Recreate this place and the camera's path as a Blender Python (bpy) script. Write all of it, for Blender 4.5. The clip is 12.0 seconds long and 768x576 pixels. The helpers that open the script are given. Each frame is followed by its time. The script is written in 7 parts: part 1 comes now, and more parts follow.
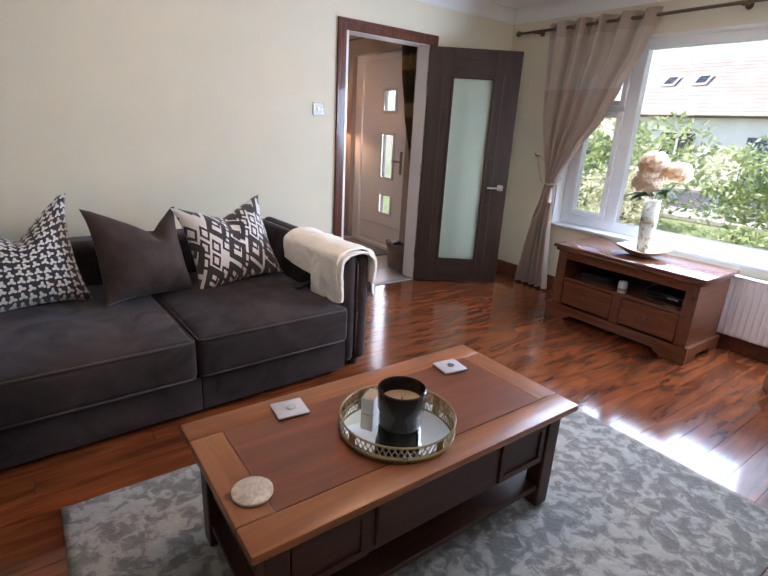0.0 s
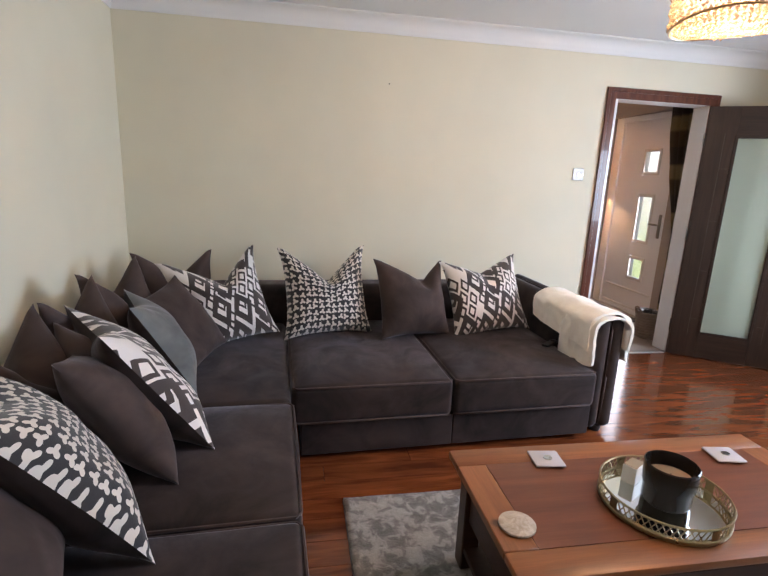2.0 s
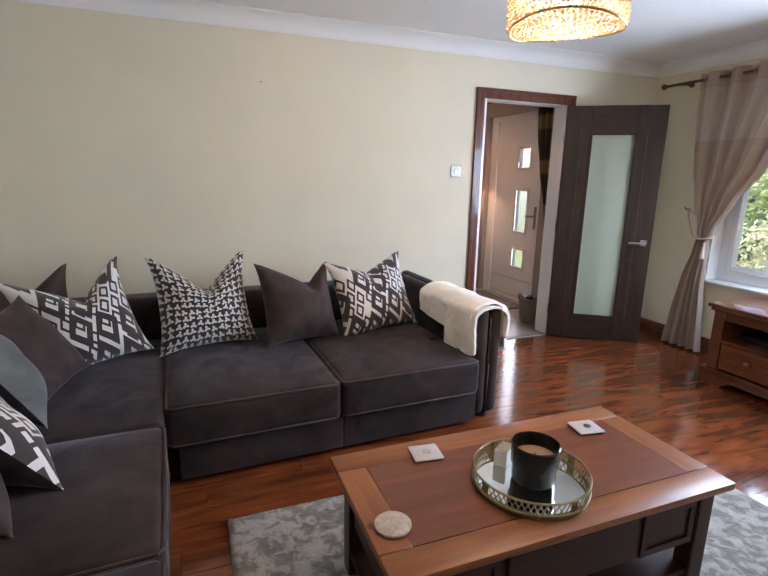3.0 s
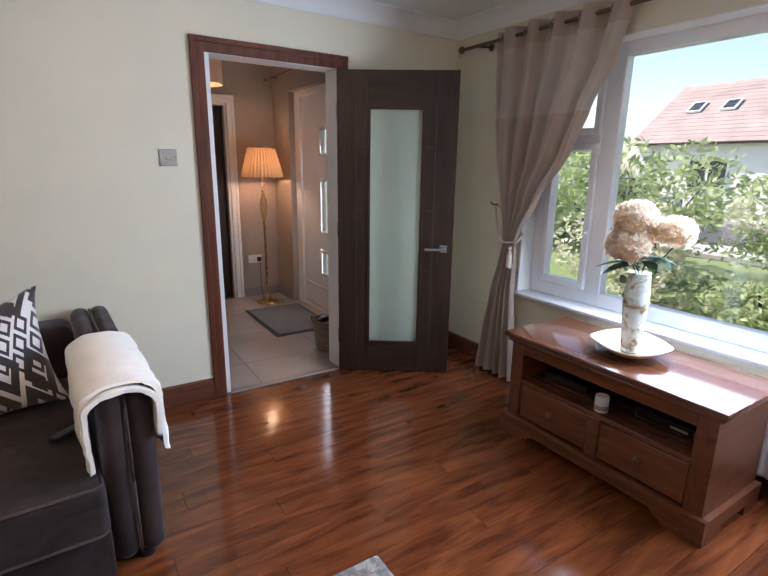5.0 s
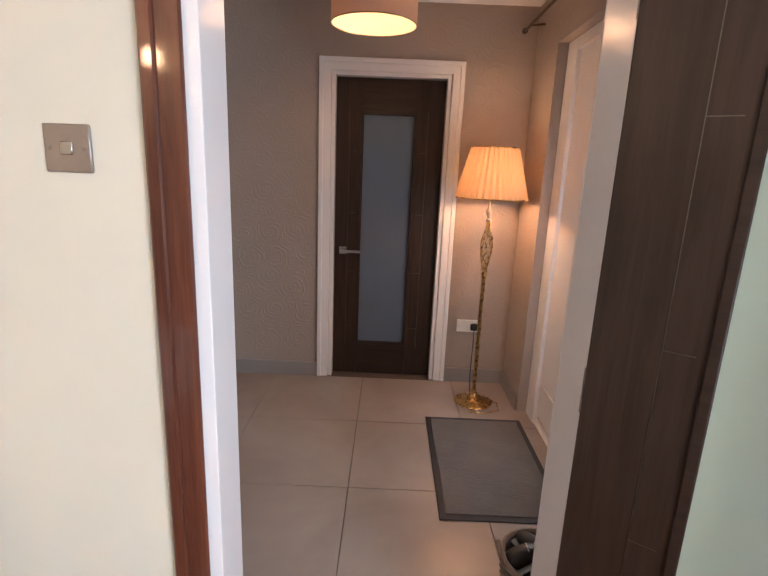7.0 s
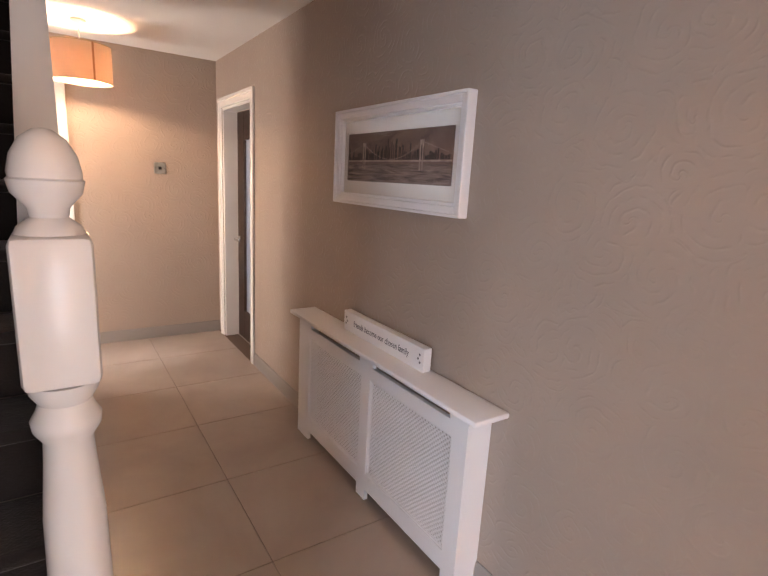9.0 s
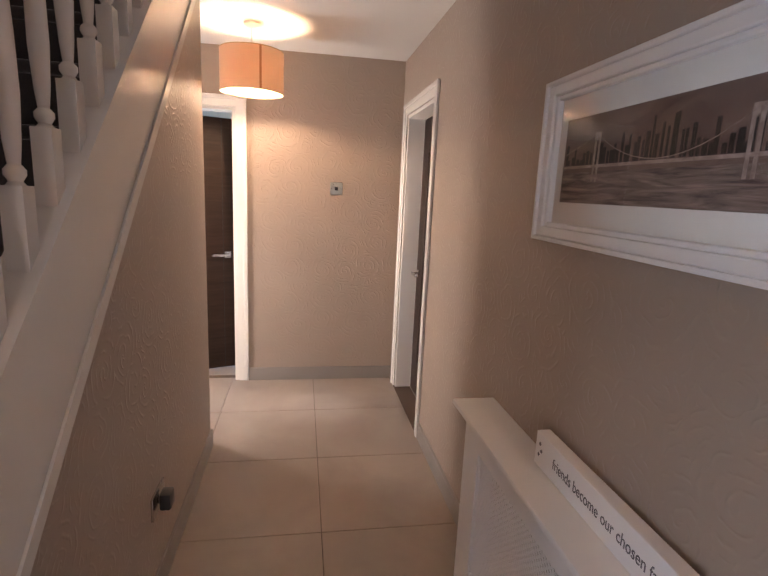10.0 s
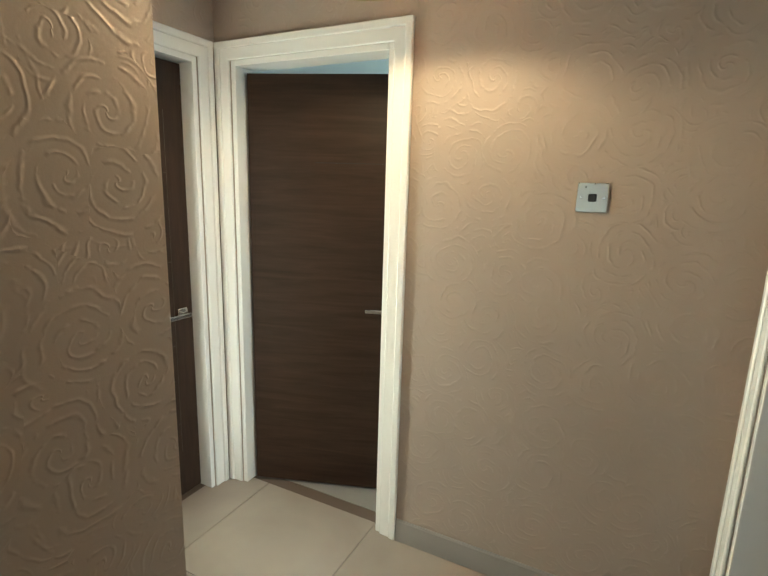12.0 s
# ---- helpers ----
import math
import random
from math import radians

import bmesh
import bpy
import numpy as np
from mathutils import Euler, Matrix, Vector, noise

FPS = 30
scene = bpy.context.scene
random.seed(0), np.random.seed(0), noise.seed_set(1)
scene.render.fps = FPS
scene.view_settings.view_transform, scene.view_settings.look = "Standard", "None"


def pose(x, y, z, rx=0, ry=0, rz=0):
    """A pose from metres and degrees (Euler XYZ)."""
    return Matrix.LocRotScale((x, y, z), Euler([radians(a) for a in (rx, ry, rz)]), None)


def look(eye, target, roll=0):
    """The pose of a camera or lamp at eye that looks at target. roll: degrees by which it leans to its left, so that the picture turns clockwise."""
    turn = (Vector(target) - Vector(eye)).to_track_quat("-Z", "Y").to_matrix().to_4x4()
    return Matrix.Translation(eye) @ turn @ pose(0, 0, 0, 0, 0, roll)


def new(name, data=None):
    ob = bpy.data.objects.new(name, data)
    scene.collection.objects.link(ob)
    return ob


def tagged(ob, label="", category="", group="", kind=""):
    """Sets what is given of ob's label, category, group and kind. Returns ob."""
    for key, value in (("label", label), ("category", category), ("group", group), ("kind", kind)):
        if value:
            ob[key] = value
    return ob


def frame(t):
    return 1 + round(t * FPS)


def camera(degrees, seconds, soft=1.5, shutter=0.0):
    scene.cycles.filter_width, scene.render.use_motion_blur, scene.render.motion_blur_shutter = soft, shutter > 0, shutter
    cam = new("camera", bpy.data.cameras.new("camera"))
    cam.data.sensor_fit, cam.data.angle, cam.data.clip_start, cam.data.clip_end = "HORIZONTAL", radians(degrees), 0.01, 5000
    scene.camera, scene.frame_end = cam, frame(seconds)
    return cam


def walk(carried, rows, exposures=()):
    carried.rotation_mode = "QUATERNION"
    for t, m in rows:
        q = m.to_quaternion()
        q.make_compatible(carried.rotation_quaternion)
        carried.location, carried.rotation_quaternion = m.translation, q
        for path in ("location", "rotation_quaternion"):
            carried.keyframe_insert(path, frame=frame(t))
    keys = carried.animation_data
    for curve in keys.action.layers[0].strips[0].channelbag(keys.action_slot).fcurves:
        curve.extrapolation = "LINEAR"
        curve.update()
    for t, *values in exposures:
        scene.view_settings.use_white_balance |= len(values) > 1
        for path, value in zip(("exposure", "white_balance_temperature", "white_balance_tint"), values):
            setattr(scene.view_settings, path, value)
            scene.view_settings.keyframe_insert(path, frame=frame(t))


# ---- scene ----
cam = camera(76.0, 12.0)
PATH = [
    (0, (0.103, -3.406, 1.340), (1.239, -1.881, 0.720), 3.2),
    (0.5, (-0.034, -3.427, 1.326), (0.766, -1.691, 0.738), 3.1),
    (1, (-0.125, -3.468, 1.345), (0.401, -1.612, 0.814), 3.2),
    (1.5, (-0.130, -3.503, 1.389), (0.283, -1.609, 0.894), 2.7),
    (2, (-0.143, -3.514, 1.393), (0.205, -1.598, 0.937), 2.5),
    (2.5, (-0.128, -3.512, 1.395), (0.340, -1.617, 0.957), 1.9),
    (3, (0.002, -3.503, 1.393), (0.708, -1.685, 0.950), 1.1),
    (3.5, (0.236, -3.441, 1.389), (1.237, -1.770, 0.936), 0.3),
    (3.7, (0.334, -3.400, 1.395), (1.452, -1.809, 0.931), 0.0),
    (5.3, (1.719, -2.714, 1.417), (2.707, -1.047, 0.923), 1.4),
    (5.5, (1.877, -2.524, 1.402), (2.753, -0.793, 0.915), 1.5),
    (6, (2.233, -2.090, 1.429), (2.777, -0.224, 0.956), 2.4),
    (6.5, (2.476, -1.578, 1.446), (2.714, 0.351, 0.972), 2.5),
    (6.7, (2.516, -1.325, 1.424), (2.670, 0.612, 0.953), 2.4),
    (8.3, (2.585, 0.454, 1.491), (1.489, 2.068, 1.053), 2.9),
    (8.5, (2.486, 0.639, 1.466), (1.223, 2.129, 1.036), 3.0),
    (9, (2.144, 1.034, 1.470), (0.522, 2.125, 1.046), 3.2),
    (9.5, (1.704, 1.310, 1.475), (-0.121, 2.023, 1.073), 2.9),
    (10, (1.258, 1.540, 1.473), (-0.676, 1.872, 1.087), 2.6),
    (10.5, (0.774, 1.652, 1.450), (-1.184, 1.792, 1.067), 2.3),
    (11, (0.293, 1.727, 1.429), (-1.673, 1.690, 1.062), 2.1),
    (11.5, (-0.180, 1.779, 1.457), (-2.125, 1.502, 1.085), 1.9),
    (12, (-0.737, 1.916, 1.492), (-2.487, 1.035, 1.086), 1.7),
]
walk(cam, [(t, look(eye, target, roll)) for t, eye, target, roll in PATH],
     exposures=[(0.0, 1.3, 6300, 21), (0.5, 1.2, 6400, 21), (1.5, 1.45, 6700, 22), (3.0, 1.3, 6400, 20), (3.7, 1.15, 6300, 20), (5.4, 0.85, 6300, 22), (6.7, 1.2, 6900, 25),
                (8.3, 2.25, 7200, 26), (9.5, 2.2, 7200, 26), (10.5, 1.85, 6500, 18), (11.0, 1.95, 6200, 6), (11.5, 1.85, 6150, -5), (12.0, 1.7, 6350, -8)])

# ---- world and lights ----
world = bpy.data.worlds.new("sky")
scene.world = world
world.use_nodes = True
wn = world.node_tree
bgn = wn.nodes["Background"]
sky = wn.nodes.new("ShaderNodeTexSky")
sky.sky_type = "NISHITA"
sky.sun_disc = False
sky.sun_elevation = radians(48)
sky.sun_rotation = radians(-20)
wn.links.new(sky.outputs[0], bgn.inputs[0])
bgn.inputs[1].default_value = 0.15

sun_data = bpy.data.lights.new("sun", "SUN")
sun_data.energy, sun_data.angle, sun_data.color = 5.0, radians(0.5), (1.0, 0.95, 0.86)
sun = new("sun", sun_data)
sun.matrix_world = look((0, 0, 30), (9.2, -25.3, 0))


def lamp(name, kind, place, watts, colour, size=0.05, target=None, size_y=None):
    d = bpy.data.lights.new(name, kind)
    d.energy, d.color = watts, colour
    if kind == "AREA":
        d.size = size
        if size_y:
            d.shape, d.size_y = "RECTANGLE", size_y
    else:
        d.shadow_soft_size = size
    ob = new(name, d)
    ob.matrix_world = look(place, target) if target else pose(*place)
    return ob


WARM = (1.0, 0.66, 0.38)
lamp("window_skylight", "AREA", (3.85, -2.2, 1.32), 55, (0.62, 0.81, 1.0), 1.7, (2.85, -2.2, 0.93), 1.0)
lamp("living_bulb", "POINT", (1.17, -2.08, 1.99), 17, WARM, 0.05)
lamp("hall_bulb_far", "POINT", (-1.9, 1.24, 2.055), 6.2, (1.0, 0.73, 0.47), 0.03)
lamp("hall_bulb_near", "POINT", (2.45, 1.38, 2.075), 1.8, WARM, 0.03)
lamp("floor_lamp_bulb", "POINT", (3.135, 1.950, 1.395), 3.6, WARM, 0.03)

lamp("front_door_daylight", "AREA", (3.44, 1.18, 0.98), 4.4, (0.86, 0.92, 1.0), 0.40, (2.0, 1.50, 0.98), 1.2)
# added fill under the landing ceiling, brightens the stairwell; no window is built there
lamp("landing_daylight", "AREA", (-0.3, 0.6, 4.9), 2.2, (1.0, 0.92, 0.86), 0.8, (-0.3, 0.61, 0.0), 1.6)
lamp("kitchen_window_daylight", "AREA", (1.0, 5.38, 1.45), 0.7, (0.62, 0.80, 1.0), 0.9, (1.0, 2.0, 1.2), 0.9)
lamp("dining_window_daylight", "AREA", (-1.65, 5.38, 1.5), 60, (0.92, 0.96, 1.0), 1.2, (-1.75, 2.0, 1.2), 1.4)
lamp("alcove_door_daylight", "AREA", (-1.965, 0.095, 1.0), 6.4, (1.0, 0.95, 0.90), 0.34, (-1.965, 2.0, 1.0), 1.48)
lamp("end_room_daylight", "AREA", (-4.98, 0.85, 1.5), 4.5, (0.40, 0.66, 1.0), 1.2, (-2.4, 0.85, 1.4), 1.4)

# ---- materials ----


class Nodes:
    """A small helper round one node material."""

    def __init__(self, name):
        self.mat = bpy.data.materials.new(name)
        self.mat.use_nodes = True
        self.t = self.mat.node_tree
        self.b = self.t.nodes["Principled BSDF"]

    def n(self, kind, **props):
        node = self.t.nodes.new("ShaderNode" + kind)
        if "data_type" in props:
            node.data_type = props["data_type"]
        if "blend_type" in props:
            node.blend_type = props["blend_type"]
        if "operation" in props:
            node.operation = props["operation"]
        if "voronoi_dimensions" in props:
            node.voronoi_dimensions = props["voronoi_dimensions"]
        if "noise_dimensions" in props:
            node.noise_dimensions = props["noise_dimensions"]
        return node

    def to(self, a, b):
        self.t.links.new(a, b)

    def put(self, node, i, v):
        if hasattr(v, "is_output"):
            self.to(v, node.inputs[i])
        else:
            node.inputs[i].default_value = v

    def coord(self, kind="Object", scale=(1, 1, 1), rot=(0, 0, 0)):
        c = self.n("TexCoord")
        m = self.n("Mapping")
        m.inputs["Scale"].default_value = scale
        m.inputs["Rotation"].default_value = rot
        self.to(c.outputs[kind], m.inputs["Vector"])
        return m.outputs[0]

    def world(self, scale=(1, 1, 1), rot=(0, 0, 0)):
        g = self.n("NewGeometry")
        m = self.n("Mapping")
        m.inputs["Scale"].default_value = scale
        m.inputs["Rotation"].default_value = rot
        self.to(g.outputs["Position"], m.inputs["Vector"])
        return m.outputs[0]

    def noise(self, vec, scale, detail=4.0, rough=0.55, distort=0.0):
        x = self.n("TexNoise")
        self.to(vec, x.inputs["Vector"])
        x.inputs["Scale"].default_value, x.inputs["Detail"].default_value = scale, detail
        x.inputs["Roughness"].default_value, x.inputs["Distortion"].default_value = rough, distort
        return x.outputs["Fac"]

    def math(self, op, a, b=0.0, c=0.0):
        x = self.n("Math", operation=op)
        self.put(x, 0, a), self.put(x, 1, b), self.put(x, 2, c)
        return x.outputs[0]

    def ramp(self, fac, *stops):
        r = self.n("ValToRGB")
        self.to(fac, r.inputs[0])
        e = r.color_ramp.elements
        while len(e) < len(stops):
            e.new(0.5)
        for el, (p, c) in zip(e, stops):
            el.position, el.color = p, (*c, 1) if len(c) == 3 else c
        return r.outputs[0]

    def mix(self, fac, a, b, blend="MIX"):
        x = self.n("Mix", data_type="RGBA", blend_type=blend)
        self.put(x, 0, fac)
        for i, v in ((6, a), (7, b)):
            self.put(x, i, v if hasattr(v, "is_output") else (*v, 1))
        return x.outputs[2]

    def bump(self, height, strength=0.3, distance=0.01):
        x = self.n("Bump")
        self.to(height, x.inputs["Height"])
        x.inputs["Strength"].default_value, x.inputs["Distance"].default_value = strength, distance
        self.to(x.outputs[0], self.b.inputs["Normal"])

    def set(self, **k):
        names = {"color": "Base Color", "rough": "Roughness", "metal": "Metallic", "spec": "Specular IOR Level", "trans": "Transmission Weight",
                 "ior": "IOR", "sheen": "Sheen Weight", "sheen_rough": "Sheen Roughness", "coat": "Coat Weight", "coat_rough": "Coat Roughness",
                 "emit": "Emission Color", "emit_strength": "Emission Strength", "sss": "Subsurface Weight", "alpha": "Alpha"}
        for key, v in k.items():
            i = self.b.inputs[names[key]]
            if hasattr(v, "is_output"):
                self.to(v, i)
            elif isinstance(v, tuple):
                i.default_value = (*v, 1)
            else:
                i.default_value = v
        return self


def plaster(name, base, vary=0.04, rough=0.75):
    m = Nodes(name)
    v = m.world()
    big = m.noise(v, 1.3, 3)
    fine = m.noise(v, 220, 2)
    dark = tuple(c * (1 - vary * 2) for c in base)
    m.set(color=m.ramp(big, (0.3, dark), (0.7, base)), rough=rough)
    m.bump(m.math("ADD", fine, m.math("MULTIPLY", m.noise(v, 35, 3), 0.7)), 0.12, 0.002)
    return m.mat


def paint(name, base, rough=0.3, relief=0.05):
    m = Nodes(name)
    v = m.world()
    n1 = m.noise(v, 6, 4)
    m.set(color=m.ramp(n1, (0.25, tuple(c * 0.985 for c in base)), (0.75, base)), rough=m.math("MULTIPLY_ADD", m.noise(v, 25, 3), 0.06, rough - 0.03))
    if relief > 0.02:
        m.bump(m.noise(v, 90, 2), relief, 0.002)
    return m.mat


def wood(name, dark, light, scale=(1, 1, 1), rough=0.35, gloss=0.0, vary=0.0, knots=False, relief=0.1, rings=1.0, detail=6.0):
    """Grain runs along the local x axis before the scale is applied."""
    m = Nodes(name)
    base = m.n("TexCoord").outputs["Object"]
    if vary:
        info = m.n("ObjectInfo")
        shift = m.n("VectorMath", operation="MULTIPLY_ADD")
        shift.inputs[1].default_value = (1, 1, 1)
        comb = m.n("CombineXYZ")
        m.to(m.math("MULTIPLY", info.outputs["Random"], 37.0), comb.inputs[0])
        m.to(m.math("MULTIPLY", info.outputs["Random"], 91.0), comb.inputs[1])
        m.to(base, shift.inputs[0]), m.to(comb.outputs[0], shift.inputs[2])
        base = shift.outputs[0]
    mp = m.n("Mapping")
    mp.inputs["Scale"].default_value = scale
    m.to(base, mp.inputs["Vector"])
    v = mp.outputs[0]
    st = m.n("Mapping")
    st.inputs["Scale"].default_value = (1.2, 14, 14)
    m.to(v, st.inputs["Vector"])
    g1 = m.noise(st.outputs[0], 2.0, detail, 0.6, 0.6 * rings)
    st2 = m.n("Mapping")
    st2.inputs["Scale"].default_value = (5, 160, 160)
    m.to(v, st2.inputs["Vector"])
    g2 = m.noise(st2.outputs[0], 1.5, 3)
    fac = m.math("ADD", m.math("MULTIPLY", g1, 0.75), m.math("MULTIPLY", g2, 0.25))
    mid = tuple((a + b) / 2 for a, b in zip(dark, light))
    col = m.ramp(fac, (0.36, dark), (0.5, mid), (0.64, light))
    if vary:
        col = m.mix(m.math("MULTIPLY", m.n("ObjectInfo").outputs["Random"], vary), col, tuple(c * 0.45 for c in dark))
    if knots:
        vo = m.n("TexVoronoi")
        m.to(v, vo.inputs["Vector"])
        vo.inputs["Scale"].default_value = 6.5
        k = m.ramp(m.math("ADD", vo.outputs["Distance"], m.math("MULTIPLY", g1, 0.08)), (0.10, (1, 1, 1)), (0.16, (0, 0, 0)))
        col = m.mix(m.math("MULTIPLY", k, 0.75), col, tuple(c * 0.35 for c in dark))
    m.set(color=col, rough=m.math("MULTIPLY_ADD", g2, 0.14, rough - 0.07), coat=gloss, coat_rough=0.06)
    m.bump(g2, relief, 0.001)
    return m.mat


def metal(name, base, rough=0.25):
    m = Nodes(name)
    v = m.world()
    m.set(color=base, metal=1.0, rough=m.math("MULTIPLY_ADD", m.noise(v, 60, 3), 0.16, rough - 0.08))
    return m.mat


def velvet(name, dark, light, rough=0.85, sheen=0.7):
    m = Nodes(name)
    v = m.coord()
    n1 = m.noise(v, 4.5, 4, 0.6, 0.8)
    n2 = m.noise(v, 320, 2)
    nap = m.math("MULTIPLY", m.ramp(m.noise(v, 3.2, 5, 0.65, 1.4), (0.36, (0.25, 0.25, 0.25)), (0.66, (1, 1, 1))), sheen * 1.5)
    m.set(color=m.ramp(n1, (0.35, dark), (0.68, light)), rough=rough, sheen=nap, sheen_rough=0.35, spec=0.25)
    m.b.inputs["Sheen Tint"].default_value = (0.58, 0.54, 0.60, 1)
    m.bump(m.math("ADD", m.math("MULTIPLY", n2, 0.25), m.noise(v, 9, 4)), 0.25, 0.006)
    return m.mat


def cloth(name, base, weave=260.0, rough=0.85, vary=0.12, relief=0.3):
    m = Nodes(name)
    v = m.coord()
    w = m.noise(v, weave, 2)
    m.set(color=m.ramp(m.noise(v, 5, 4), (0.3, tuple(c * (1 - vary) for c in base)), (0.7, base)), rough=rough, sheen=0.3)
    m.bump(m.math("ADD", w, m.noise(v, 30, 3)), relief, 0.003)
    return m.mat


def wallpaper(name, base):
    """Pearly paper with raised roses about a quarter of a metre across."""
    m = Nodes(name)
    g = m.n("NewGeometry")
    sep = m.n("SeparateXYZ")
    m.to(g.outputs["Position"], sep.inputs[0])
    comb = m.n("CombineXYZ")
    m.to(m.math("ADD", sep.outputs[0], sep.outputs[1]), comb.inputs[0])
    m.to(sep.outputs[2], comb.inputs[1])
    v = comb.outputs[0]
    warp = m.n("TexNoise")
    m.to(v, warp.inputs["Vector"])
    warp.inputs["Scale"].default_value = 9.0
    add = m.n("VectorMath", operation="MULTIPLY_ADD")
    m.to(warp.outputs["Color"], add.inputs[0])
    add.inputs[1].default_value = (0.05, 0.05, 0)
    m.to(v, add.inputs[2])
    vo = m.n("TexVoronoi", voronoi_dimensions="2D")
    m.to(add.outputs[0], vo.inputs["Vector"])
    vo.inputs["Scale"].default_value, vo.inputs["Randomness"].default_value = 5.0, 0.7
    dist = vo.outputs["Distance"]
    # roses: petals in rings that wind round each centre, a smaller bloom layer filling in between
    def roses(node, rings, wobble):
        rel = m.n("VectorMath", operation="SUBTRACT")
        m.to(add.outputs[0], rel.inputs[0]), m.to(node.outputs["Position"], rel.inputs[1])
        rs = m.n("SeparateXYZ")
        m.to(rel.outputs[0], rs.inputs[0])
        ang = m.math("ARCTAN2", rs.outputs[1], rs.outputs[0])
        ph = m.math("ADD", m.math("MULTIPLY", node.outputs["Distance"], rings), m.math("ADD", m.math("MULTIPLY", ang, 2.0), wobble))
        return m.math("POWER", m.math("MULTIPLY_ADD", m.math("SINE", ph), 0.5, 0.5), 5.0)
    wob = m.math("MULTIPLY", m.noise(v, 11, 2), 6.0)
    vo2 = m.n("TexVoronoi", voronoi_dimensions="2D")
    m.to(add.outputs[0], vo2.inputs["Vector"])
    vo2.inputs["Scale"].default_value, vo2.inputs["Randomness"].default_value = 8.5, 1.0
    core = m.ramp(dist, (0.50, (1, 1, 1)), (0.62, (0, 0, 0)))
    ridge = m.mix(core, roses(vo2, 30.0, wob), roses(vo, 44.0, wob))
    patch = m.ramp(m.noise(v, 21, 2), (0.42, (0.04, 0.04, 0.04)), (0.60, (1, 1, 1)))
    h = m.math("MULTIPLY", ridge, patch)
    fine = m.noise(v, 160, 2)
    blot = m.noise(v, 2.2, 3)
    col = m.ramp(blot, (0.3, tuple(c * 0.92 for c in base)), (0.7, base))
    col = m.mix(m.math("MULTIPLY", h, 0.10), col, tuple(min(1, c * 1.25) for c in base))
    m.set(color=col, rough=m.math("MULTIPLY_ADD", h, -0.12, 0.52), sheen=0.1)
    m.bump(m.math("ADD", h, m.math("MULTIPLY", fine, 0.08)), 0.30, 0.005)
    return m.mat


def lattice_cloth(name):
    """Dark cloth with small three-lobed pale marks."""
    m = Nodes(name)
    v = m.coord("UV")
    vo = m.n("TexVoronoi", voronoi_dimensions="2D")
    m.to(v, vo.inputs["Vector"])
    vo.inputs["Scale"].default_value, vo.inputs["Randomness"].default_value = 13.5, 0.28
    rel = m.n("VectorMath", operation="SUBTRACT")
    m.to(v, rel.inputs[0]), m.to(vo.outputs["Position"], rel.inputs[1])
    sp = m.n("SeparateXYZ")
    m.to(rel.outputs[0], sp.inputs[0])
    cs = m.n("SeparateXYZ")
    m.to(vo.outputs["Color"], cs.inputs[0])
    ang = m.math("ARCTAN2", sp.outputs[1], sp.outputs[0])
    lobes = m.math("COSINE", m.math("ADD", m.math("MULTIPLY", ang, 3.0), m.math("MULTIPLY", cs.outputs[0], 2.4)))
    edge = m.math("SUBTRACT", m.math("MULTIPLY_ADD", lobes, 0.15, 0.345), vo.outputs["Distance"])
    mask = m.ramp(m.math("MULTIPLY_ADD", edge, 4.0, 0.5), (0.46, (0, 0, 0)), (0.54, (1, 1, 1)))
    m.set(color=m.mix(mask, (0.025, 0.022, 0.024), (0.66, 0.60, 0.54)), rough=0.85, sheen=0.25)
    m.bump(m.noise(v, 150, 2), 0.25, 0.003)
    return m.mat


def angular_cloth(name):
    """Pale cloth with bold dark angular outlines on the slant."""
    m = Nodes(name)
    v = m.coord("UV")
    mask = None
    for rot, scl, off, lo, hi in ((0.66, 4.2, 0.0, 0.20, 0.43), (0.66, 8.4, 0.37, 0.22, 0.40)):
        mp = m.n("Mapping")
        mp.inputs["Rotation"].default_value = (0, 0, rot)
        mp.inputs["Scale"].default_value = (scl, scl * 0.72, 1)
        mp.inputs["Location"].default_value = (off, off * 1.7, 0)
        m.to(v, mp.inputs["Vector"])
        sp = m.n("SeparateXYZ")
        m.to(mp.outputs[0], sp.inputs[0])
        sx = m.math("ADD", sp.outputs[0], m.math("MULTIPLY", sp.outputs[1], 0.35))
        sy = m.math("ADD", sp.outputs[1], m.math("MULTIPLY", m.math("FLOOR", sx), 0.5))
        fx = m.math("ABSOLUTE", m.math("SUBTRACT", m.math("FRACT", sx), 0.5))
        fy = m.math("ABSOLUTE", m.math("SUBTRACT", m.math("FRACT", sy), 0.5))
        d = m.math("MAXIMUM", fx, fy)
        ring = m.math("MULTIPLY", m.math("GREATER_THAN", d, lo), m.math("LESS_THAN", d, hi))
        wn2 = m.n("TexWhiteNoise", noise_dimensions="2D")
        cb = m.n("CombineXYZ")
        m.to(m.math("FLOOR", sx), cb.inputs[0]), m.to(m.math("FLOOR", sy), cb.inputs[1])
        m.to(cb.outputs[0], wn2.inputs["Vector"])
        ring = m.math("MULTIPLY", ring, m.math("GREATER_THAN", wn2.outputs["Value"], 0.30))
        mask = ring if mask is None else m.math("MAXIMUM", mask, ring)
    brown = m.mix(m.noise(v, 2.0, 2), (0.02, 0.018, 0.022), (0.06, 0.035, 0.025))
    m.set(color=m.mix(mask, (0.74, 0.69, 0.66), brown), rough=0.8, sheen=0.3)
    m.bump(m.noise(v, 150, 2), 0.25, 0.003)
    return m.mat


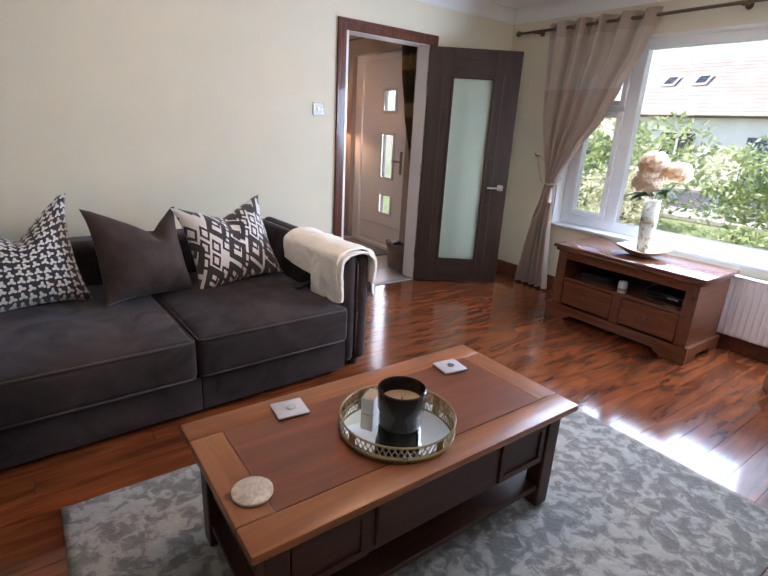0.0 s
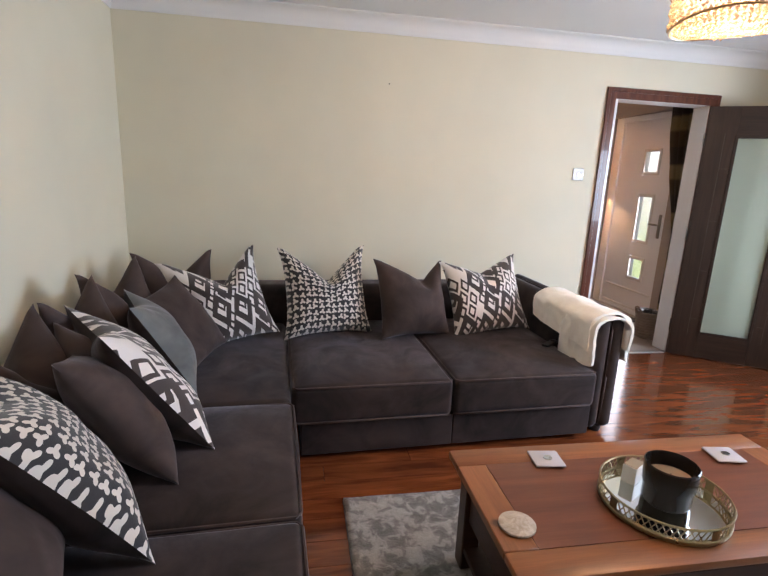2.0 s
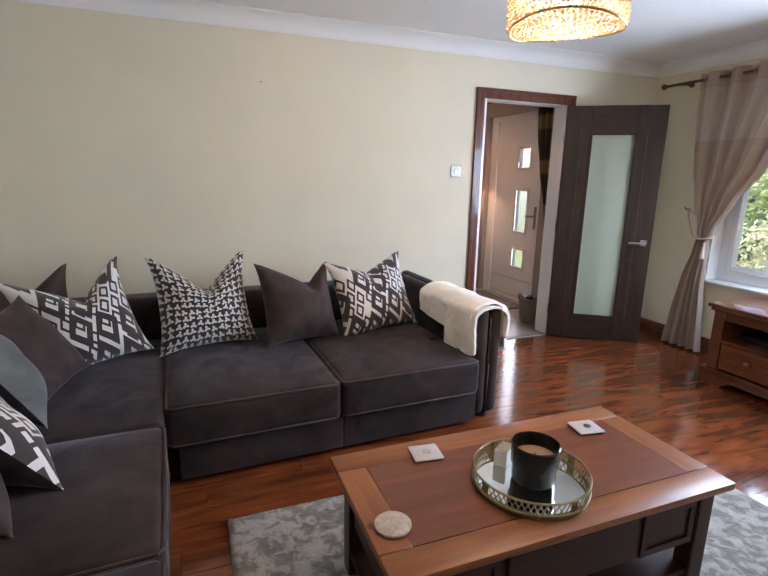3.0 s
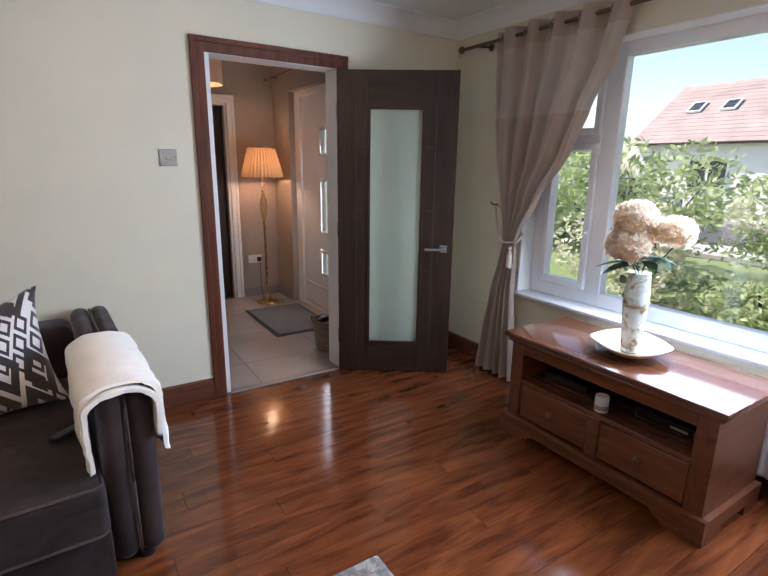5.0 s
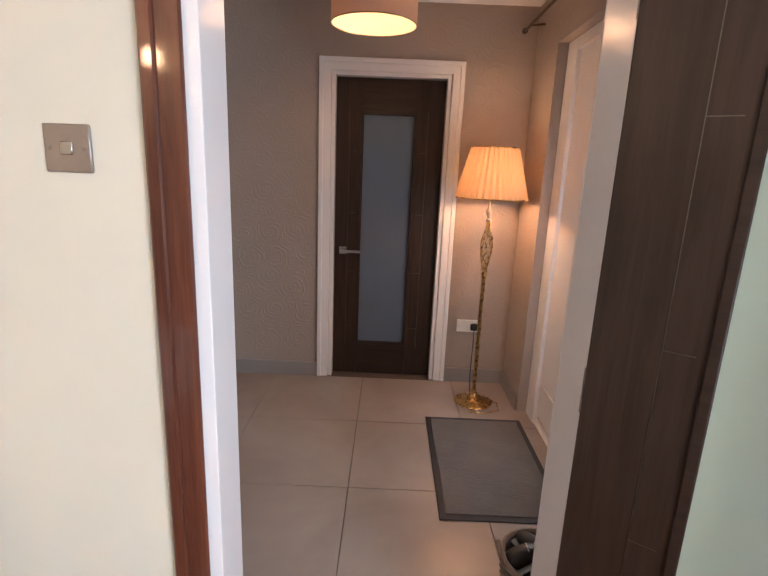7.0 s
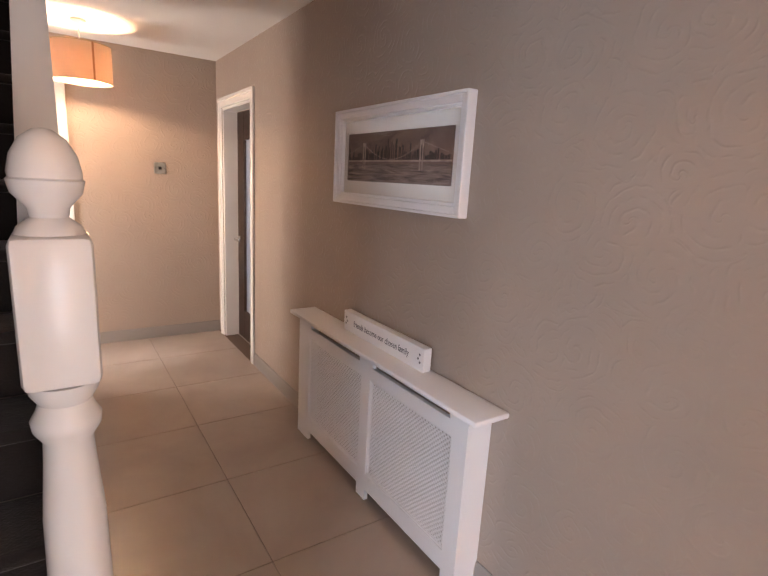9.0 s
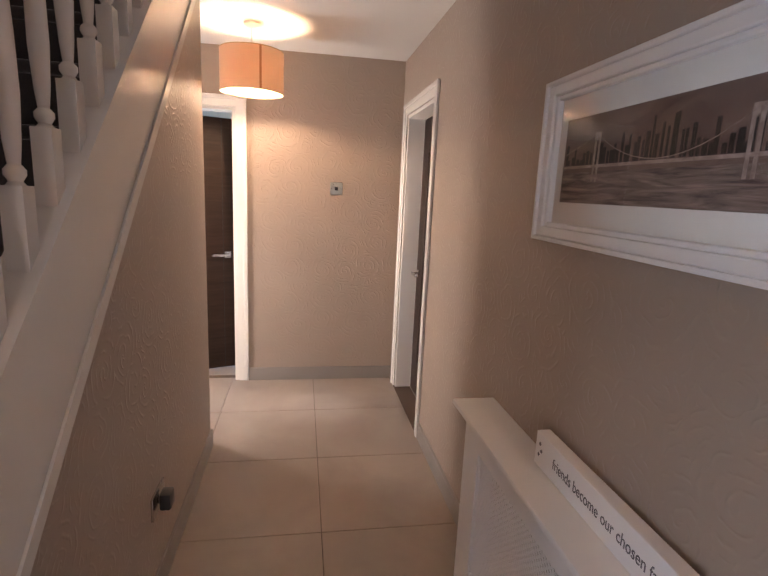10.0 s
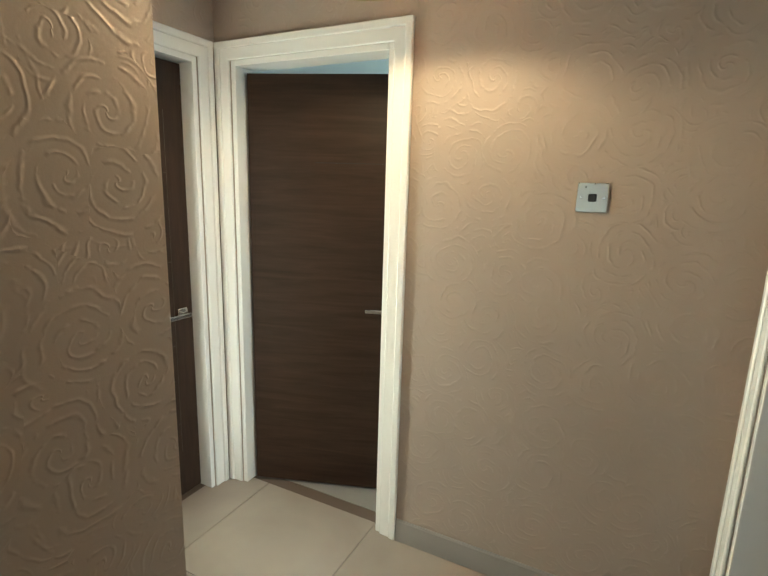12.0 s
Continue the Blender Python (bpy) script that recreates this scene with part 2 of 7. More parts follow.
M = {}
M["cream"] = plaster("cream_wall_paint", (0.74, 0.685, 0.535))
M["ceiling"] = plaster("white_ceiling_paint", (0.80, 0.79, 0.77), 0.02)
M["paper"] = wallpaper("taupe_rose_wallpaper", (0.395, 0.318, 0.264))
M["taupe"] = plaster("taupe_hall_paint", (0.395, 0.318, 0.264))
M["white"] = paint("white_gloss_paint", (0.80, 0.78, 0.75), 0.25, 0.0)
M["white_satin"] = paint("white_satin_paint", (0.86, 0.86, 0.87), 0.4)
M["upvc"] = paint("white_plastic_frame", (0.82, 0.84, 0.86), 0.25, 0.01)
M["mahogany"] = wood("mahogany_trim", (0.070, 0.020, 0.011), (0.160, 0.050, 0.026), (1, 1, 1), 0.32, 0.3)
M["laminate"] = wood("glossy_laminate", (0.092, 0.0220, 0.0085), (0.235, 0.066, 0.0215), (1.25, 0.60, 0.60), 0.13, 0.06, 0.30, False, 0.012, 0.9, 1.6)
M["walnut"] = wood("dark_walnut_veneer", (0.021, 0.0108, 0.0068), (0.045, 0.0238, 0.0150), (1, 1, 1), 0.42, 0.0)
M["pine"] = wood("honey_pine_border", (0.175, 0.056, 0.0165), (0.285, 0.104, 0.033), (1, 1, 1), 0.38, 0.05, 0.0, True)
M["cherry"] = wood("red_stained_pine", (0.115, 0.031, 0.0110), (0.180, 0.054, 0.0200), (1, 1, 1), 0.38, 0.05)
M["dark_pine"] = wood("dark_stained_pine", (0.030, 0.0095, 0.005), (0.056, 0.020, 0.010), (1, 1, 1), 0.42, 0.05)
M["unit"] = wood("red_brown_pine", (0.085, 0.026, 0.012), (0.18, 0.060, 0.026), (1, 1, 1), 0.32, 0.1, 0.0, True)
M["velvet"] = velvet("mink_velvet", (0.016, 0.0100, 0.0088), (0.046, 0.0295, 0.0255), 0.8, 0.50)
M["velvet_light"] = velvet("taupe_velvet", (0.038, 0.0245, 0.0215), (0.074, 0.049, 0.043), 0.8, 0.40)
M["sparkle"] = velvet("grey_sequin_velvet", (0.10, 0.105, 0.105), (0.17, 0.175, 0.17))
M["spots"] = lattice_cloth("three_lobe_print")
M["angles"] = angular_cloth("angular_print")
M["throw"] = cloth("cream_fleece", (0.92, 0.87, 0.79), 90, 0.95, 0.10, 0.5)
M["brass"] = metal("antique_brass", (0.46, 0.30, 0.12), 0.28)
M["gold"] = metal("gold_metal", (0.36, 0.29, 0.165), 0.3)
M["bronze"] = metal("dark_bronze", (0.16, 0.115, 0.08), 0.35)
M["chrome"] = metal("brushed_chrome", (0.62, 0.62, 0.62), 0.22)
M["steel"] = metal("brushed_steel", (0.36, 0.33, 0.30), 0.5)
M["satin_steel"] = metal("satin_steel", (0.42, 0.43, 0.40), 0.3)
M["mirror"] = Nodes("mirror_glass").set(color=(0.86, 0.87, 0.85), metal=1.0, rough=0.02).mat
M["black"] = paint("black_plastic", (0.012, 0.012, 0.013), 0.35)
M["black_glass"] = Nodes("black_glass").set(color=(0.010, 0.010, 0.012), rough=0.06).mat
M["smoke"] = Nodes("smoked_glass").set(color=(0.016, 0.013, 0.011), rough=0.10, spec=0.25).mat
M["wax"] = Nodes("candle_wax").set(color=(0.36, 0.27, 0.18), rough=0.6, sss=0.2).mat
M["plastic"] = paint("white_switch_plastic", (0.72, 0.71, 0.68), 0.35, 0.01)


def frosted(name, tint):
    m = Nodes(name)
    v = m.world()
    m.set(color=tint, rough=0.42, trans=0.75, ior=1.3)
    m.bump(m.noise(v, 400, 1), 0.08, 0.001)
    return m.mat


M["frost"] = frosted("satin_glass", (0.58, 0.63, 0.53))
M["frost_blue"] = frosted("satin_glass_hall", (0.28, 0.34, 0.41))


def clear(name, tint=(1, 1, 1), rough=0.0):
    return Nodes(name).set(color=tint, rough=rough, trans=1.0, ior=1.45).mat


M["glass"] = clear("clear_glass")
M["picture_glass"] = Nodes("low_glare_glass").set(color=(1, 1, 1), rough=0.0, trans=1.0, ior=1.18).mat


def tile_material():
    m = Nodes("stone_look_tile")
    v = m.world()
    info = m.n("ObjectInfo")
    n1 = m.noise(v, 1.6, 4, 0.55, 0.4)
    col = m.ramp(n1, (0.3, (0.28, 0.225, 0.188)), (0.7, (0.40, 0.335, 0.285)))
    col = m.mix(m.math("MULTIPLY", info.outputs["Random"], 0.14), col, (0.34, 0.29, 0.25))
    m.set(color=col, rough=m.math("MULTIPLY_ADD", m.noise(v, 2.5, 3), 0.06, 0.27))
    return m.mat


M["tile"] = tile_material()
M["grout"] = plaster("dark_grout", (0.13, 0.088, 0.066))
M["skirt_tile"] = plaster("grey_tile_skirting", (0.30, 0.275, 0.255), 0.05, 0.35)


def rug_material():
    m = Nodes("mottled_rug_pile")
    v = m.coord()
    big = m.noise(v, 2.2, 3)
    mot = m.noise(v, 19, 3, 0.6, 0.5)
    fib = m.noise(v, 260, 2)
    col = m.ramp(m.math("ADD", m.math("MULTIPLY", mot, 0.8), m.math("MULTIPLY", big, 0.2)), (0.42, (0.135, 0.125, 0.115)), (0.50, (0.20, 0.188, 0.172)), (0.535, (0.30, 0.283, 0.258)), (0.66, (0.36, 0.34, 0.31)))
    m.set(color=col, rough=0.95, sheen=0.3)
    m.bump(m.math("ADD", m.math("MULTIPLY", mot, 1.0), m.math("MULTIPLY", fib, 0.4)), 0.7, 0.012)
    return m.mat


M["rug"] = rug_material()
M["carpet"] = cloth("dark_stair_carpet", (0.040, 0.032, 0.029), 140, 0.98, 0.3, 0.8)
M["mat_rubber"] = paint("black_rubber", (0.02, 0.02, 0.022), 0.6)
M["mat_pile"] = cloth("charcoal_mat_pile", (0.105, 0.095, 0.088), 120, 0.95, 0.3, 0.6)
M["wicker"] = cloth("woven_wicker", (0.25, 0.17, 0.115), 60, 0.8, 0.4, 0.8)


def glowing(name, base, glow, strength, rough=0.7):
    return Nodes(name).set(color=base, emit=glow, emit_strength=strength, rough=rough).mat


M["bulb"] = glowing("lit_bulb", (1, 0.9, 0.7), (1.0, 0.72, 0.42), 9.0)


def shade_cloth(name, base, through_weight):
    m = Nodes(name)
    out = m.t.nodes["Material Output"]
    tr = m.n("BsdfTranslucent")
    tr.inputs["Color"].default_value = (*base, 1)
    mx = m.n("MixShader")
    mx.inputs[0].default_value = through_weight
    m.set(color=base, rough=0.8)
    m.bump(m.noise(m.world(), 300, 2), 0.2, 0.002)
    m.to(m.b.outputs[0], mx.inputs[1]), m.to(tr.outputs[0], mx.inputs[2]), m.to(mx.outputs[0], out.inputs[0])
    return m.mat


M["shade"] = shade_cloth("peach_drum_shade", (0.64, 0.47, 0.35), 0.22)
M["curtain"] = shade_cloth("taupe_curtain", (0.66, 0.545, 0.46), 0.28)
M["curtain_top"] = shade_cloth("pale_curtain_band", (0.75, 0.66, 0.59), 0.34)
M["pleat"] = shade_cloth("pleated_cream_shade", (0.58, 0.37, 0.20), 0.15)
M["bead"] = Nodes("amber_glass_bead").set(color=(0.85, 0.70, 0.56), rough=0.12, trans=0.55, ior=1.4).mat

# ---- mesh helpers ----


def box(bm, x0, x1, y0, y1, z0, z1, bevel=0.0, seg=1, m=None):
    r = bmesh.ops.create_cube(bm, size=1.0)
    vs = r["verts"]
    for v in vs:
        v.co = Vector(((x0 + x1) / 2 + v.co.x * (x1 - x0), (y0 + y1) / 2 + v.co.y * (y1 - y0), (z0 + z1) / 2 + v.co.z * (z1 - z0)))
    if bevel:
        es = list({e for v in vs for e in v.link_edges})
        r = bmesh.ops.bevel(bm, geom=es, offset=bevel, segments=seg, affect="EDGES", profile=0.5)
        vs = list({v for f in r["faces"] for v in f.verts} | {v for v in vs if v.is_valid})
    if m is not None:
        bmesh.ops.transform(bm, matrix=m, verts=[v for v in vs if v.is_valid])
    return bm


def B(*boxes, bevel=0.0, seg=1):
    bm = bmesh.new()
    for b in boxes:
        box(bm, *b, bevel=bevel, seg=seg)
    return bm


def lathe(bm, profile, seg=24, m=None):
    rings = []
    for r, z in profile:
        rings.append([bm.verts.new((r * math.cos(2 * math.pi * i / seg), r * math.sin(2 * math.pi * i / seg), z)) for i in range(seg)])
    for a, b in zip(rings, rings[1:]):
        for i in range(seg):
            j = (i + 1) % seg
            bm.faces.new((a[i], a[j], b[j], b[i]))
    for ring, flip in ((rings[0], True), (rings[-1], False)):
        if profile[0] != profile[-1] and (ring[0].co - ring[seg // 2].co).length > 1e-5:
            bm.faces.new(ring[::-1] if flip else ring)
    if m is not None:
        bmesh.ops.transform(bm, matrix=m, verts=[v for ring in rings for v in ring])
    return bm


def L(profile, seg=24, m=None):
    return lathe(bmesh.new(), profile, seg, m)


def tube(bm, pts, radius, seg=8, closed=False):
    pts = [Vector(p) for p in pts]
    n = len(pts)
    rings = []
    for i, p in enumerate(pts):
        a = pts[(i - 1) % n] if closed or i else p
        b = pts[(i + 1) % n] if closed or i < n - 1 else p
        d = (b - a).normalized()
        side = d.cross(Vector((0, 0, 1)))
        if side.length < 1e-3:
            side = d.cross(Vector((1, 0, 0)))
        side.normalize()
        up = side.cross(d).normalized()
        r = radius[i] if isinstance(radius, (list, tuple)) else radius
        rings.append([bm.verts.new(p + side * r * math.cos(2 * math.pi * k / seg) + up * r * math.sin(2 * math.pi * k / seg)) for k in range(seg)])
    for i in range(n if closed else n - 1):
        a, b = rings[i], rings[(i + 1) % n]
        for k in range(seg):
            bm.faces.new((a[k], a[(k + 1) % seg], b[(k + 1) % seg], b[k]))
    if not closed:
        bm.faces.new(rings[0][::-1]), bm.faces.new(rings[-1])
    return bm


def TB(pts, radius, seg=8, closed=False):
    return tube(bmesh.new(), pts, radius, seg, closed)


def mesh_of(name, bm, material, smooth=None):
    bmesh.ops.recalc_face_normals(bm, faces=bm.faces)
    me = bpy.data.meshes.new(name)
    bm.to_mesh(me)
    bm.free()
    me.materials.append(material)
    if smooth is not None:
        for p in me.polygons:
            p.use_smooth = True
        me.set_sharp_from_angle(angle=radians(smooth))
    return me


def part(name, bm, material, parent, label="", smooth=40, m=None):
    ob = new(name, mesh_of(name, bm, material, smooth))
    ob.parent = parent
    if m is not None:
        ob.matrix_basis = m
    if label:
        ob["label"] = label
    return ob


def thing(name, label, category, m=None, group="", kind=""):
    ob = new(name)
    ob.empty_display_size = 0.1
    if m is not None:
        ob.matrix_basis = m
    return tagged(ob, label, category, group, kind)


def solid(name, bm, material, label, category, kind="", group="", m=None, smooth=40):
    ob = new(name, mesh_of(name, bm, material, smooth))
    if m is not None:
        ob.matrix_basis = m
    return tagged(ob, label, category, group, kind)


def structure(name, bm, material, label, smooth=30):
    return tagged(new(name, mesh_of(name, bm, material, smooth)), label, name.rstrip("_0123456789").split("_")[0], "", "structure")


def wall(name, material, label, axis, a0, a1, b0, b1, z0, z1, holes=()):
    """A wall along axis x or y from a0 to a1, between b0 and b1, with openings (from, to, bottom, top) through it."""
    bm = bmesh.new()

    def block(u0, u1, w0, w1):
        if u1 - u0 > 1e-4 and w1 - w0 > 1e-4:
            if axis == "x":
                box(bm, u0, u1, b0, b1, w0, w1)
            else:
                box(bm, b0, b1, u0, u1, w0, w1)
    at = a0
    for h0, h1, hz0, hz1 in sorted(holes):
        block(at, h0, z0, z1)
        block(h0, h1, z0, hz0)
        block(h0, h1, hz1, z1)
        at = h1
    block(at, a1, z0, z1)
    return structure(name, bm, material, label)


# further materials
def turned(name, src_dark, src_light, rot, **k):
    """Wood whose grain runs along another axis."""
    mt = wood(name, src_dark, src_light, **k)
    for nd in mt.node_tree.nodes:
        if nd.type == "MAPPING" and tuple(round(s, 3) for s in nd.inputs["Scale"].default_value) == (1.0, 1.0, 1.0):
            nd.inputs["Rotation"].default_value = rot
    return mt


UP, ALONG_Y = (0, math.pi / 2, 0), (0, 0, math.pi / 2)
M["mahogany_up"] = turned("mahogany_upright_grain", (0.070, 0.020, 0.011), (0.160, 0.050, 0.026), UP, rough=0.32, gloss=0.3)
M["unit_y"] = turned("red_brown_pine_long", (0.085, 0.026, 0.012), (0.18, 0.060, 0.026), ALONG_Y, rough=0.22, gloss=0.4, knots=True)
M["unit_up"] = turned("red_brown_pine_upright", (0.085, 0.026, 0.012), (0.18, 0.060, 0.026), UP, rough=0.32, gloss=0.1, knots=True)
M["pine_cross"] = turned("honey_pine_cross", (0.175, 0.056, 0.0165), (0.285, 0.104, 0.033), ALONG_Y, rough=0.38, gloss=0.05, knots=True)
M["pale_wood"] = wood("pale_mango_wood", (0.34, 0.20, 0.115), (0.58, 0.41, 0.28), rough=0.35, gloss=0.2)


def marble():
    m = Nodes("cream_marble")
    v = m.coord()
    n1 = m.noise(v, 30, 6, 0.6, 1.8)
    m.set(color=m.ramp(n1, (0.35, (0.34, 0.29, 0.23)), (0.55, (0.47, 0.42, 0.36)), (0.7, (0.56, 0.52, 0.46))), rough=0.3)
    return m.mat


M["marble"] = marble()


def vase_glass():
    m = Nodes("mottled_vase_glass")
    v = m.coord()
    n1 = m.noise(v, 22, 4, 0.6, 0.8)
    m.set(color=m.ramp(n1, (0.38, (0.36, 0.27, 0.16)), (0.50, (0.80, 0.82, 0.76)), (0.62, (0.90, 0.93, 0.92))), rough=0.18, trans=0.5, ior=1.25)
    return m.mat


M["vase"] = vase_glass()


def organic(name, dark, light, scale=40.0, rough=0.6, thin=0.35):
    m = Nodes(name)
    out = m.t.nodes["Material Output"]
    v = m.coord()
    col = m.ramp(m.noise(v, scale, 3), (0.3, dark), (0.7, light))
    m.set(color=col, rough=rough)
    tr = m.n("BsdfTranslucent")
    m.to(col, tr.inputs[0])
    mx = m.n("MixShader")
    mx.inputs[0].default_value = thin
    m.to(m.b.outputs[0], mx.inputs[1]), m.to(tr.outputs[0], mx.inputs[2]), m.to(mx.outputs[0], out.inputs[0])
    return m.mat


M["petal"] = organic("cream_petal", (0.74, 0.58, 0.41), (0.90, 0.78, 0.62), 25, 0.8, 0.5)
M["leaf"] = organic("green_leaf", (0.035, 0.075, 0.022), (0.075, 0.14, 0.045), 30, 0.45, 0.2)
M["leaf_dark"] = organic("dark_sprig_leaf", (0.025, 0.05, 0.035), (0.05, 0.085, 0.06), 30, 0.5, 0.2)
M["stem"] = organic("green_stem", (0.05, 0.08, 0.03), (0.08, 0.12, 0.05), 30, 0.6, 0.0)
M["foliage"] = organic("shrub_leaves", (0.22, 0.31, 0.12), (0.54, 0.61, 0.32), 3.0, 0.55, 0.45)
M["foliage_pale"] = organic("pale_shrub_leaves", (0.42, 0.45, 0.26), (0.78, 0.74, 0.58), 3.0, 0.55, 0.45)
M["grey_ink"] = paint("grey_ink", (0.15, 0.15, 0.17), 0.6)
M["mount"] = paint("card_mount", (0.72, 0.68, 0.63), 0.8)


def print_mat(name, dark, light, sx, sz):
    m = Nodes(name)
    v = m.coord("Object", (sx, 1, sz))
    m.set(color=m.ramp(m.noise(v, 6, 5, 0.6, 0.8), (0.3, dark), (0.7, light)), rough=0.5)
    return m.mat


M["print_sky"] = print_mat("print_sky", (0.075, 0.042, 0.034), (0.20, 0.130, 0.108), 1.0, 2.5)
M["print_dark"] = print_mat("print_towers", (0.008, 0.005, 0.004), (0.040, 0.024, 0.020), 6, 6)
M["print_bridge"] = print_mat("print_bridge", (0.18, 0.125, 0.105), (0.42, 0.33, 0.29), 6, 6)
M["print_water"] = print_mat("print_water", (0.04, 0.022, 0.018), (0.30, 0.22, 0.19), 1.2, 12)
M["seam"] = paint("shade_seam", (0.34, 0.17, 0.09), 0.7)
M["glass_bead"] = Nodes("clear_crystal").set(color=(0.95, 0.85, 0.7), rough=0.05, trans=0.7, ior=1.45).mat


def striped():
    m = Nodes("striped_curtain")
    g = m.n("NewGeometry")
    sp = m.n("SeparateXYZ")
    m.to(g.outputs["Position"], sp.inputs[0])
    f = m.math("FRACT", m.math("MULTIPLY", sp.outputs[2], 2.3))
    col = m.ramp(f, (0.0, (0.10, 0.058, 0.022)), (0.30, (0.11, 0.062, 0.024)), (0.36, (0.34, 0.235, 0.10)), (0.60, (0.36, 0.25, 0.11)), (0.66, (0.055, 0.034, 0.018)), (1.0, (0.06, 0.036, 0.02)))
    m.set(color=col, rough=0.5, sheen=0.3)
    m.bump(m.noise(m.coord(), 260, 2), 0.2, 0.002)
    return m.mat


M["stripe"] = striped()


def grass():
    m = Nodes("lawn_grass")
    v = m.world()
    n1 = m.noise(v, 0.35, 4)
    n2 = m.noise(v, 30, 3)
    col = m.mix(n2, m.ramp(n1, (0.3, (0.09, 0.16, 0.04)), (0.7, (0.18, 0.26, 0.08))), (0.17, 0.20, 0.08))
    m.set(color=col, rough=0.9)
    m.bump(n2, 0.5, 0.03)
    return m.mat


M["grass"] = grass()
M["asphalt"] = plaster("asphalt", (0.06, 0.06, 0.06), 0.1, 0.9)
M["paving"] = plaster("concrete_paving", (0.42, 0.40, 0.36), 0.08, 0.9)
M["render_white"] = plaster("white_render", (0.82, 0.80, 0.77), 0.05, 0.9)
M["roof"] = plaster("clay_roof_tile", (0.40, 0.31, 0.27), 0.15, 0.85)
M["dark_pane"] = Nodes("dark_window_pane").set(color=(0.03, 0.035, 0.04), rough=0.08).mat
M["blue_paint"] = Nodes("dark_blue_car_paint").set(color=(0.02, 0.045, 0.13), rough=0.25, coat=0.6).mat
M["green_paint"] = paint("blue_green_fence_paint", (0.10, 0.20, 0.18), 0.7)
M["bark"] = plaster("bark", (0.11, 0.08, 0.055), 0.2, 0.95)
M["frost_door"] = clear("obscure_door_glass", (0.95, 0.96, 0.95), 0.25)
M["inlay"] = metal("dull_inlay_metal", (0.13, 0.115, 0.10), 0.45)

for key in ("curtain", "curtain_top"):
    M[key].node_tree.nodes["Principled BSDF"].inputs["Roughness"].default_value = 0.48
M["ceramic"] = paint("pale_grey_ceramic", (0.46, 0.46, 0.49), 0.3, 0.02)
for key in ("walnut", "dark_pine", "mahogany", "mahogany_up"):
    M[key].node_tree.nodes["Principled BSDF"].inputs["Specular IOR Level"].default_value = 0.28

# ---- large structure ----
CEIL = 2.39
YH = 2.26          # hall wall with the radiator cover
XE = -2.44         # end wall of the hall
XF = 3.39          # hall's front wall
XW = 3.95          # living room's window wall
XL = -1.26         # living room's west wall

wall("wall_north_living", M["cream"], "cream painted wall behind the sofa", "x", XL, XW, 0, 0.075, 0, 2.5, [(2.165, 3.0, 0, 2.03)])
wall("wall_stairs", M["paper"], "taupe rose wallpaper wall beside the stairs", "x", -1.45, XF, 0.075, 0.15, 0, 5.0, [(2.165, 3.0, 0, 2.03)])
wall("wall_west", M["cream"], "cream painted wall beside the corner sofa", "y", -4.6, 0.075, XL - 0.15, XL, 0, 2.5)
wall("wall_south", M["cream"], "cream painted plain wall", "x", XL - 0.15, XW + 0.3, -4.75, -4.6, 0, 2.5)
wall("wall_east", M["cream"], "cream painted window wall", "y", -4.6, 0.15, XW, XW + 0.3, 0, 2.7, [(-3.4, -0.72, 0.585, 2.08)])
wall("wall_hall_front", M["paper"], "taupe wall round the front door", "y", 0.15, YH, XF, XF + 0.25, 0, 2.7, [(0.78, 1.84, 0, 2.10)])
wall("wall_hall_north", M["paper"], "taupe embossed rose wallpaper hall wall", "x", XE, XF + 0.25, YH, YH + 0.12, 0, 2.5, [(-2.265, -1.52, 0, 2.0), (2.165, 2.90, 0, 2.0)])
wall("wall_hall_end", M["paper"], "taupe wallpaper wall at the hall's end", "y", 0.08, YH + 0.12, XE - 0.12, XE, 0, 2.5, [(0.29, 1.075, 0, 2.0)])
wall("wall_alcove", M["paper"], "taupe wallpaper wall in the alcove", "x", XE, -1.45, 0.08, 0.2, 0, 2.5, [(-2.34, -1.58, 0, 2.0)])

# under the stairs: a sloping-topped panel that closes the flight
RISE, RUN = 0.2, 0.218
SLOPE = RISE / RUN


def slope_prism(c0, c1, x0, x1, y0, y1):
    """A board between the lines z = SLOPE * (c - x) for c0 and c1, cut at the floor."""
    bm = bmesh.new()
    lo = [(x0, max(0.0, SLOPE * (c0 - x0))), (min(x1, c0), max(0.0, SLOPE * (c0 - min(x1, c0))))]
    pts = lo + ([(x1, 0.0)] if x1 > c0 else []) + [(x1, SLOPE * (c1 - x1)), (x0, SLOPE * (c1 - x0))]
    a = [bm.verts.new((x, y0, z)) for x, z in pts]
    b = [bm.verts.new((x, y1, z)) for x, z in pts]
    bm.faces.new(a), bm.faces.new(b[::-1])
    for i in range(len(pts)):
        j = (i + 1) % len(pts)
        bm.faces.new((a[i], b[i], b[j], a[j]))
    return bm


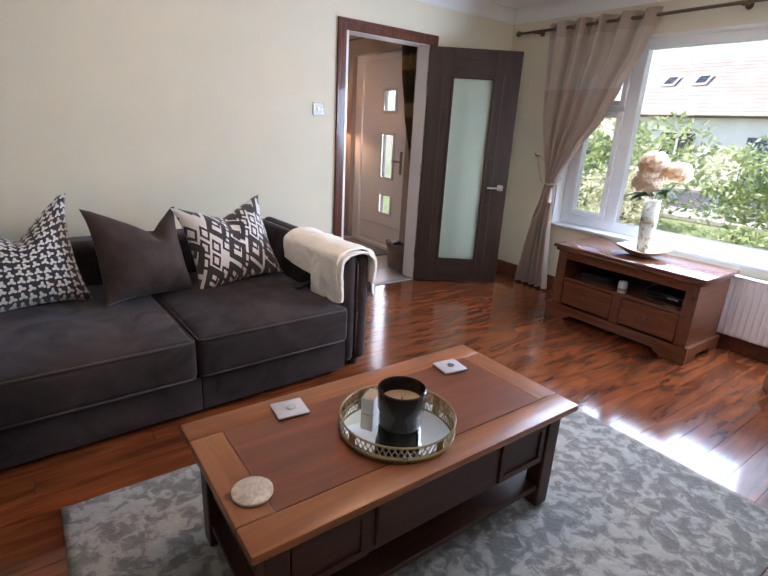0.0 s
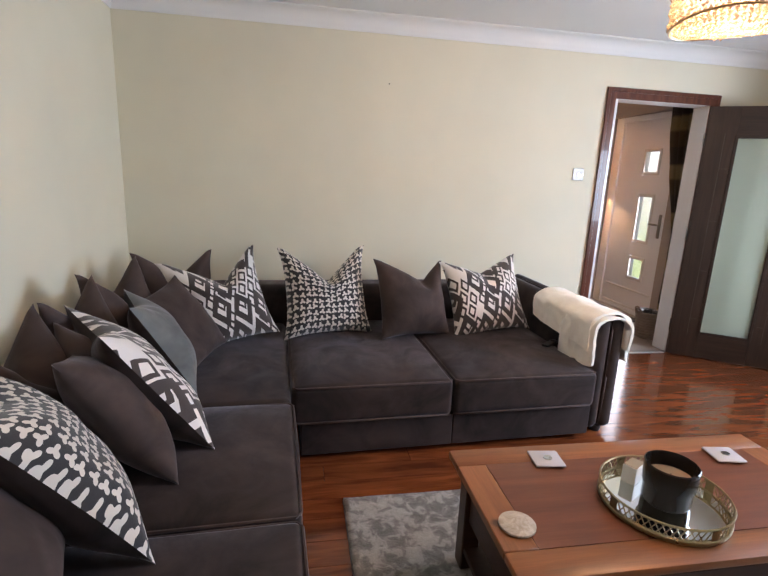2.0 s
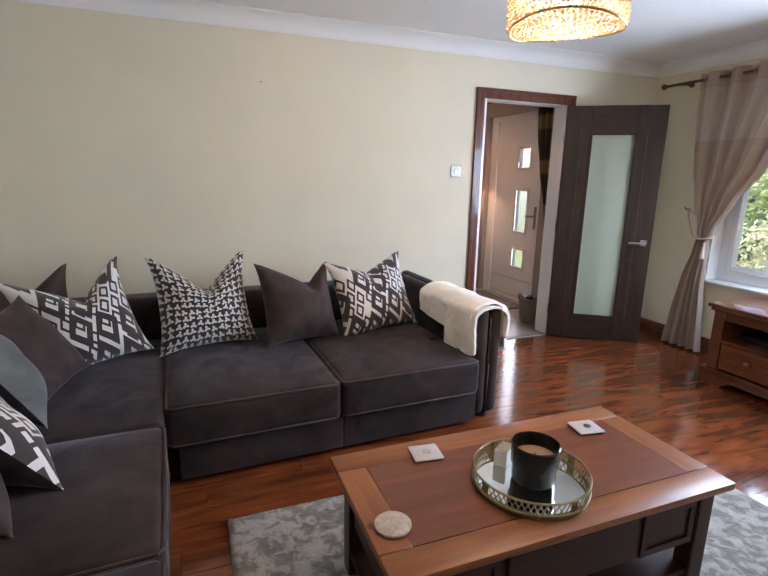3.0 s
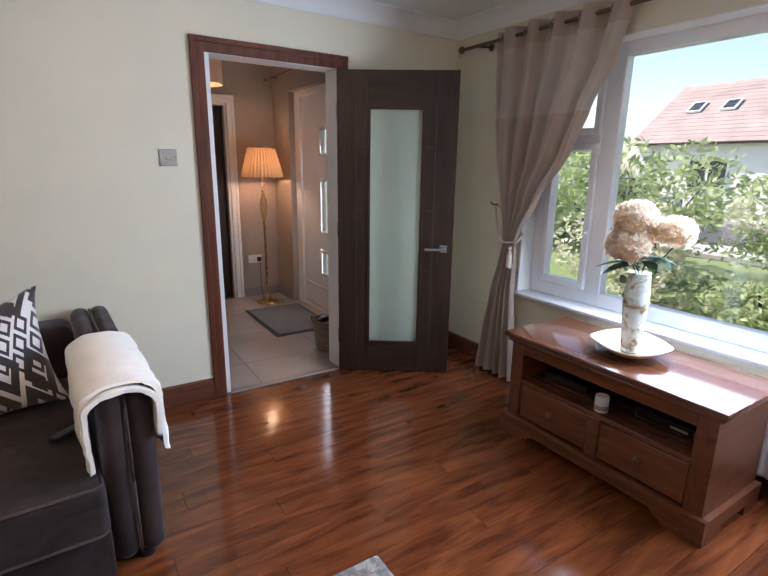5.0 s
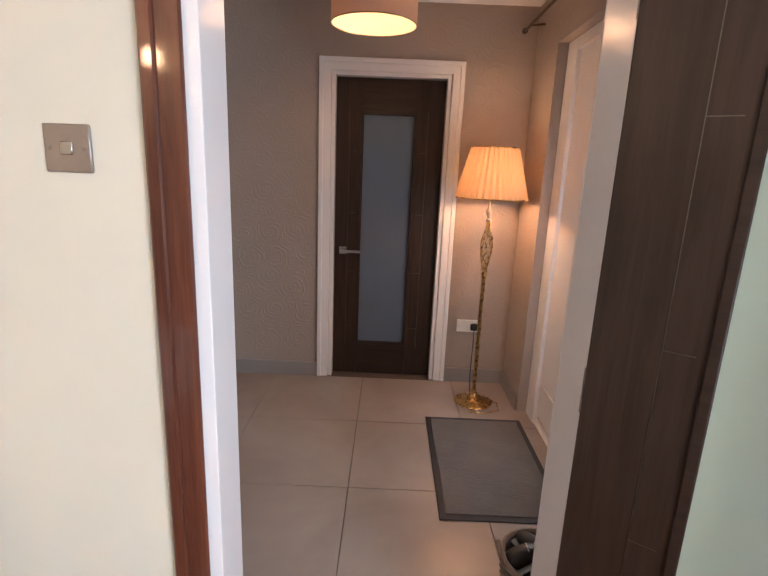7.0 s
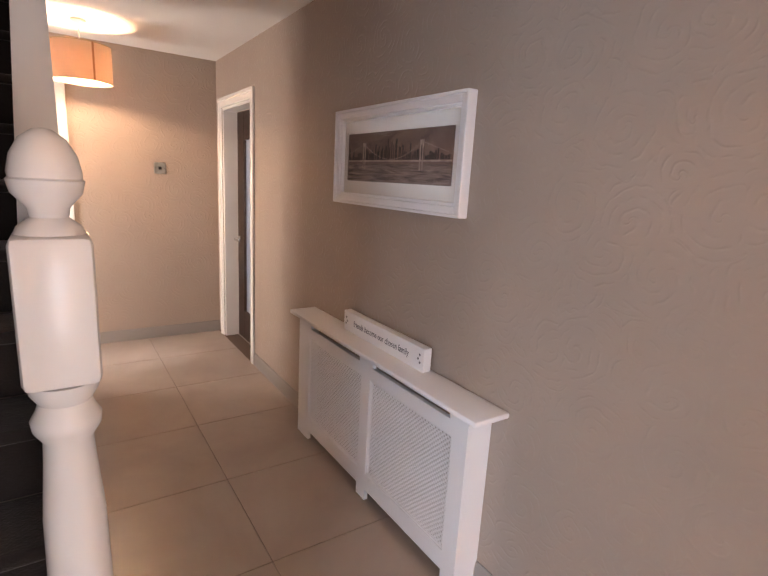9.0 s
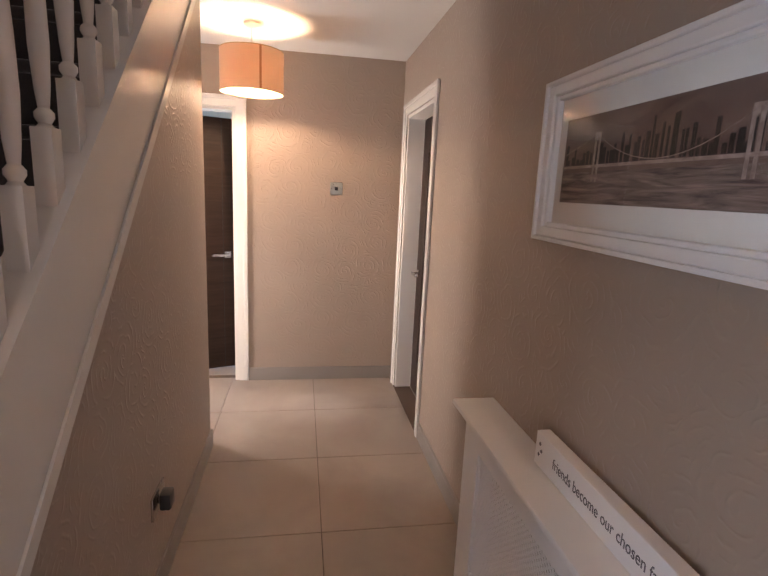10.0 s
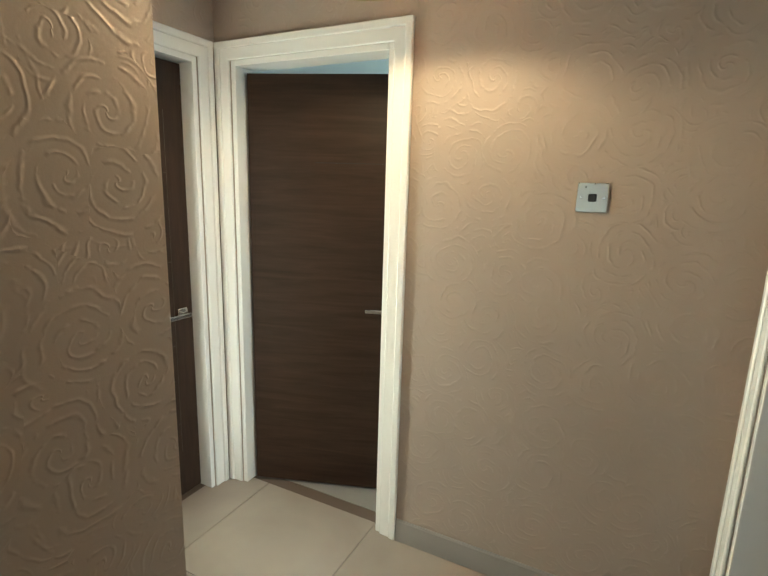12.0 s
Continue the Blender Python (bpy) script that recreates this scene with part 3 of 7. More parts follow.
bm = bmesh.new()
xs = [(-1.45, 0.0), (1.20, 0.0), (-1.397, 2.39), (-1.45, 2.39)]
fa = [bm.verts.new((x, 0.985, z)) for x, z in xs]
fb = [bm.verts.new((x, 1.04, z)) for x, z in xs]
bm.faces.new(fa), bm.faces.new(fb[::-1])
for i in range(4):
    bm.faces.new((fa[i], fb[i], fb[(i + 1) % 4], fa[(i + 1) % 4]))
structure("wall_under_stairs", bm, M["paper"], "taupe embossed rose wallpaper panel under the stairs")
structure("wall_alcove_side", B((-1.45, -1.39, 0.15, 0.985, 0, CEIL)), M["paper"], "taupe wallpaper side of the stair cupboard")

structure("ceiling_living", B((XL, XW, -4.6, 0, CEIL, 2.5)), M["ceiling"], "white painted living room ceiling")
structure("ceiling_hall", B((XE, -1.45, 0.15, YH, CEIL, 2.5), (-1.45, 0.95, 1.04, YH, CEIL, 2.5), (0.95, XF + 0.25, 0.15, YH, CEIL, 2.5)), M["ceiling"], "white painted hall ceiling with stair opening")
structure("wall_landing", B((0.95, 1.05, 0.15, 1.04, 2.5, 5.0), (-1.6, 1.05, 1.04, 1.12, 2.5, 5.0), (-2.6, -1.6, 0.15, 1.2, 2.5, 2.6), (-2.7, -2.6, 0.1, 1.2, 2.5, 5.0), (-2.6, -1.45, 0.05, 0.15, 2.5, 5.0), (-2.6, -1.6, 1.12, 1.2, 2.6, 5.0)), M["taupe"], "taupe walls above the stair opening")
structure("ceiling_landing", B((-2.7, 1.05, 0.075, 1.2, 5.0, 5.1)), M["ceiling"], "white ceiling over the landing")
structure("floor_base_living", B((XL - 0.15, XW, -4.6, 0.0, -0.12, -0.010)), M["dark_pine"], "dark floor base under the laminate")
structure("floor_base_hall", B((XE - 0.12, XF + 0.25, 0.0, YH + 0.12, -0.12, -0.006)), M["grout"], "dark grout bed under the hall tiles")

# rooms behind the far doors, closed with plain walls and lit by their own windows
wall("wall_back_north", M["taupe"], "plain far wall with windows", "x", XE - 0.12, XF + 0.4, 5.4, 5.55, 0, 2.5, [(0.55, 1.45, 1.0, 1.9), (-2.4, -0.9, 0.9, 2.1)])
structure("wall_back_sides", B((XE - 0.24, XE - 0.12, YH, 5.55, 0, 2.5), (XF + 0.25, XF + 0.4, YH, 5.55, 0, 2.5), (0.3, 0.4, YH + 0.12, 5.4, 0, 2.5)), M["taupe"], "plain side walls of the rooms behind")
structure("ceiling_back", B((XE - 0.24, XF + 0.4, YH + 0.12, 5.55, CEIL, 2.5)), M["ceiling"], "white ceiling of the rooms behind")
structure("floor_back", B((XE - 0.12, XF + 0.25, YH + 0.12, 5.4, -0.1, -0.002)), M["skirt_tile"], "grey floor of the rooms behind")
wall("wall_far_west", M["ceiling"], "plain wall with a window", "y", -1.0, 2.38, -5.1, -5.0, 0, 2.5, [(0.1, 1.6, 0.9, 2.1)])
structure("wall_far_sides", B((-5.1, XE - 0.12, -1.1, -1.0, 0, 2.5), (-5.1, XE - 0.12, 2.38, 2.48, 0, 2.5), (XE - 0.12, XE, -1.1, 0.08, 0, 2.5)), M["ceiling"], "plain pale walls of the end room")
structure("ceiling_far", B((-5.1, XE - 0.12, -1.1, 2.48, CEIL, 2.5)), M["ceiling"], "white ceiling of the end room")
structure("floor_far", B((-5.0, XE - 0.12, -1.0, 2.38, -0.1, -0.003)), M["skirt_tile"], "grey carpeted floor of the end room")

# cove moulding round the living room


def cove(name, p, q, inward):
    """A coved strip from p to q along the ceiling; inward is the unit way into the room."""
    bm = bmesh.new()
    prof = [(0.0, 0.0), (0.0, -0.10), (0.006, -0.10), (0.012, -0.088)]
    prof += [(0.012 + 0.076 * (1 - math.cos(a)), -0.088 + 0.076 * math.sin(a)) for a in [radians(x) for x in range(10, 91, 10)]]
    prof += [(0.10, -0.006), (0.10, 0.0)]
    rings = []
    for e in (p, q):
        rings.append([bm.verts.new((e[0] + inward[0] * d, e[1] + inward[1] * d, CEIL - 0.001 + z)) for d, z in prof])
    for i in range(len(prof)):
        j = (i + 1) % len(prof)
        bm.faces.new((rings[0][i], rings[0][j], rings[1][j], rings[1][i]))
    return structure(name, bm, M["ceiling"], "white coved ceiling moulding", 25)


cove("trim_cornice_1", (XL, -0.001), (XW, -0.001), (0, -1))
cove("trim_cornice_2", (XL + 0.001, -4.6), (XL + 0.001, 0), (1, 0))
cove("trim_cornice_3", (XW - 0.001, -4.6), (XW - 0.001, 0), (-1, 0))
cove("trim_cornice_4", (XL, -4.599), (XW, -4.599), (0, 1))


def skirting(name, runs, material, h, label, t=0.016):
    """Boards with a rounded top: (x0, y0, x1, y1, inward x, inward y)."""
    bm = bmesh.new()
    for x0, y0, x1, y1, nx, ny in runs:
        prof = [(0, 0), (t, 0), (t, h - 0.03), (t * 0.75, h - 0.018), (t * 0.75, h - 0.008), (t * 0.35, h), (0, h)]
        ra = [bm.verts.new((x0 + nx * d, y0 + ny * d, z)) for d, z in prof]
        rb = [bm.verts.new((x1 + nx * d, y1 + ny * d, z)) for d, z in prof]
        for i in range(len(prof)):
            j = (i + 1) % len(prof)
            bm.faces.new((ra[i], ra[j], rb[j], rb[i]))
        bm.faces.new(ra), bm.faces.new(rb[::-1])
    return structure(name, bm, material, label)


skirting("baseboard_living", [(XL, -0.001, 2.094, -0.001, 0, -1), (3.046, -0.001, XW, -0.001, 0, -1), (XW - 0.001, 0, XW - 0.001, -4.6, -1, 0), (XL + 0.001, 0, XL + 0.001, -4.6, 1, 0), (XL, -4.599, XW, -4.599, 0, 1)], M["mahogany"], 0.125, "dark mahogany skirting board", 0.02)
skirting("baseboard_hall", [(-1.45, YH - 0.001, 2.09, YH - 0.001, 0, -1), (2.98, YH - 0.001, XF, YH - 0.001, 0, -1), (XE + 0.001, 1.147, XE + 0.001, YH, 1, 0), (-1.45, 1.041, 1.15, 1.041, 0, 1),
                            (-1.451, 0.2, -1.451, 1.05, -1, 0), (XF - 0.001, 1.86, XF - 0.001, YH, -1, 0), (XF - 0.001, 0.15, XF - 0.001, 0.77, -1, 0), (3.05, 0.151, XF, 0.151, 0, 1)], M["skirt_tile"], 0.10, "grey tile skirting", 0.012)


def frame_strip(bm, axis, u0, u1, z1, plane, out, w=0.075, t=0.02):
    """Moulded architrave round an opening u0..u1 up to z1 on the wall face at plane; out is +1 or -1."""
    def b(a0, a1, w0, w1, d, e):
        lo, hi = sorted((plane + out * d, plane + out * e))
        if axis == "x":
            box(bm, a0, a1, lo, hi, w0, w1, 0.004)
        else:
            box(bm, lo, hi, a0, a1, w0, w1, 0.004)
    for s, e in ((u0 - w, u0), (u1, u1 + w)):
        b(s, e, 0, z1 + w, 0.0005, t * 0.62)
    b(u0 - w - 0.0004, u1 + w + 0.0004, z1, z1 + w, 0.0, t * 0.6)
    k = 0.028
    b(u0 - w - 0.001, u0 - w + k, 0, z1 + w + 0.001, 0.001, t)
    b(u1 + w - k, u1 + w + 0.001, 0, z1 + w + 0.001, 0.001, t)
    b(u0 - w - 0.002, u1 + w + 0.002, z1 + w - k, z1 + w + 0.002, 0.0015, t + 0.0006)
    return bm


def lining(axis, u0, u1, z1, b0, b1, t=0.032):
    if axis == "x":
        return B((u0 - t, u0, b0, b1, 0, z1 + t), (u1, u1 + t, b0, b1, 0, z1 + t), (u0, u1, b0, b1, z1, z1 + t), bevel=0.002)
    return B((b0, b1, u0 - t, u0, 0, z1 + t), (b0, b1, u1, u1 + t, 0, z1 + t), (b0, b1, u0, u1, z1, z1 + t), bevel=0.002)


structure("trim_living_door", frame_strip(bmesh.new(), "x", 2.17, 2.97, 1.998, 0.0, -1), M["mahogany_up"], "dark mahogany moulded door architrave")
structure("trim_living_door_lining", lining("x", 2.197, 2.968, 1.996, 0.002, 0.148), M["white"], "white gloss door lining")
structure("trim_living_door_hall", frame_strip(bmesh.new(), "x", 2.17, 2.97, 1.998, 0.15, 1), M["white"], "white gloss architrave on the hall side")
structure("trim_kitchen_door", frame_strip(bmesh.new(), "x", 2.165, 2.90, 1.997, YH, -1), M["white"], "white gloss door architrave")
structure("trim_kitchen_door_lining", lining("x", 2.190, 2.875, 1.975, YH + 0.001, YH + 0.12, 0.024), M["white"], "white gloss door lining")
structure("trim_dining_door", frame_strip(bmesh.new(), "x", -2.265, -1.52, 1.997, YH, -1), M["white"], "white gloss door architrave")
structure("trim_dining_door_lining", lining("x", -2.24, -1.545, 1.975, YH + 0.001, YH + 0.12, 0.024), M["white"], "white gloss door lining")
structure("trim_end_door", frame_strip(bmesh.new(), "y", 0.29, 1.075, 1.997, XE, 1), M["white"], "white gloss door architrave")
structure("trim_end_door_lining", lining("y", 0.315, 1.05, 1.975, XE - 0.12, XE - 0.001, 0.024), M["white"], "white gloss door lining")
structure("trim_alcove_door", frame_strip(bmesh.new(), "x", -2.34, -1.58, 1.997, 0.2, 1), M["white"], "white gloss door architrave")
structure("trim_alcove_door_lining", lining("x", -2.315, -1.605, 1.975, 0.081, 0.199, 0.024), M["white"], "white gloss door lining")
structure("trim_threshold", B((2.197, 2.968, -0.02, 0.03, -0.005, 0.008), bevel=0.003), M["steel"], "pale metal threshold strip")

# ---- doors ----


def lever(parent, x, z, y, out, way, material=None):
    """A lever handle on a square rose; way is the side to which the lever points."""
    mt = material or M["chrome"]
    a, b = sorted((y, y + out * 0.010))
    rose = part("door_handle", B((x - 0.026, x + 0.026, a, b, z - 0.026, z + 0.026), bevel=0.003), mt, parent, "brushed chrome square rose")
    bm = TB([(x, y + out * 0.008, z), (x, y + out * 0.05, z)], 0.009, 10)
    a, b = sorted((y + out * 0.040, y + out * 0.054))
    c, d = sorted((x - way * 0.012, x + way * 0.125))
    box(bm, c, d, a, b, z - 0.010, z + 0.010, 0.004)
    part("lever", bm, mt, rose, "brushed chrome lever")


def glazed_leaf(parent, w, h, gx0, gx1, gz0, gz1, glass, t=0.040, lines=True):
    """A dark flush door with one tall glass panel, hinged at the local origin and reaching along x."""
    z0 = 0.008
    part("stile", B((0, gx0, -t, 0, z0, h), bevel=0.002), M["walnut_up"], parent)
    part("stile", B((gx1, w, -t, 0, z0, h), bevel=0.002), M["walnut_up"], parent)
    part("rail", B((gx0, gx1, -t, 0, z0, gz0), bevel=0.002), M["walnut"], parent)
    part("rail", B((gx0, gx1, -t, 0, gz1, h), bevel=0.002), M["walnut"], parent)
    gp = part("glass_panel", B((gx0 - 0.006, gx1 + 0.006, -t * 0.62, -t * 0.42, gz0 - 0.006, gz1 + 0.006)), glass, parent, "satin frosted glass panel")
    gp.visible_shadow = False
    bead = bmesh.new()
    for ya, yb in ((-t - 0.005, -t * 0.62), (-t * 0.42, 0.005)):
        box(bead, gx0 - 0.008, gx0 + 0.014, ya, yb, gz0 - 0.008, gz1 + 0.008, 0.003)
        box(bead, gx1 - 0.014, gx1 + 0.008, ya, yb, gz0 - 0.008, gz1 + 0.008, 0.003)
        box(bead, gx0 + 0.014, gx1 - 0.014, ya, yb, gz0 - 0.008, gz0 + 0.014, 0.003)
        box(bead, gx0 + 0.014, gx1 - 0.014, ya, yb, gz1 - 0.014, gz1 + 0.008, 0.003)
    part("glazing_bead", bead, M["walnut"], parent)
    if lines:
        inlay = bmesh.new()
        for x, s in ((gx0 - 0.075, 1), (gx1 + 0.075, -1)):
            for ya, yb in ((-t - 0.0008, -t + 0.002), (-0.002, 0.0008)):
                box(inlay, x - 0.0009, x + 0.0009, ya, yb, gz0 - 0.02, gz1 + 0.02)
                for k in range(4):
                    z = gz0 + 0.12 + k * (gz1 - gz0 - 0.2) / 3.4
                    box(inlay, min(x, x + s * 0.052), max(x, x + s * 0.052), ya, yb, z - 0.0009, z + 0.0009)
        part("inlay", inlay, M["inlay"], parent, "thin metal inlay lines")


def hinges(parent, zs, t=0.04):
    for z in zs:
        part("hinge", L([(0.007, z - 0.05), (0.007, z + 0.05)], 10, pose(-0.004, 0.003, 0)), M["chrome"], parent)


M["walnut_up"] = turned("dark_walnut_veneer_upright", (0.021, 0.0108, 0.0068), (0.045, 0.0238, 0.0150), UP, rough=0.42, gloss=0.0)
M["walnut_up"].node_tree.nodes["Principled BSDF"].inputs["Specular IOR Level"].default_value = 0.28

ang = math.degrees(math.atan2(-0.432, 0.62))
d1 = thing("door_1", "dark walnut door with tall frosted glass, standing open", "door", pose(2.972, -0.008, 0, 0, 0, ang), kind="structure")
glazed_leaf(d1, 0.762, 1.988, 0.198, 0.552, 0.213, 1.772, M["frost"])
lever(d1, 0.70, 0.885, -0.040, -1, -1)
lever(d1, 0.70, 0.885, 0.0, 1, -1)
hinges(d1, (0.25, 1.0, 1.75))

d2 = thing("door_2", "closed dark walnut door with frosted glass and chrome lever", "door", pose(2.872, YH + 0.060, 0, 0, 0, 180), kind="structure")
glazed_leaf(d2, 0.680, 1.972, 0.175, 0.520, 0.232, 1.770, M["frost_blue"])
lever(d2, 0.622, 0.885, 0.0, 1, -1)

d3 = thing("door_3", "closed dark door with frosted glass beside the hall's end", "door", pose(-1.548, YH + 0.118, 0, 0, 0, 180), kind="structure")
glazed_leaf(d3, 0.688, 1.972, 0.175, 0.520, 0.255, 1.755, M["frost_blue"])
lever(d3, 0.628, 0.90, 0.0, 1, -1)


def flush_leaf(parent, w, h, t=0.04):
    part("leaf", B((0, w, -t, 0, 0.008, h), bevel=0.002), M["walnut"], parent)
    g = bmesh.new()
    for ya, yb in ((-t - 0.0006, -t + 0.002), (-0.002, 0.0006)):
        box(g, w - 0.085, w - 0.081, ya, yb, 0.01, h - 0.002)
        for k in (0.40, 0.80, 1.20, 1.585):
            box(g, w - 0.42 if k > 1.5 else w - 0.085, w - 0.081, ya, yb, k - 0.0015, k + 0.0015)
    part("groove", g, M["black"], parent, "fine dark groove lines")


d4 = thing("door_4", "dark walnut flush door standing ajar into the end room", "door", pose(XE - 0.090, 0.318, 0, 0, 0, 90 + 20), kind="structure")
flush_leaf(d4, 0.728, 1.955)
lever(d4, 0.675, 0.93, -0.04, -1, -1)
hinges(d4, (0.25, 1.7))
d5 = thing("door_5", "closed dark walnut door with frosted glass in the alcove", "door", pose(-2.312, 0.13, 0, 0, 0, 0), kind="structure")
glazed_leaf(d5, 0.704, 1.97, 0.175, 0.520, 0.255, 1.755, M["frost"])
lever(d5, 0.06, 0.90, 0.0, 1, 1)

# front door, pale panelled with three small panes
fd = thing("door_6", "cream front door with three small glazed squares", "door", kind="structure")
X0, X1 = 3.465, 3.515
panes = [(1.075, 1.285, 0.395, 0.605), (1.075, 1.285, 0.80, 1.27), (1.075, 1.285, 1.51, 1.73)]
bm = bmesh.new()
box(bm, X0, X1, 0.84, 1.075, 0.02, 2.04)
box(bm, X0, X1, 1.285, 1.70, 0.02, 2.04)
for z0, z1 in ((0.02, 0.395), (0.605, 0.80), (1.27, 1.51), (1.73, 2.04)):
    box(bm, X0, X1, 1.075, 1.285, z0, z1)
part("leaf", bm, M["white_satin"], fd)
for y0, y1, z0, z1 in panes:
    bm = bmesh.new()
    w = 0.022
    box(bm, X0 - 0.012, X0 + 0.02, y0 - w, y0 + 0.008, z0 - w, z1 + w, 0.004)
    box(bm, X0 - 0.012, X0 + 0.02, y1 - 0.008, y1 + w, z0 - w, z1 + w, 0.004)
    box(bm, X0 - 0.011, X0 + 0.02, y0, y1, z0 - w, z0 + 0.008, 0.004)
    box(bm, X0 - 0.011, X0 + 0.02, y0, y1, z1 - 0.008, z1 + w, 0.004)
    pf = part("pane_frame", bm, M["white"], fd)
    gl = part("pane", B((X0 + 0.02, X0 + 0.026, y0, y1, z0, z1)), M["frost_door"], pf, "frosted pane")
    gl.visible_shadow = False
bm = B((X0 - 0.008, X0, 0.90, 1.66, 0.245, 0.262), (X0 - 0.008, X0, 0.90, 1.66, 0.05, 0.066), bevel=0.002)
part("moulding", bm, M["white"], fd)
bm = B((X0 - 0.010, X0, 0.905, 0.945, 0.86, 1.10), bevel=0.004)
box(bm, X0 - 0.055, X0 - 0.040, 0.92, 1.04, 0.985, 1.005, 0.004)
tube(bm, [(X0 - 0.05, 0.925, 0.995), (X0 - 0.004, 0.925, 0.995)], 0.008)
part("door_handle", bm, M["steel"], fd, "grey metal lever on a long plate")
structure("trim_front_door", B((X0 - 0.02, X1 + 0.04, 0.78, 0.838, 0, 2.1), (X0 - 0.02, X1 + 0.04, 1.702, 1.84, 0, 2.1), (X0 - 0.02, X1 + 0.04, 0.838, 1.702, 2.042, 2.1), (X0 - 0.01, X1 + 0.04, 0.838, 1.702, 0, 0.018), bevel=0.004), M["white_satin"], "cream front door frame")

# ---- window ----
WY0, WY1, WZ0, WZ1 = -3.40, -0.72, 0.585, 2.08
win = thing("window_1", "wide white plastic framed window with one side casement", "window", kind="structure")
xw0, xw1 = 4.07, 4.14
mull = [(-3.398, -3.30), (-2.98, -2.88), (-1.245, -1.145), (-0.80, -0.722)]
bm = bmesh.new()
for a, b in mull:
    box(bm, xw0, xw1, a, b, WZ0 + 0.02, WZ1, 0.006)
box(bm, xw0 + 0.001, xw1 - 0.001, WY0 + 0.004, WY1 - 0.004, WZ0 + 0.02, WZ0 + 0.105, 0.006)
box(bm, xw0 + 0.001, xw1 - 0.001, WY0 + 0.004, WY1 - 0.004, WZ1 - 0.075, WZ1 - 0.002, 0.006)
part("window_frame", bm, M["upvc"], win)
for a, b in ((-1.145, -0.80), (-3.30, -2.98)):
    bm = bmesh.new()
    for z0, z1 in ((0.69, 1.56), (1.60, 2.005)):
        box(bm, xw0 - 0.02, xw1 - 0.02, a, a + 0.045, z0, z1, 0.006)
        box(bm, xw0 - 0.02, xw1 - 0.02, b - 0.045, b, z0, z1, 0.006)
        box(bm, xw0 - 0.019, xw1 - 0.021, a + 0.04, b - 0.04, z0, z0 + 0.045, 0.006)
        box(bm, xw0 - 0.019, xw1 - 0.021, a + 0.04, b - 0.04, z1 - 0.045, z1, 0.006)
    box(bm, xw0 - 0.002, xw1 - 0.002, a, b, 1.555, 1.605, 0.004)
    part("casement", bm, M["upvc"], win)
bm = B((xw0 - 0.035, xw0 - 0.018, -1.142, -1.12, 1.02, 1.06), (xw0 - 0.05, xw0 - 0.035, -1.14, -1.122, 0.93, 1.05), bevel=0.003)
part("window_handle", bm, M["upvc"], win)
for a, b, z0, z1 in ((-2.88, -1.245, 0.69, 2.005), (-1.10, -0.845, 0.735, 1.515), (-1.10, -0.845, 1.645, 1.96), (-3.255, -3.025, 0.735, 1.515), (-3.255, -3.025, 1.645, 1.96)):
    g = part("pane", B((xw0 + 0.02, xw0 + 0.026, a - 0.01, b + 0.01, z0 - 0.01, z1 + 0.01)), M["glass"], win)
    g.visible_shadow = False
part("window_sill", B((XW - 0.035, xw0 + 0.01, WY0 - 0.03, WY1 + 0.03, WZ0, WZ0 + 0.022), bevel=0.006, seg=2), M["upvc"], win, "white window board")
structure("trim_window_reveal", B((XW + 0.002, xw0, WY1 - 0.006, WY1 - 0.0005, WZ0 + 0.023, WZ1), (XW + 0.002, xw0, WY0 + 0.0005, WY0 + 0.006, WZ0 + 0.023, WZ1), (XW + 0.002, xw0, WY0 + 0.006, WY1 - 0.006, WZ1 - 0.006, WZ1 - 0.0005)), M["ceiling"], "white painted window reveal")

# ---- soft shapes ----


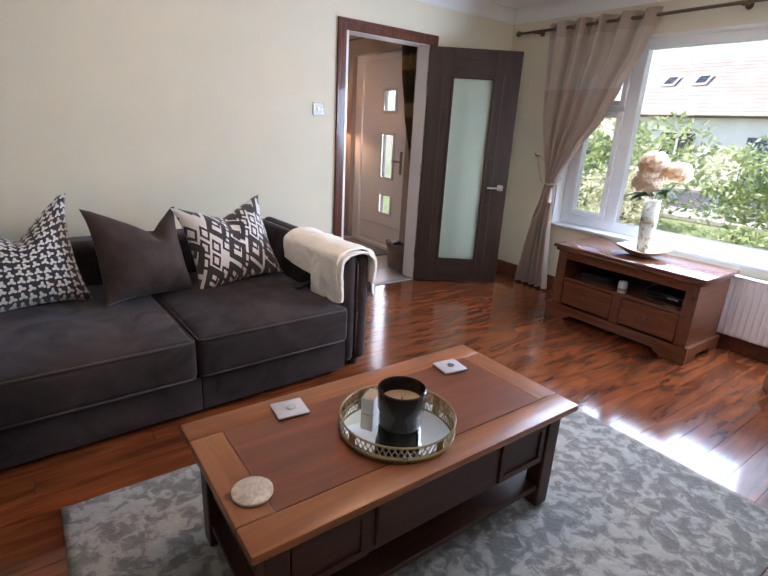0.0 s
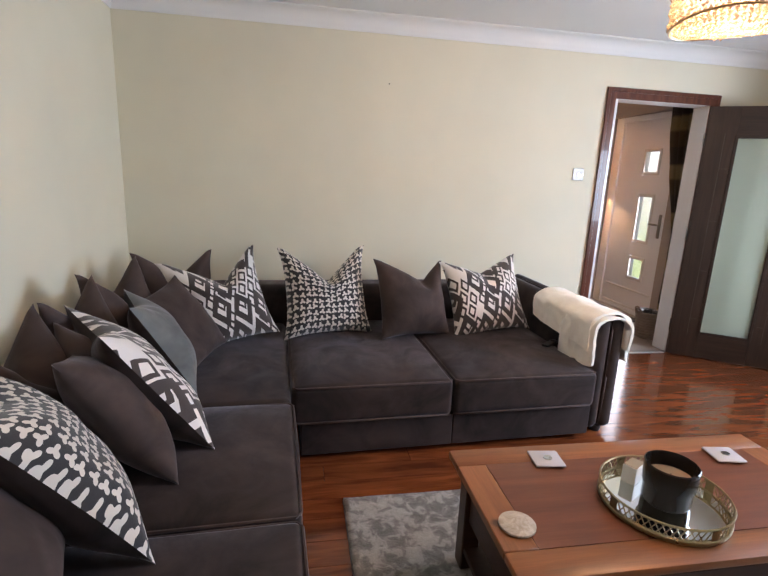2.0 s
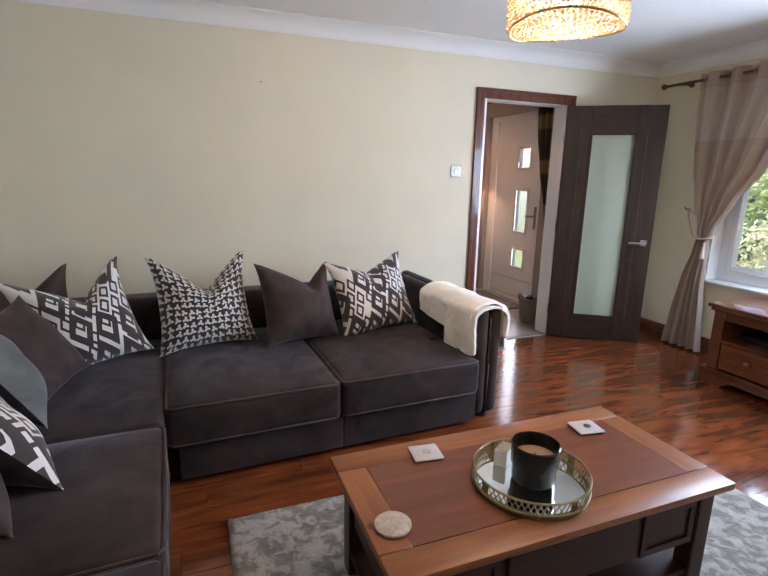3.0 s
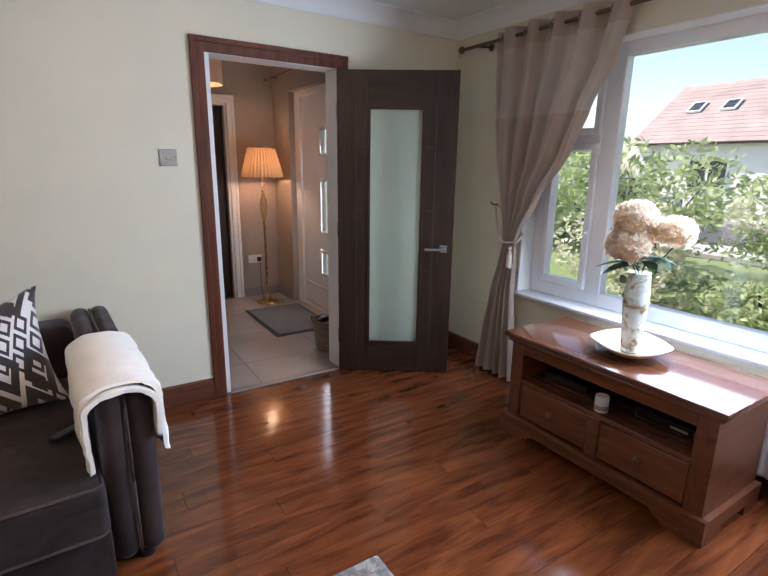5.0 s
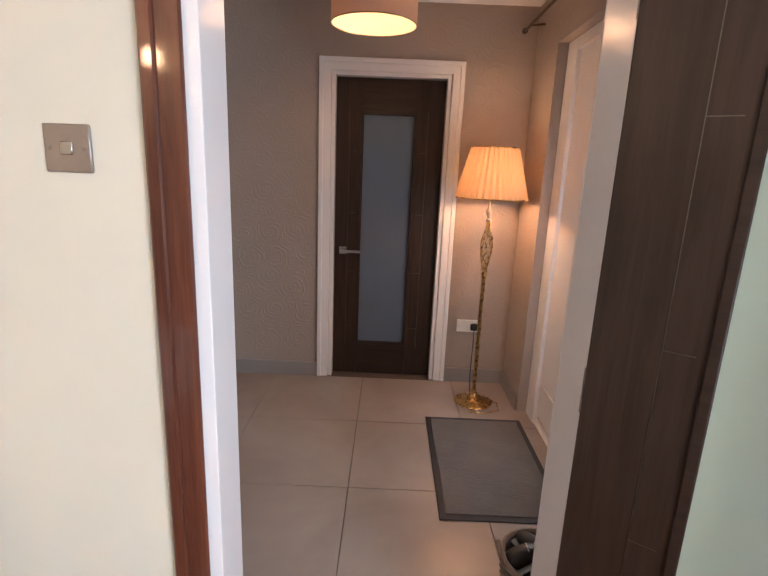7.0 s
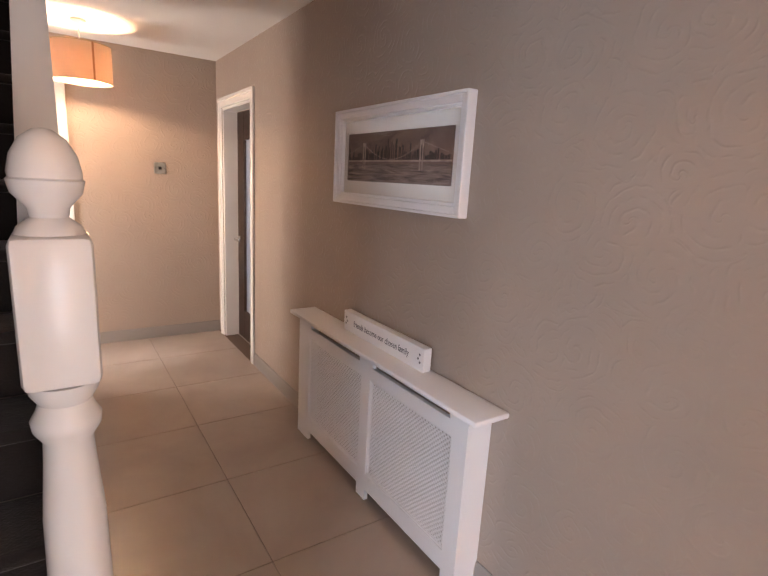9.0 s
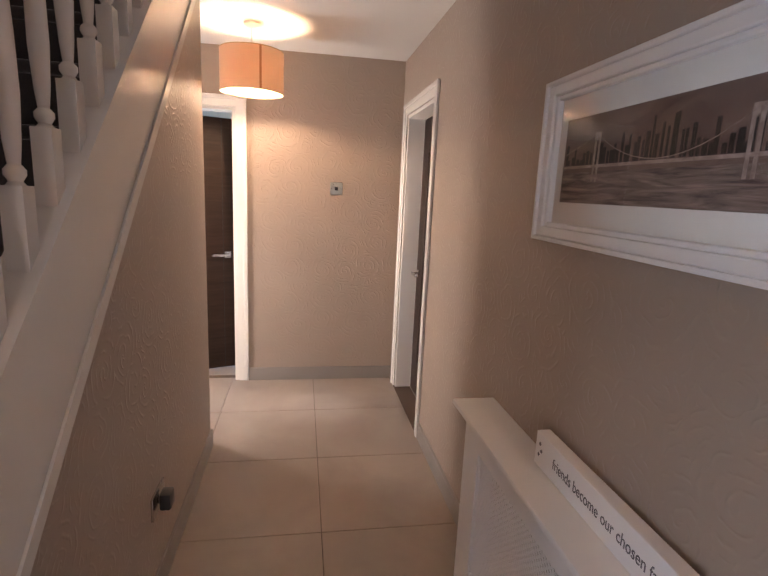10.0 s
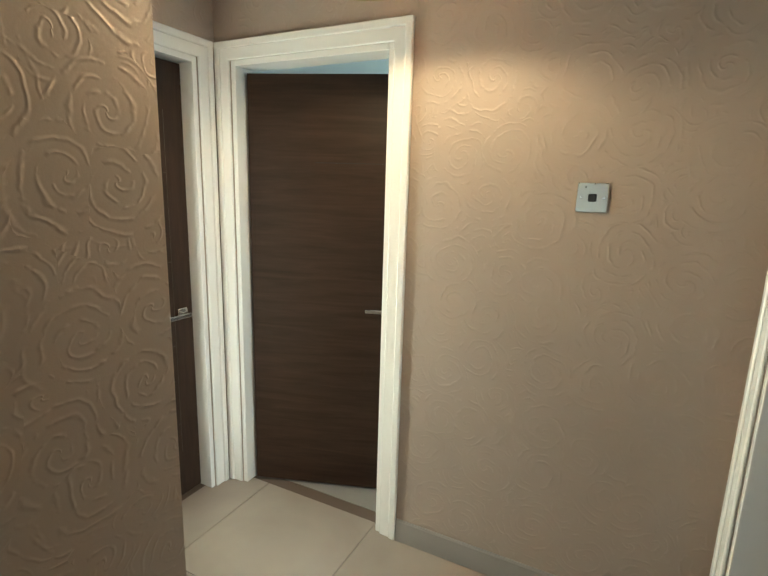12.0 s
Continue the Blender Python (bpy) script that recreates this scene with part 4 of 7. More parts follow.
def rounded(bm, x0, x1, y0, y1, z0, z1, r, crown=0.0, n=6, sag=0.0, m=None):
    """A rounded box with a crowned top, for upholstery."""
    cx, cy, cz = (x0 + x1) / 2, (y0 + y1) / 2, (z0 + z1) / 2
    hx, hy, hz = (x1 - x0) / 2, (y1 - y0) / 2, (z1 - z0) / 2

    def ticks(h):
        e = r / h
        edge = [-1, -1 + e * 0.35, -1 + e * 0.7, -1 + e]
        mid = [(-1 + e) + (2 - 2 * e) * i / n for i in range(1, n)]
        return edge + mid + [-v for v in edge[::-1]]
    tx, ty, tz = ticks(hx), ticks(hy), ticks(hz)
    made = {}

    def vert(a, b, c):
        key = (round(a, 5), round(b, 5), round(c, 5))
        if key not in made:
            p = Vector((a * hx, b * hy, c * hz))
            q = Vector((max(-hx + r, min(hx - r, p.x)), max(-hy + r, min(hy - r, p.y)), max(-hz + r, min(hz - r, p.z))))
            d = p - q
            p = q + (d.normalized() * r if d.length > 1e-7 else d)
            lift = crown * (1 - a ** 4) * (1 - b ** 4)
            if c > 0:
                p.z += lift
            p.z += 0.004 * noise.noise(Vector((p.x * 5 + cx * 9, p.y * 5 + cy * 7, p.z * 5))) * (1 if crown else 0)
            made[key] = bm.verts.new((cx + p.x, cy + p.y, cz + p.z))
        return made[key]
    for s in (-1, 1):
        for (u, v, f) in ((tx, ty, lambda a, b: (a, b, s)), (tx, tz, lambda a, b: (a, s, b)), (ty, tz, lambda a, b: (s, a, b))):
            for i in range(len(u) - 1):
                for j in range(len(v) - 1):
                    q = [vert(*f(u[i], v[j])), vert(*f(u[i + 1], v[j])), vert(*f(u[i + 1], v[j + 1])), vert(*f(u[i], v[j + 1]))]
                    bm.faces.new(q)
    if m is not None:
        bmesh.ops.transform(bm, matrix=m, verts=list(made.values()))
    return bm


def R(*a, **k):
    return rounded(bmesh.new(), *a, **k)


def pillow_bm(w, h, t, chop=0.0, lean=0.0, seed=0, n=30, sides=(-1, 1)):
    """A scatter cushion standing on its lower edge (local x wide, z high): drawn-out pointed corners, the top edge chopped into a deep V; lean moves the V sideways."""
    bm = bmesh.new()
    uvl = bm.loops.layers.uv.new("UVMap")
    for side in sides:
        grid = []
        for i in range(n + 1):
            row = []
            for j in range(n + 1):
                u, v = -1 + 2 * i / n, -1 + 2 * j / n
                uu, vv = math.sin(u * math.pi / 2) * 0.35 + u * 0.65, math.sin(v * math.pi / 2) * 0.35 + v * 0.65
                x = w / 2 * uu * (1 - 0.13 * (1 - abs(vv) ** 2.6))
                z = h / 2 * vv * (1 - 0.11 * (1 - abs(uu) ** 2.6))
                fat = max(0.0, (1 - abs(uu) ** 3.2) * (1 - abs(vv) ** 3.2)) ** 0.62
                y = side * t / 2 * fat
                span = 1 + lean if uu < lean else 1 - lean
                k = max(0.0, 1 - abs(uu - lean) / (0.86 * span))
                up = ((vv + 1) / 2) ** 2.6
                z -= chop * (0.75 * k + 0.25 * k * k) * up
                y *= 1 + 0.30 * (1 - up)
                # the chop folds the cloth: a pinched valley with a bulge under it
                y -= side * 0.5 * t * fat * up * max(0.0, k - 0.55) * (2.0 if chop > 0.05 else 0.0)
                y += side * 0.03 * fat * math.exp(-((vv - 0.25) / 0.22) ** 2) * k * min(1.0, chop * 8)
                q = Vector((x * 5 + seed * 3.1, z * 5, side * 2.0 + seed))
                y += 0.014 * noise.noise(q) * fat * 1.6
                # creases running out to the corners
                y += side * 0.005 * math.sin(9 * math.atan2(vv, uu) + seed) * fat * (uu * uu + vv * vv) * 0.8
                row.append((bm.verts.new((x, y, z + h / 2 - 0.02)), (uu * 0.5 + 0.5, vv * 0.5 + 0.5)))
            grid.append(row)
        for i in range(n):
            for j in range(n):
                q = [grid[i][j], grid[i + 1][j], grid[i + 1][j + 1], grid[i][j + 1]]
                f = bm.faces.new([a for a, _ in q])
                for lp, (_, uv) in zip(f.loops, q):
                    lp[uvl].uv = uv
    bmesh.ops.remove_doubles(bm, verts=bm.verts, dist=0.0012)
    return bm


def cushion(label, material, w, h, t, chop, m, seed=0, lean=0.0, edge=None):
    c = thing("scatter_cushion", label, "cushion", m, "scatter cushions on the corner sofa")
    if edge:
        part("cover", pillow_bm(w, h, t, chop, lean, seed, sides=(-1,)), material, c, smooth=80)
        part("back_cover", pillow_bm(w, h, t, chop, lean, seed, sides=(1,)), edge, c, "plain dark velvet back", smooth=80)
    else:
        part("cover", pillow_bm(w, h, t, chop, lean, seed), material, c, smooth=80)
    return c


# ---- living room ----
SOFA = pose(1.45, -1.265, 0, 0, 0, 2.5) @ pose(-1.49, 1.285, 0)
sofa = thing("corner_sofa", "mink velvet corner sofa on the laminate floor", "sofa", SOFA)
V = M["velvet"]
SL, CH = -1.175, -0.125          # back of the short side and its front edge
part("base", R(-0.085, 0.69, -1.285, -0.05, 0.028, 0.205, 0.007, n=4), V, sofa)
part("base", R(0.6905, 1.49, -1.285, -0.05, 0.028, 0.205, 0.007, n=4), V, sofa)
part("base", R(SL + 0.02, -0.15, -2.96, -0.05, 0.028, 0.205, 0.007, n=4), V, sofa)
part("backrest", R(SL, 1.495, -0.27, -0.03, 0.10, 0.645, 0.06), V, sofa)
part("backrest", R(SL, SL + 0.24, -2.96, -0.275, 0.10, 0.645, 0.06), V, sofa)


def seat(x0, x1, y0, y1, side):
    """A boxed seat cushion with piping along its open edges."""
    s = part("seat_cushion", R(x0, x1, y0, y1, 0.206, 0.398, 0.030, 0.030, n=8), V, sofa)
    bm = bmesh.new()
    for z in (0.392, 0.214):
        if side == "y":
            tube(bm, [(x0 + 0.010, y0 + 0.9, z), (x0 + 0.008, y0 + 0.02, z), (x0 + 0.03, y0 + 0.004, z), ((x0 + x1) / 2, y0 + 0.000, z + 0.002), (x1 - 0.03, y0 + 0.004, z), (x1 - 0.008, y0 + 0.02, z), (x1 - 0.010, y0 + 0.9, z)], 0.0052, 6)
        else:
            tube(bm, [(x1 - 0.8, y0 + 0.010, z), (x1 - 0.02, y0 + 0.008, z), (x1 - 0.004, y0 + 0.03, z), (x1 - 0.000, (y0 + y1) / 2, z + 0.002), (x1 - 0.004, y1 - 0.03, z), (x1 - 0.02, y1 - 0.008, z), (x1 - 0.8, y1 - 0.010, z)], 0.0052, 6)
    part("piping", bm, M["velvet_light"], s, "paler velvet piping")


seat(-0.130, 0.672, -1.315, -0.26, "y")
seat(0.677, 1.490, -1.315, -0.26, "y")
part("seat_cushion", R(SL + 0.21, -0.135, -1.438, -0.26, 0.206, 0.396, 0.035, 0.02), V, sofa)
seat(SL + 0.23, CH, -2.195, -1.443, "x")
seat(SL + 0.23, CH, -2.952, -2.200, "x")
for a, b in ((1.492, 1.576), (1.578, 1.662)):
    part("arm", R(a, b, -1.262, -0.04, 0.035, 0.682, 0.040), V, sofa)
part("arm", R(SL + 0.01, CH - 0.005, -3.065, -2.956, 0.035, 0.66, 0.046), V, sofa)
bm = bmesh.new()
tube(bm, [(1.577, -1.255, 0.06), (1.577, -1.262, 0.35), (1.577, -1.255, 0.62), (1.577, -1.22, 0.672), (1.577, -0.7, 0.676), (1.577, -0.1, 0.676)], 0.005, 6)
part("piping", bm, M["velvet_light"], sofa, "paler velvet piping")
for x, y in ((1.60, -1.20), (1.60, -0.12), (-0.16, -1.2), (-1.10, -0.12), (-1.10, -2.9), (-0.20, -2.9)):
    part("foot", L([(0.028, 0.0), (0.032, 0.036)], 14, pose(x, y, 0)), M["black"], sofa)

# scatter cushions against the long back: lean back, turn about y to tilt them
LA = "pale scatter cushion with bold dark angular print"
LS = "black and cream small-print scatter cushion with dented top"
LG = "plain taupe velvet scatter cushion with dented top"


def stand(x, y, z, lean, turn, tilt):
    return pose(x, y, z) @ pose(0, 0, 0, 0, 0, turn) @ pose(0, 0, 0, -lean, 0, 0) @ pose(0, 0, 0, 0, tilt, 0)


cushion(LA, M["angles"], 0.56, 0.51, 0.18, 0.08, stand(1.095, -0.66, 0.43, 24, 8, -5), 1, 0.0)
cushion(LG, M["velvet_light"], 0.50, 0.50, 0.18, 0.12, stand(0.580, -0.72, 0.43, 24, 19, 4), 2, 0.35)
cushion(LS, M["spots"], 0.55, 0.56, 0.20, 0.20, stand(0.05, -0.66, 0.43, 22, 10, -1), 3, 0.05)
cushion(LA, M["angles"], 0.56, 0.55, 0.18, 0.17, stand(-0.50, -0.79, 0.43, 26, 20, -9), 4, 0.15)
cushion(LG, M["velvet_light"], 0.46, 0.52, 0.15, 0.12, stand(-0.78, -0.72, 0.43, 13, 36, 2), 5, 0.1)
cushion(LG, M["velvet_light"], 0.44, 0.46, 0.15, 0.0, stand(-0.60, -1.04, 0.43, 34, 66, -10), 6, 0.0)
cushion(LG, M["velvet_light"], 0.48, 0.53, 0.15, 0.15, stand(-0.90, -1.12, 0.43, 12, 78, 0), 8, 0.0)
cushion("grey velvet scatter cushion with a sprinkling of sequins", M["sparkle"], 0.46, 0.47, 0.15, 0.04, stand(-0.655, -1.235, 0.43, 30, 112, 4), 7, 0.2, M["velvet"])
cushion(LG, M["velvet_light"], 0.46, 0.52, 0.15, 0.15, stand(-0.90, -1.52, 0.43, 12, 90, 0), 11, 0.0)
cushion(LA, M["angles"], 0.53, 0.57, 0.16, 0.05, stand(-0.575, -1.68, 0.43, 34, 124, 3), 9, 0.0, M["velvet"])
cushion(LG, M["velvet_light"], 0.52, 0.53, 0.16, 0.06, stand(-0.615, -1.855, 0.43, 33, 115, 3), 10, 0.2)
cushion(LG, M["velvet_light"], 0.46, 0.52, 0.15, 0.15, stand(-0.90, -1.98, 0.43, 12, 92, 0), 14, 0.0)
cushion(LS, M["spots"], 0.54, 0.56, 0.16, 0.05, stand(-0.645, -2.19, 0.43, 34, 125, 3), 12, 0.0, M["velvet"])
cushion(LG, M["velvet_light"], 0.52, 0.52, 0.17, 0.06, stand(-0.70, -2.46, 0.43, 32, 114, 4), 13, 0.0)


# cream throw folded over the sofa's arm
def drape(x_in, x_out, y0, y1, top, in_low, out_low, skew, seed=0, n=40, k=56):
    """A thick cloth over a rounded arm: down the inside to in_low, over the top, down the outside to out_low; skew slants the hems along y."""
    bm = bmesh.new()
    r = (x_out - x_in) / 2
    xm, zc = (x_in + x_out) / 2, top - r * 0.55
    rows_ = []
    for i in range(n + 1):
        f = i / n
        wob = noise.noise(Vector((f * 3, seed, 0)))
        il = in_low + 0.03 * wob + skew * (0.5 - f)
        ol = out_low + 0.04 * noise.noise(Vector((f * 3.4, seed + 4, 0))) - skew * (0.5 - f)
        la, lb, lc = zc - il, math.pi * r * 0.8, zc - ol
        row = []
        for j in range(k + 1):
            d = (la + lb + lc) * j / k
            if d < la:
                x, z, nx, nz = x_in, il + d, -1.0, 0.0
            elif d < la + lb:
                a = math.pi * (d - la) / lb
                x, z, nx, nz = xm - r * math.cos(a), zc + r * 0.55 * math.sin(a), -math.cos(a), math.sin(a)
            else:
                x, z, nx, nz = x_out, zc - (d - la - lb), 1.0, 0.0
            y = y0 + (y1 - y0) * f + 0.02 * noise.noise(Vector((d * 5, f * 4, seed)))
            loose = min(1.0, max(0.0, d - la - lb, la - d) * 5 + 0.25)
            fold = 0.020 * loose * (noise.noise(Vector((y * 6 + seed, d * 2.0, seed))) + 0.55 * math.sin(y * 26 + d * 5 + seed))
            fold += 0.006 * noise.noise(Vector((y * 22, d * 22, seed)))
            fold = max(fold, -0.004) + 0.006
            row.append(bm.verts.new((x + nx * fold, y, z + nz * fold)))
        rows_.append(row)
    for a, b in zip(rows_, rows_[1:]):
        for j in range(k):
            bm.faces.new((a[j], a[j + 1], b[j + 1], b[j]))
    bmesh.ops.recalc_face_normals(bm, faces=bm.faces)
    rim = [e for e in bm.edges if e.is_boundary]
    # rolled hem: the border curls back on itself
    for turn_ in range(3):
        got = bmesh.ops.extrude_edge_only(bm, edges=rim)["geom"]
        rim = [e for e in got if isinstance(e, bmesh.types.BMEdge) and e.is_boundary]
        for v in {v for e in rim for v in e.verts}:
            v.co.x += (xm - v.co.x) * 0.045 if abs(v.co.x - xm) > r * 0.6 else 0.0
            v.co.z += (0.004, 0.0, 0.006)[turn_] if v.co.z < zc else -0.004
    bmesh.ops.solidify(bm, geom=bm.faces, thickness=0.014)
    return bm


throw = thing("throw_blanket", "cream fleece throw folded over the sofa arm", "blanket", SOFA)
part("lower_layer", drape(1.458, 1.676, -1.285, -0.98, 0.690, 0.405, 0.52, 0.04, 2), M["throw"], throw, smooth=80)
part("upper_layer", drape(1.448, 1.692, -1.250, -0.66, 0.712, 0.515, 0.40, -0.05, 5), M["throw"], throw, smooth=80)
rem = thing("remote_control", "small black remote control on the sofa seat", "remote control", pose(1.36, -0.92, 0.428, 0, 0, 35))
part("body", B((-0.07, 0.07, -0.02, 0.02, 0, 0.016), bevel=0.006, seg=2), M["black"], rem)
part("button", L([(0.011, 0.0155), (0.011, 0.0185)], 14, pose(0.03, 0, 0)), M["chrome"], rem)

# coffee table
TBL = thing("coffee_table", "pine coffee table with red inlaid top and drawer", "table", pose(0.996, -2.302, 0))
hw, hd, TZ = 0.605, 0.294, 0.442
bw = 0.10
for s in (-1, 1):
    y0, y1 = sorted((s * hd, s * (hd - bw)))
    part("top_border", B((-hw, hw, y0, y1, TZ - 0.028, TZ), bevel=0.008, seg=2), M["pine"], TBL)
for s in (-1, 1):
    x0, x1 = sorted((s * (hw - 0.0005), s * (hw - bw)))
    part("top_border", B((x0, x1, -hd + bw, hd - bw, TZ - 0.0275, TZ - 0.0003), bevel=0.003), M["pine_cross"], TBL)
part("top_panel", B((-hw + bw, hw - bw, -hd + bw, hd - bw, TZ - 0.027, TZ - 0.0012)), M["cherry"], TBL, "red stained centre panel")
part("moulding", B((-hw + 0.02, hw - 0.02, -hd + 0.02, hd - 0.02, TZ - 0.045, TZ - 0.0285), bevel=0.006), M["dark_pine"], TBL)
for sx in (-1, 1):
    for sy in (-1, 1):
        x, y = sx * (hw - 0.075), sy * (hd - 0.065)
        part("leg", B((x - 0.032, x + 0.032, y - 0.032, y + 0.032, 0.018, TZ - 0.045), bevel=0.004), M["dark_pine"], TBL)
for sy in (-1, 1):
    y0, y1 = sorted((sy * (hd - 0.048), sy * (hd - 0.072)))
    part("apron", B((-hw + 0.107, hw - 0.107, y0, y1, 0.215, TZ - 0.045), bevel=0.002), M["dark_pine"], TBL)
    for cx in (0.0,):
        a, b = sorted((sy * (hd - 0.049), sy * (hd - 0.036)))
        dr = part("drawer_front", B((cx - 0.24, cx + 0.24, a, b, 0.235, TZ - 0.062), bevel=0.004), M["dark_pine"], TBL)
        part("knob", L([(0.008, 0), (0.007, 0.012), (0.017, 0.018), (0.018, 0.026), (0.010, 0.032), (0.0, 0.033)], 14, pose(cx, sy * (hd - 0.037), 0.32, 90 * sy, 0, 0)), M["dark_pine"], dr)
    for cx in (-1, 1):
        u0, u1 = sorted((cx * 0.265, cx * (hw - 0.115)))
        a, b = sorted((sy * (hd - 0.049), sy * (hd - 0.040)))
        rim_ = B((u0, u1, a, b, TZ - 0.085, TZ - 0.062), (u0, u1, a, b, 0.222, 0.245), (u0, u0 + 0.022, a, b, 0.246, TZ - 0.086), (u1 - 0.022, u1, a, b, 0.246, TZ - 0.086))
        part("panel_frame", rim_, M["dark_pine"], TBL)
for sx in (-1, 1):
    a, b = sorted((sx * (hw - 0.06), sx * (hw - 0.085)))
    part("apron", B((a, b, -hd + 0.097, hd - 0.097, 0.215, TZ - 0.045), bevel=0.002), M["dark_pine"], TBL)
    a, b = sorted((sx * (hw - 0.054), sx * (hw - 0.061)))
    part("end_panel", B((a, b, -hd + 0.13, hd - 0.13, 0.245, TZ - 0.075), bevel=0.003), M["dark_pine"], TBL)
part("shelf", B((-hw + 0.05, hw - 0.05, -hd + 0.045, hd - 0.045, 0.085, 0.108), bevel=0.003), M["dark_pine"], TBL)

# rug: pile sheet with an uneven top
bm = bmesh.new()
RX0, RX1, RY0, RY1 = 0.058, 2.27, -3.16, -1.652
nx_, ny_ = 90, 64
vs = [[bm.verts.new((RX0 + (RX1 - RX0) * i / nx_, RY0 + (RY1 - RY0) * j / ny_, 0.013 + 0.0035 * noise.noise(Vector((i * 0.55, j * 0.55, 1))) + 0.002 * noise.noise(Vector((i * 1.9, j * 1.9, 4))))) for j in range(ny_ + 1)] for i in range(nx_ + 1)]
for i in range(nx_):
    for j in range(ny_):
        bm.faces.new((vs[i][j], vs[i + 1][j], vs[i + 1][j + 1], vs[i][j + 1]))
rim = [vs[i][0] for i in range(nx_ + 1)] + [vs[nx_][j] for j in range(1, ny_ + 1)] + [vs[i][ny_] for i in range(nx_ - 1, -1, -1)] + [vs[0][j] for j in range(ny_ - 1, 0, -1)]
low = [bm.verts.new((v.co.x + (0.004 if v.co.x > 1.2 else -0.004), v.co.y, 0.0015)) for v in rim]
for i in range(len(rim)):
    j = (i + 1) % len(rim)
    bm.faces.new((rim[i], rim[j], low[j], low[i]))
rug = solid("rug", bm, M["rug"], "mottled grey and beige pile rug under the coffee table", "rug", smooth=80)

# things on the coffee table
TT = TZ
tray = thing("mirror_tray", "round gold mirrored tray with pierced gallery rim", "tray", pose(0.957, -2.368, TT))
part("base", L([(0.0, 0.004), (0.172, 0.004), (0.178, 0.0), (0.182, 0.004), (0.182, 0.012), (0.0, 0.012)], 64), M["gold"], tray)
part("mirror", L([(0.0, 0.0125), (0.170, 0.0125), (0.170, 0.0145), (0.0, 0.0145)], 64), M["mirror"], tray, "round mirror plate")
bm = bmesh.new()
for z in (0.014, 0.052):
    tube(bm, [(0.180 * math.cos(a), 0.180 * math.sin(a), z) for a in [2 * math.pi * i / 72 for i in range(72)]], 0.0035, 6, True)
for i in range(64):
    if (i // 2) % 8 in (0,):
        continue
    a = 2 * math.pi * i / 64
    for d in (0.13, -0.13):
        p = [(0.180 * math.cos(a + d * f), 0.180 * math.sin(a + d * f), 0.014 + 0.038 * f) for f in (0, 0.5, 1)]
        tube(bm, p, 0.0016, 5)
part("gallery_rim", bm, M["gold"], tray, "pierced lattice gallery")
for q in range(4):
    bm = bmesh.new()
    a0 = math.pi / 2 * q + 0.02
    pts = [a0 + 0.16 * i / 5 for i in range(6)]
    for i in range(5):
        v4 = [bm.verts.new((r * math.cos(a), r * math.sin(a), z)) for r, a, z in ((0.181, pts[i], 0.016), (0.181, pts[i + 1], 0.016), (0.181, pts[i + 1], 0.052), (0.181, pts[i], 0.052))]
        bm.faces.new(v4)
    bmesh.ops.solidify(bm, geom=bm.faces, thickness=0.002)
    part("rim_plate", bm, M["gold"], tray)

can = thing("candle_jar", "dark smoked glass candle jar on the mirror tray", "candle", pose(0.965, -2.372, TT + 0.0145))
part("jar", L([(0.0, 0.0), (0.062, 0.0), (0.068, 0.012), (0.069, 0.055), (0.074, 0.062), (0.076, 0.125), (0.072, 0.128), (0.069, 0.122), (0.066, 0.070), (0.064, 0.066), (0.0, 0.066)], 40), M["smoke"], can)
part("wax", L([(0.0, 0.0665), (0.066, 0.0665), (0.068, 0.082), (0.0, 0.080)], 32), M["wax"], can, "cream candle wax")
bm = bmesh.new()
tube(bm, [(0.0, 0.0, 0.080), (0.002, 0, 0.094)], 0.0016, 6)
part("wick", bm, M["black"], can)
bx = thing("tea_light_box", "small pale card box behind the candle", "box", pose(0.930, -2.262, TT + 0.0145, 0, 0, 30))
part("box", B((-0.032, 0.032, -0.022, 0.022, 0, 0.058), bevel=0.002), M["plastic"], bx)
part("lid_flap", B((-0.030, 0.030, -0.020, 0.020, 0.0585, 0.0600), bevel=0.0006), M["wax"], bx)


def square_coaster(x, y, turn):
    c = thing("coaster", "square white ceramic coaster with raised motif", "coaster", pose(x, y, TT, 0, 0, turn), "coasters on the coffee table")
    part("plate", B((-0.053, 0.053, -0.048, 0.048, 0.0025, 0.010), bevel=0.004, seg=2), M["ceramic"], c)
    part("motif", L([(0.0, 0.0102), (0.016, 0.0102), (0.015, 0.013), (0.0, 0.0132)], 8, pose(0.004, 0, 0)), M["chrome"], c)
    part("pad", B((-0.045, 0.045, -0.04, 0.04, 0.0, 0.0024)), M["black"], c)


square_coaster(0.713, -2.107, -6)
square_coaster(1.388, -2.150, -8)
rc = thing("coaster", "round pale marble coaster on the table edge", "coaster", pose(0.468, -2.407, TT), "coasters on the coffee table")
part("disc", L([(0.0, 0.0), (0.048, 0.0), (0.052, 0.003), (0.052, 0.009), (0.049, 0.011), (0.0, 0.011)], 40), M["marble"], rc)

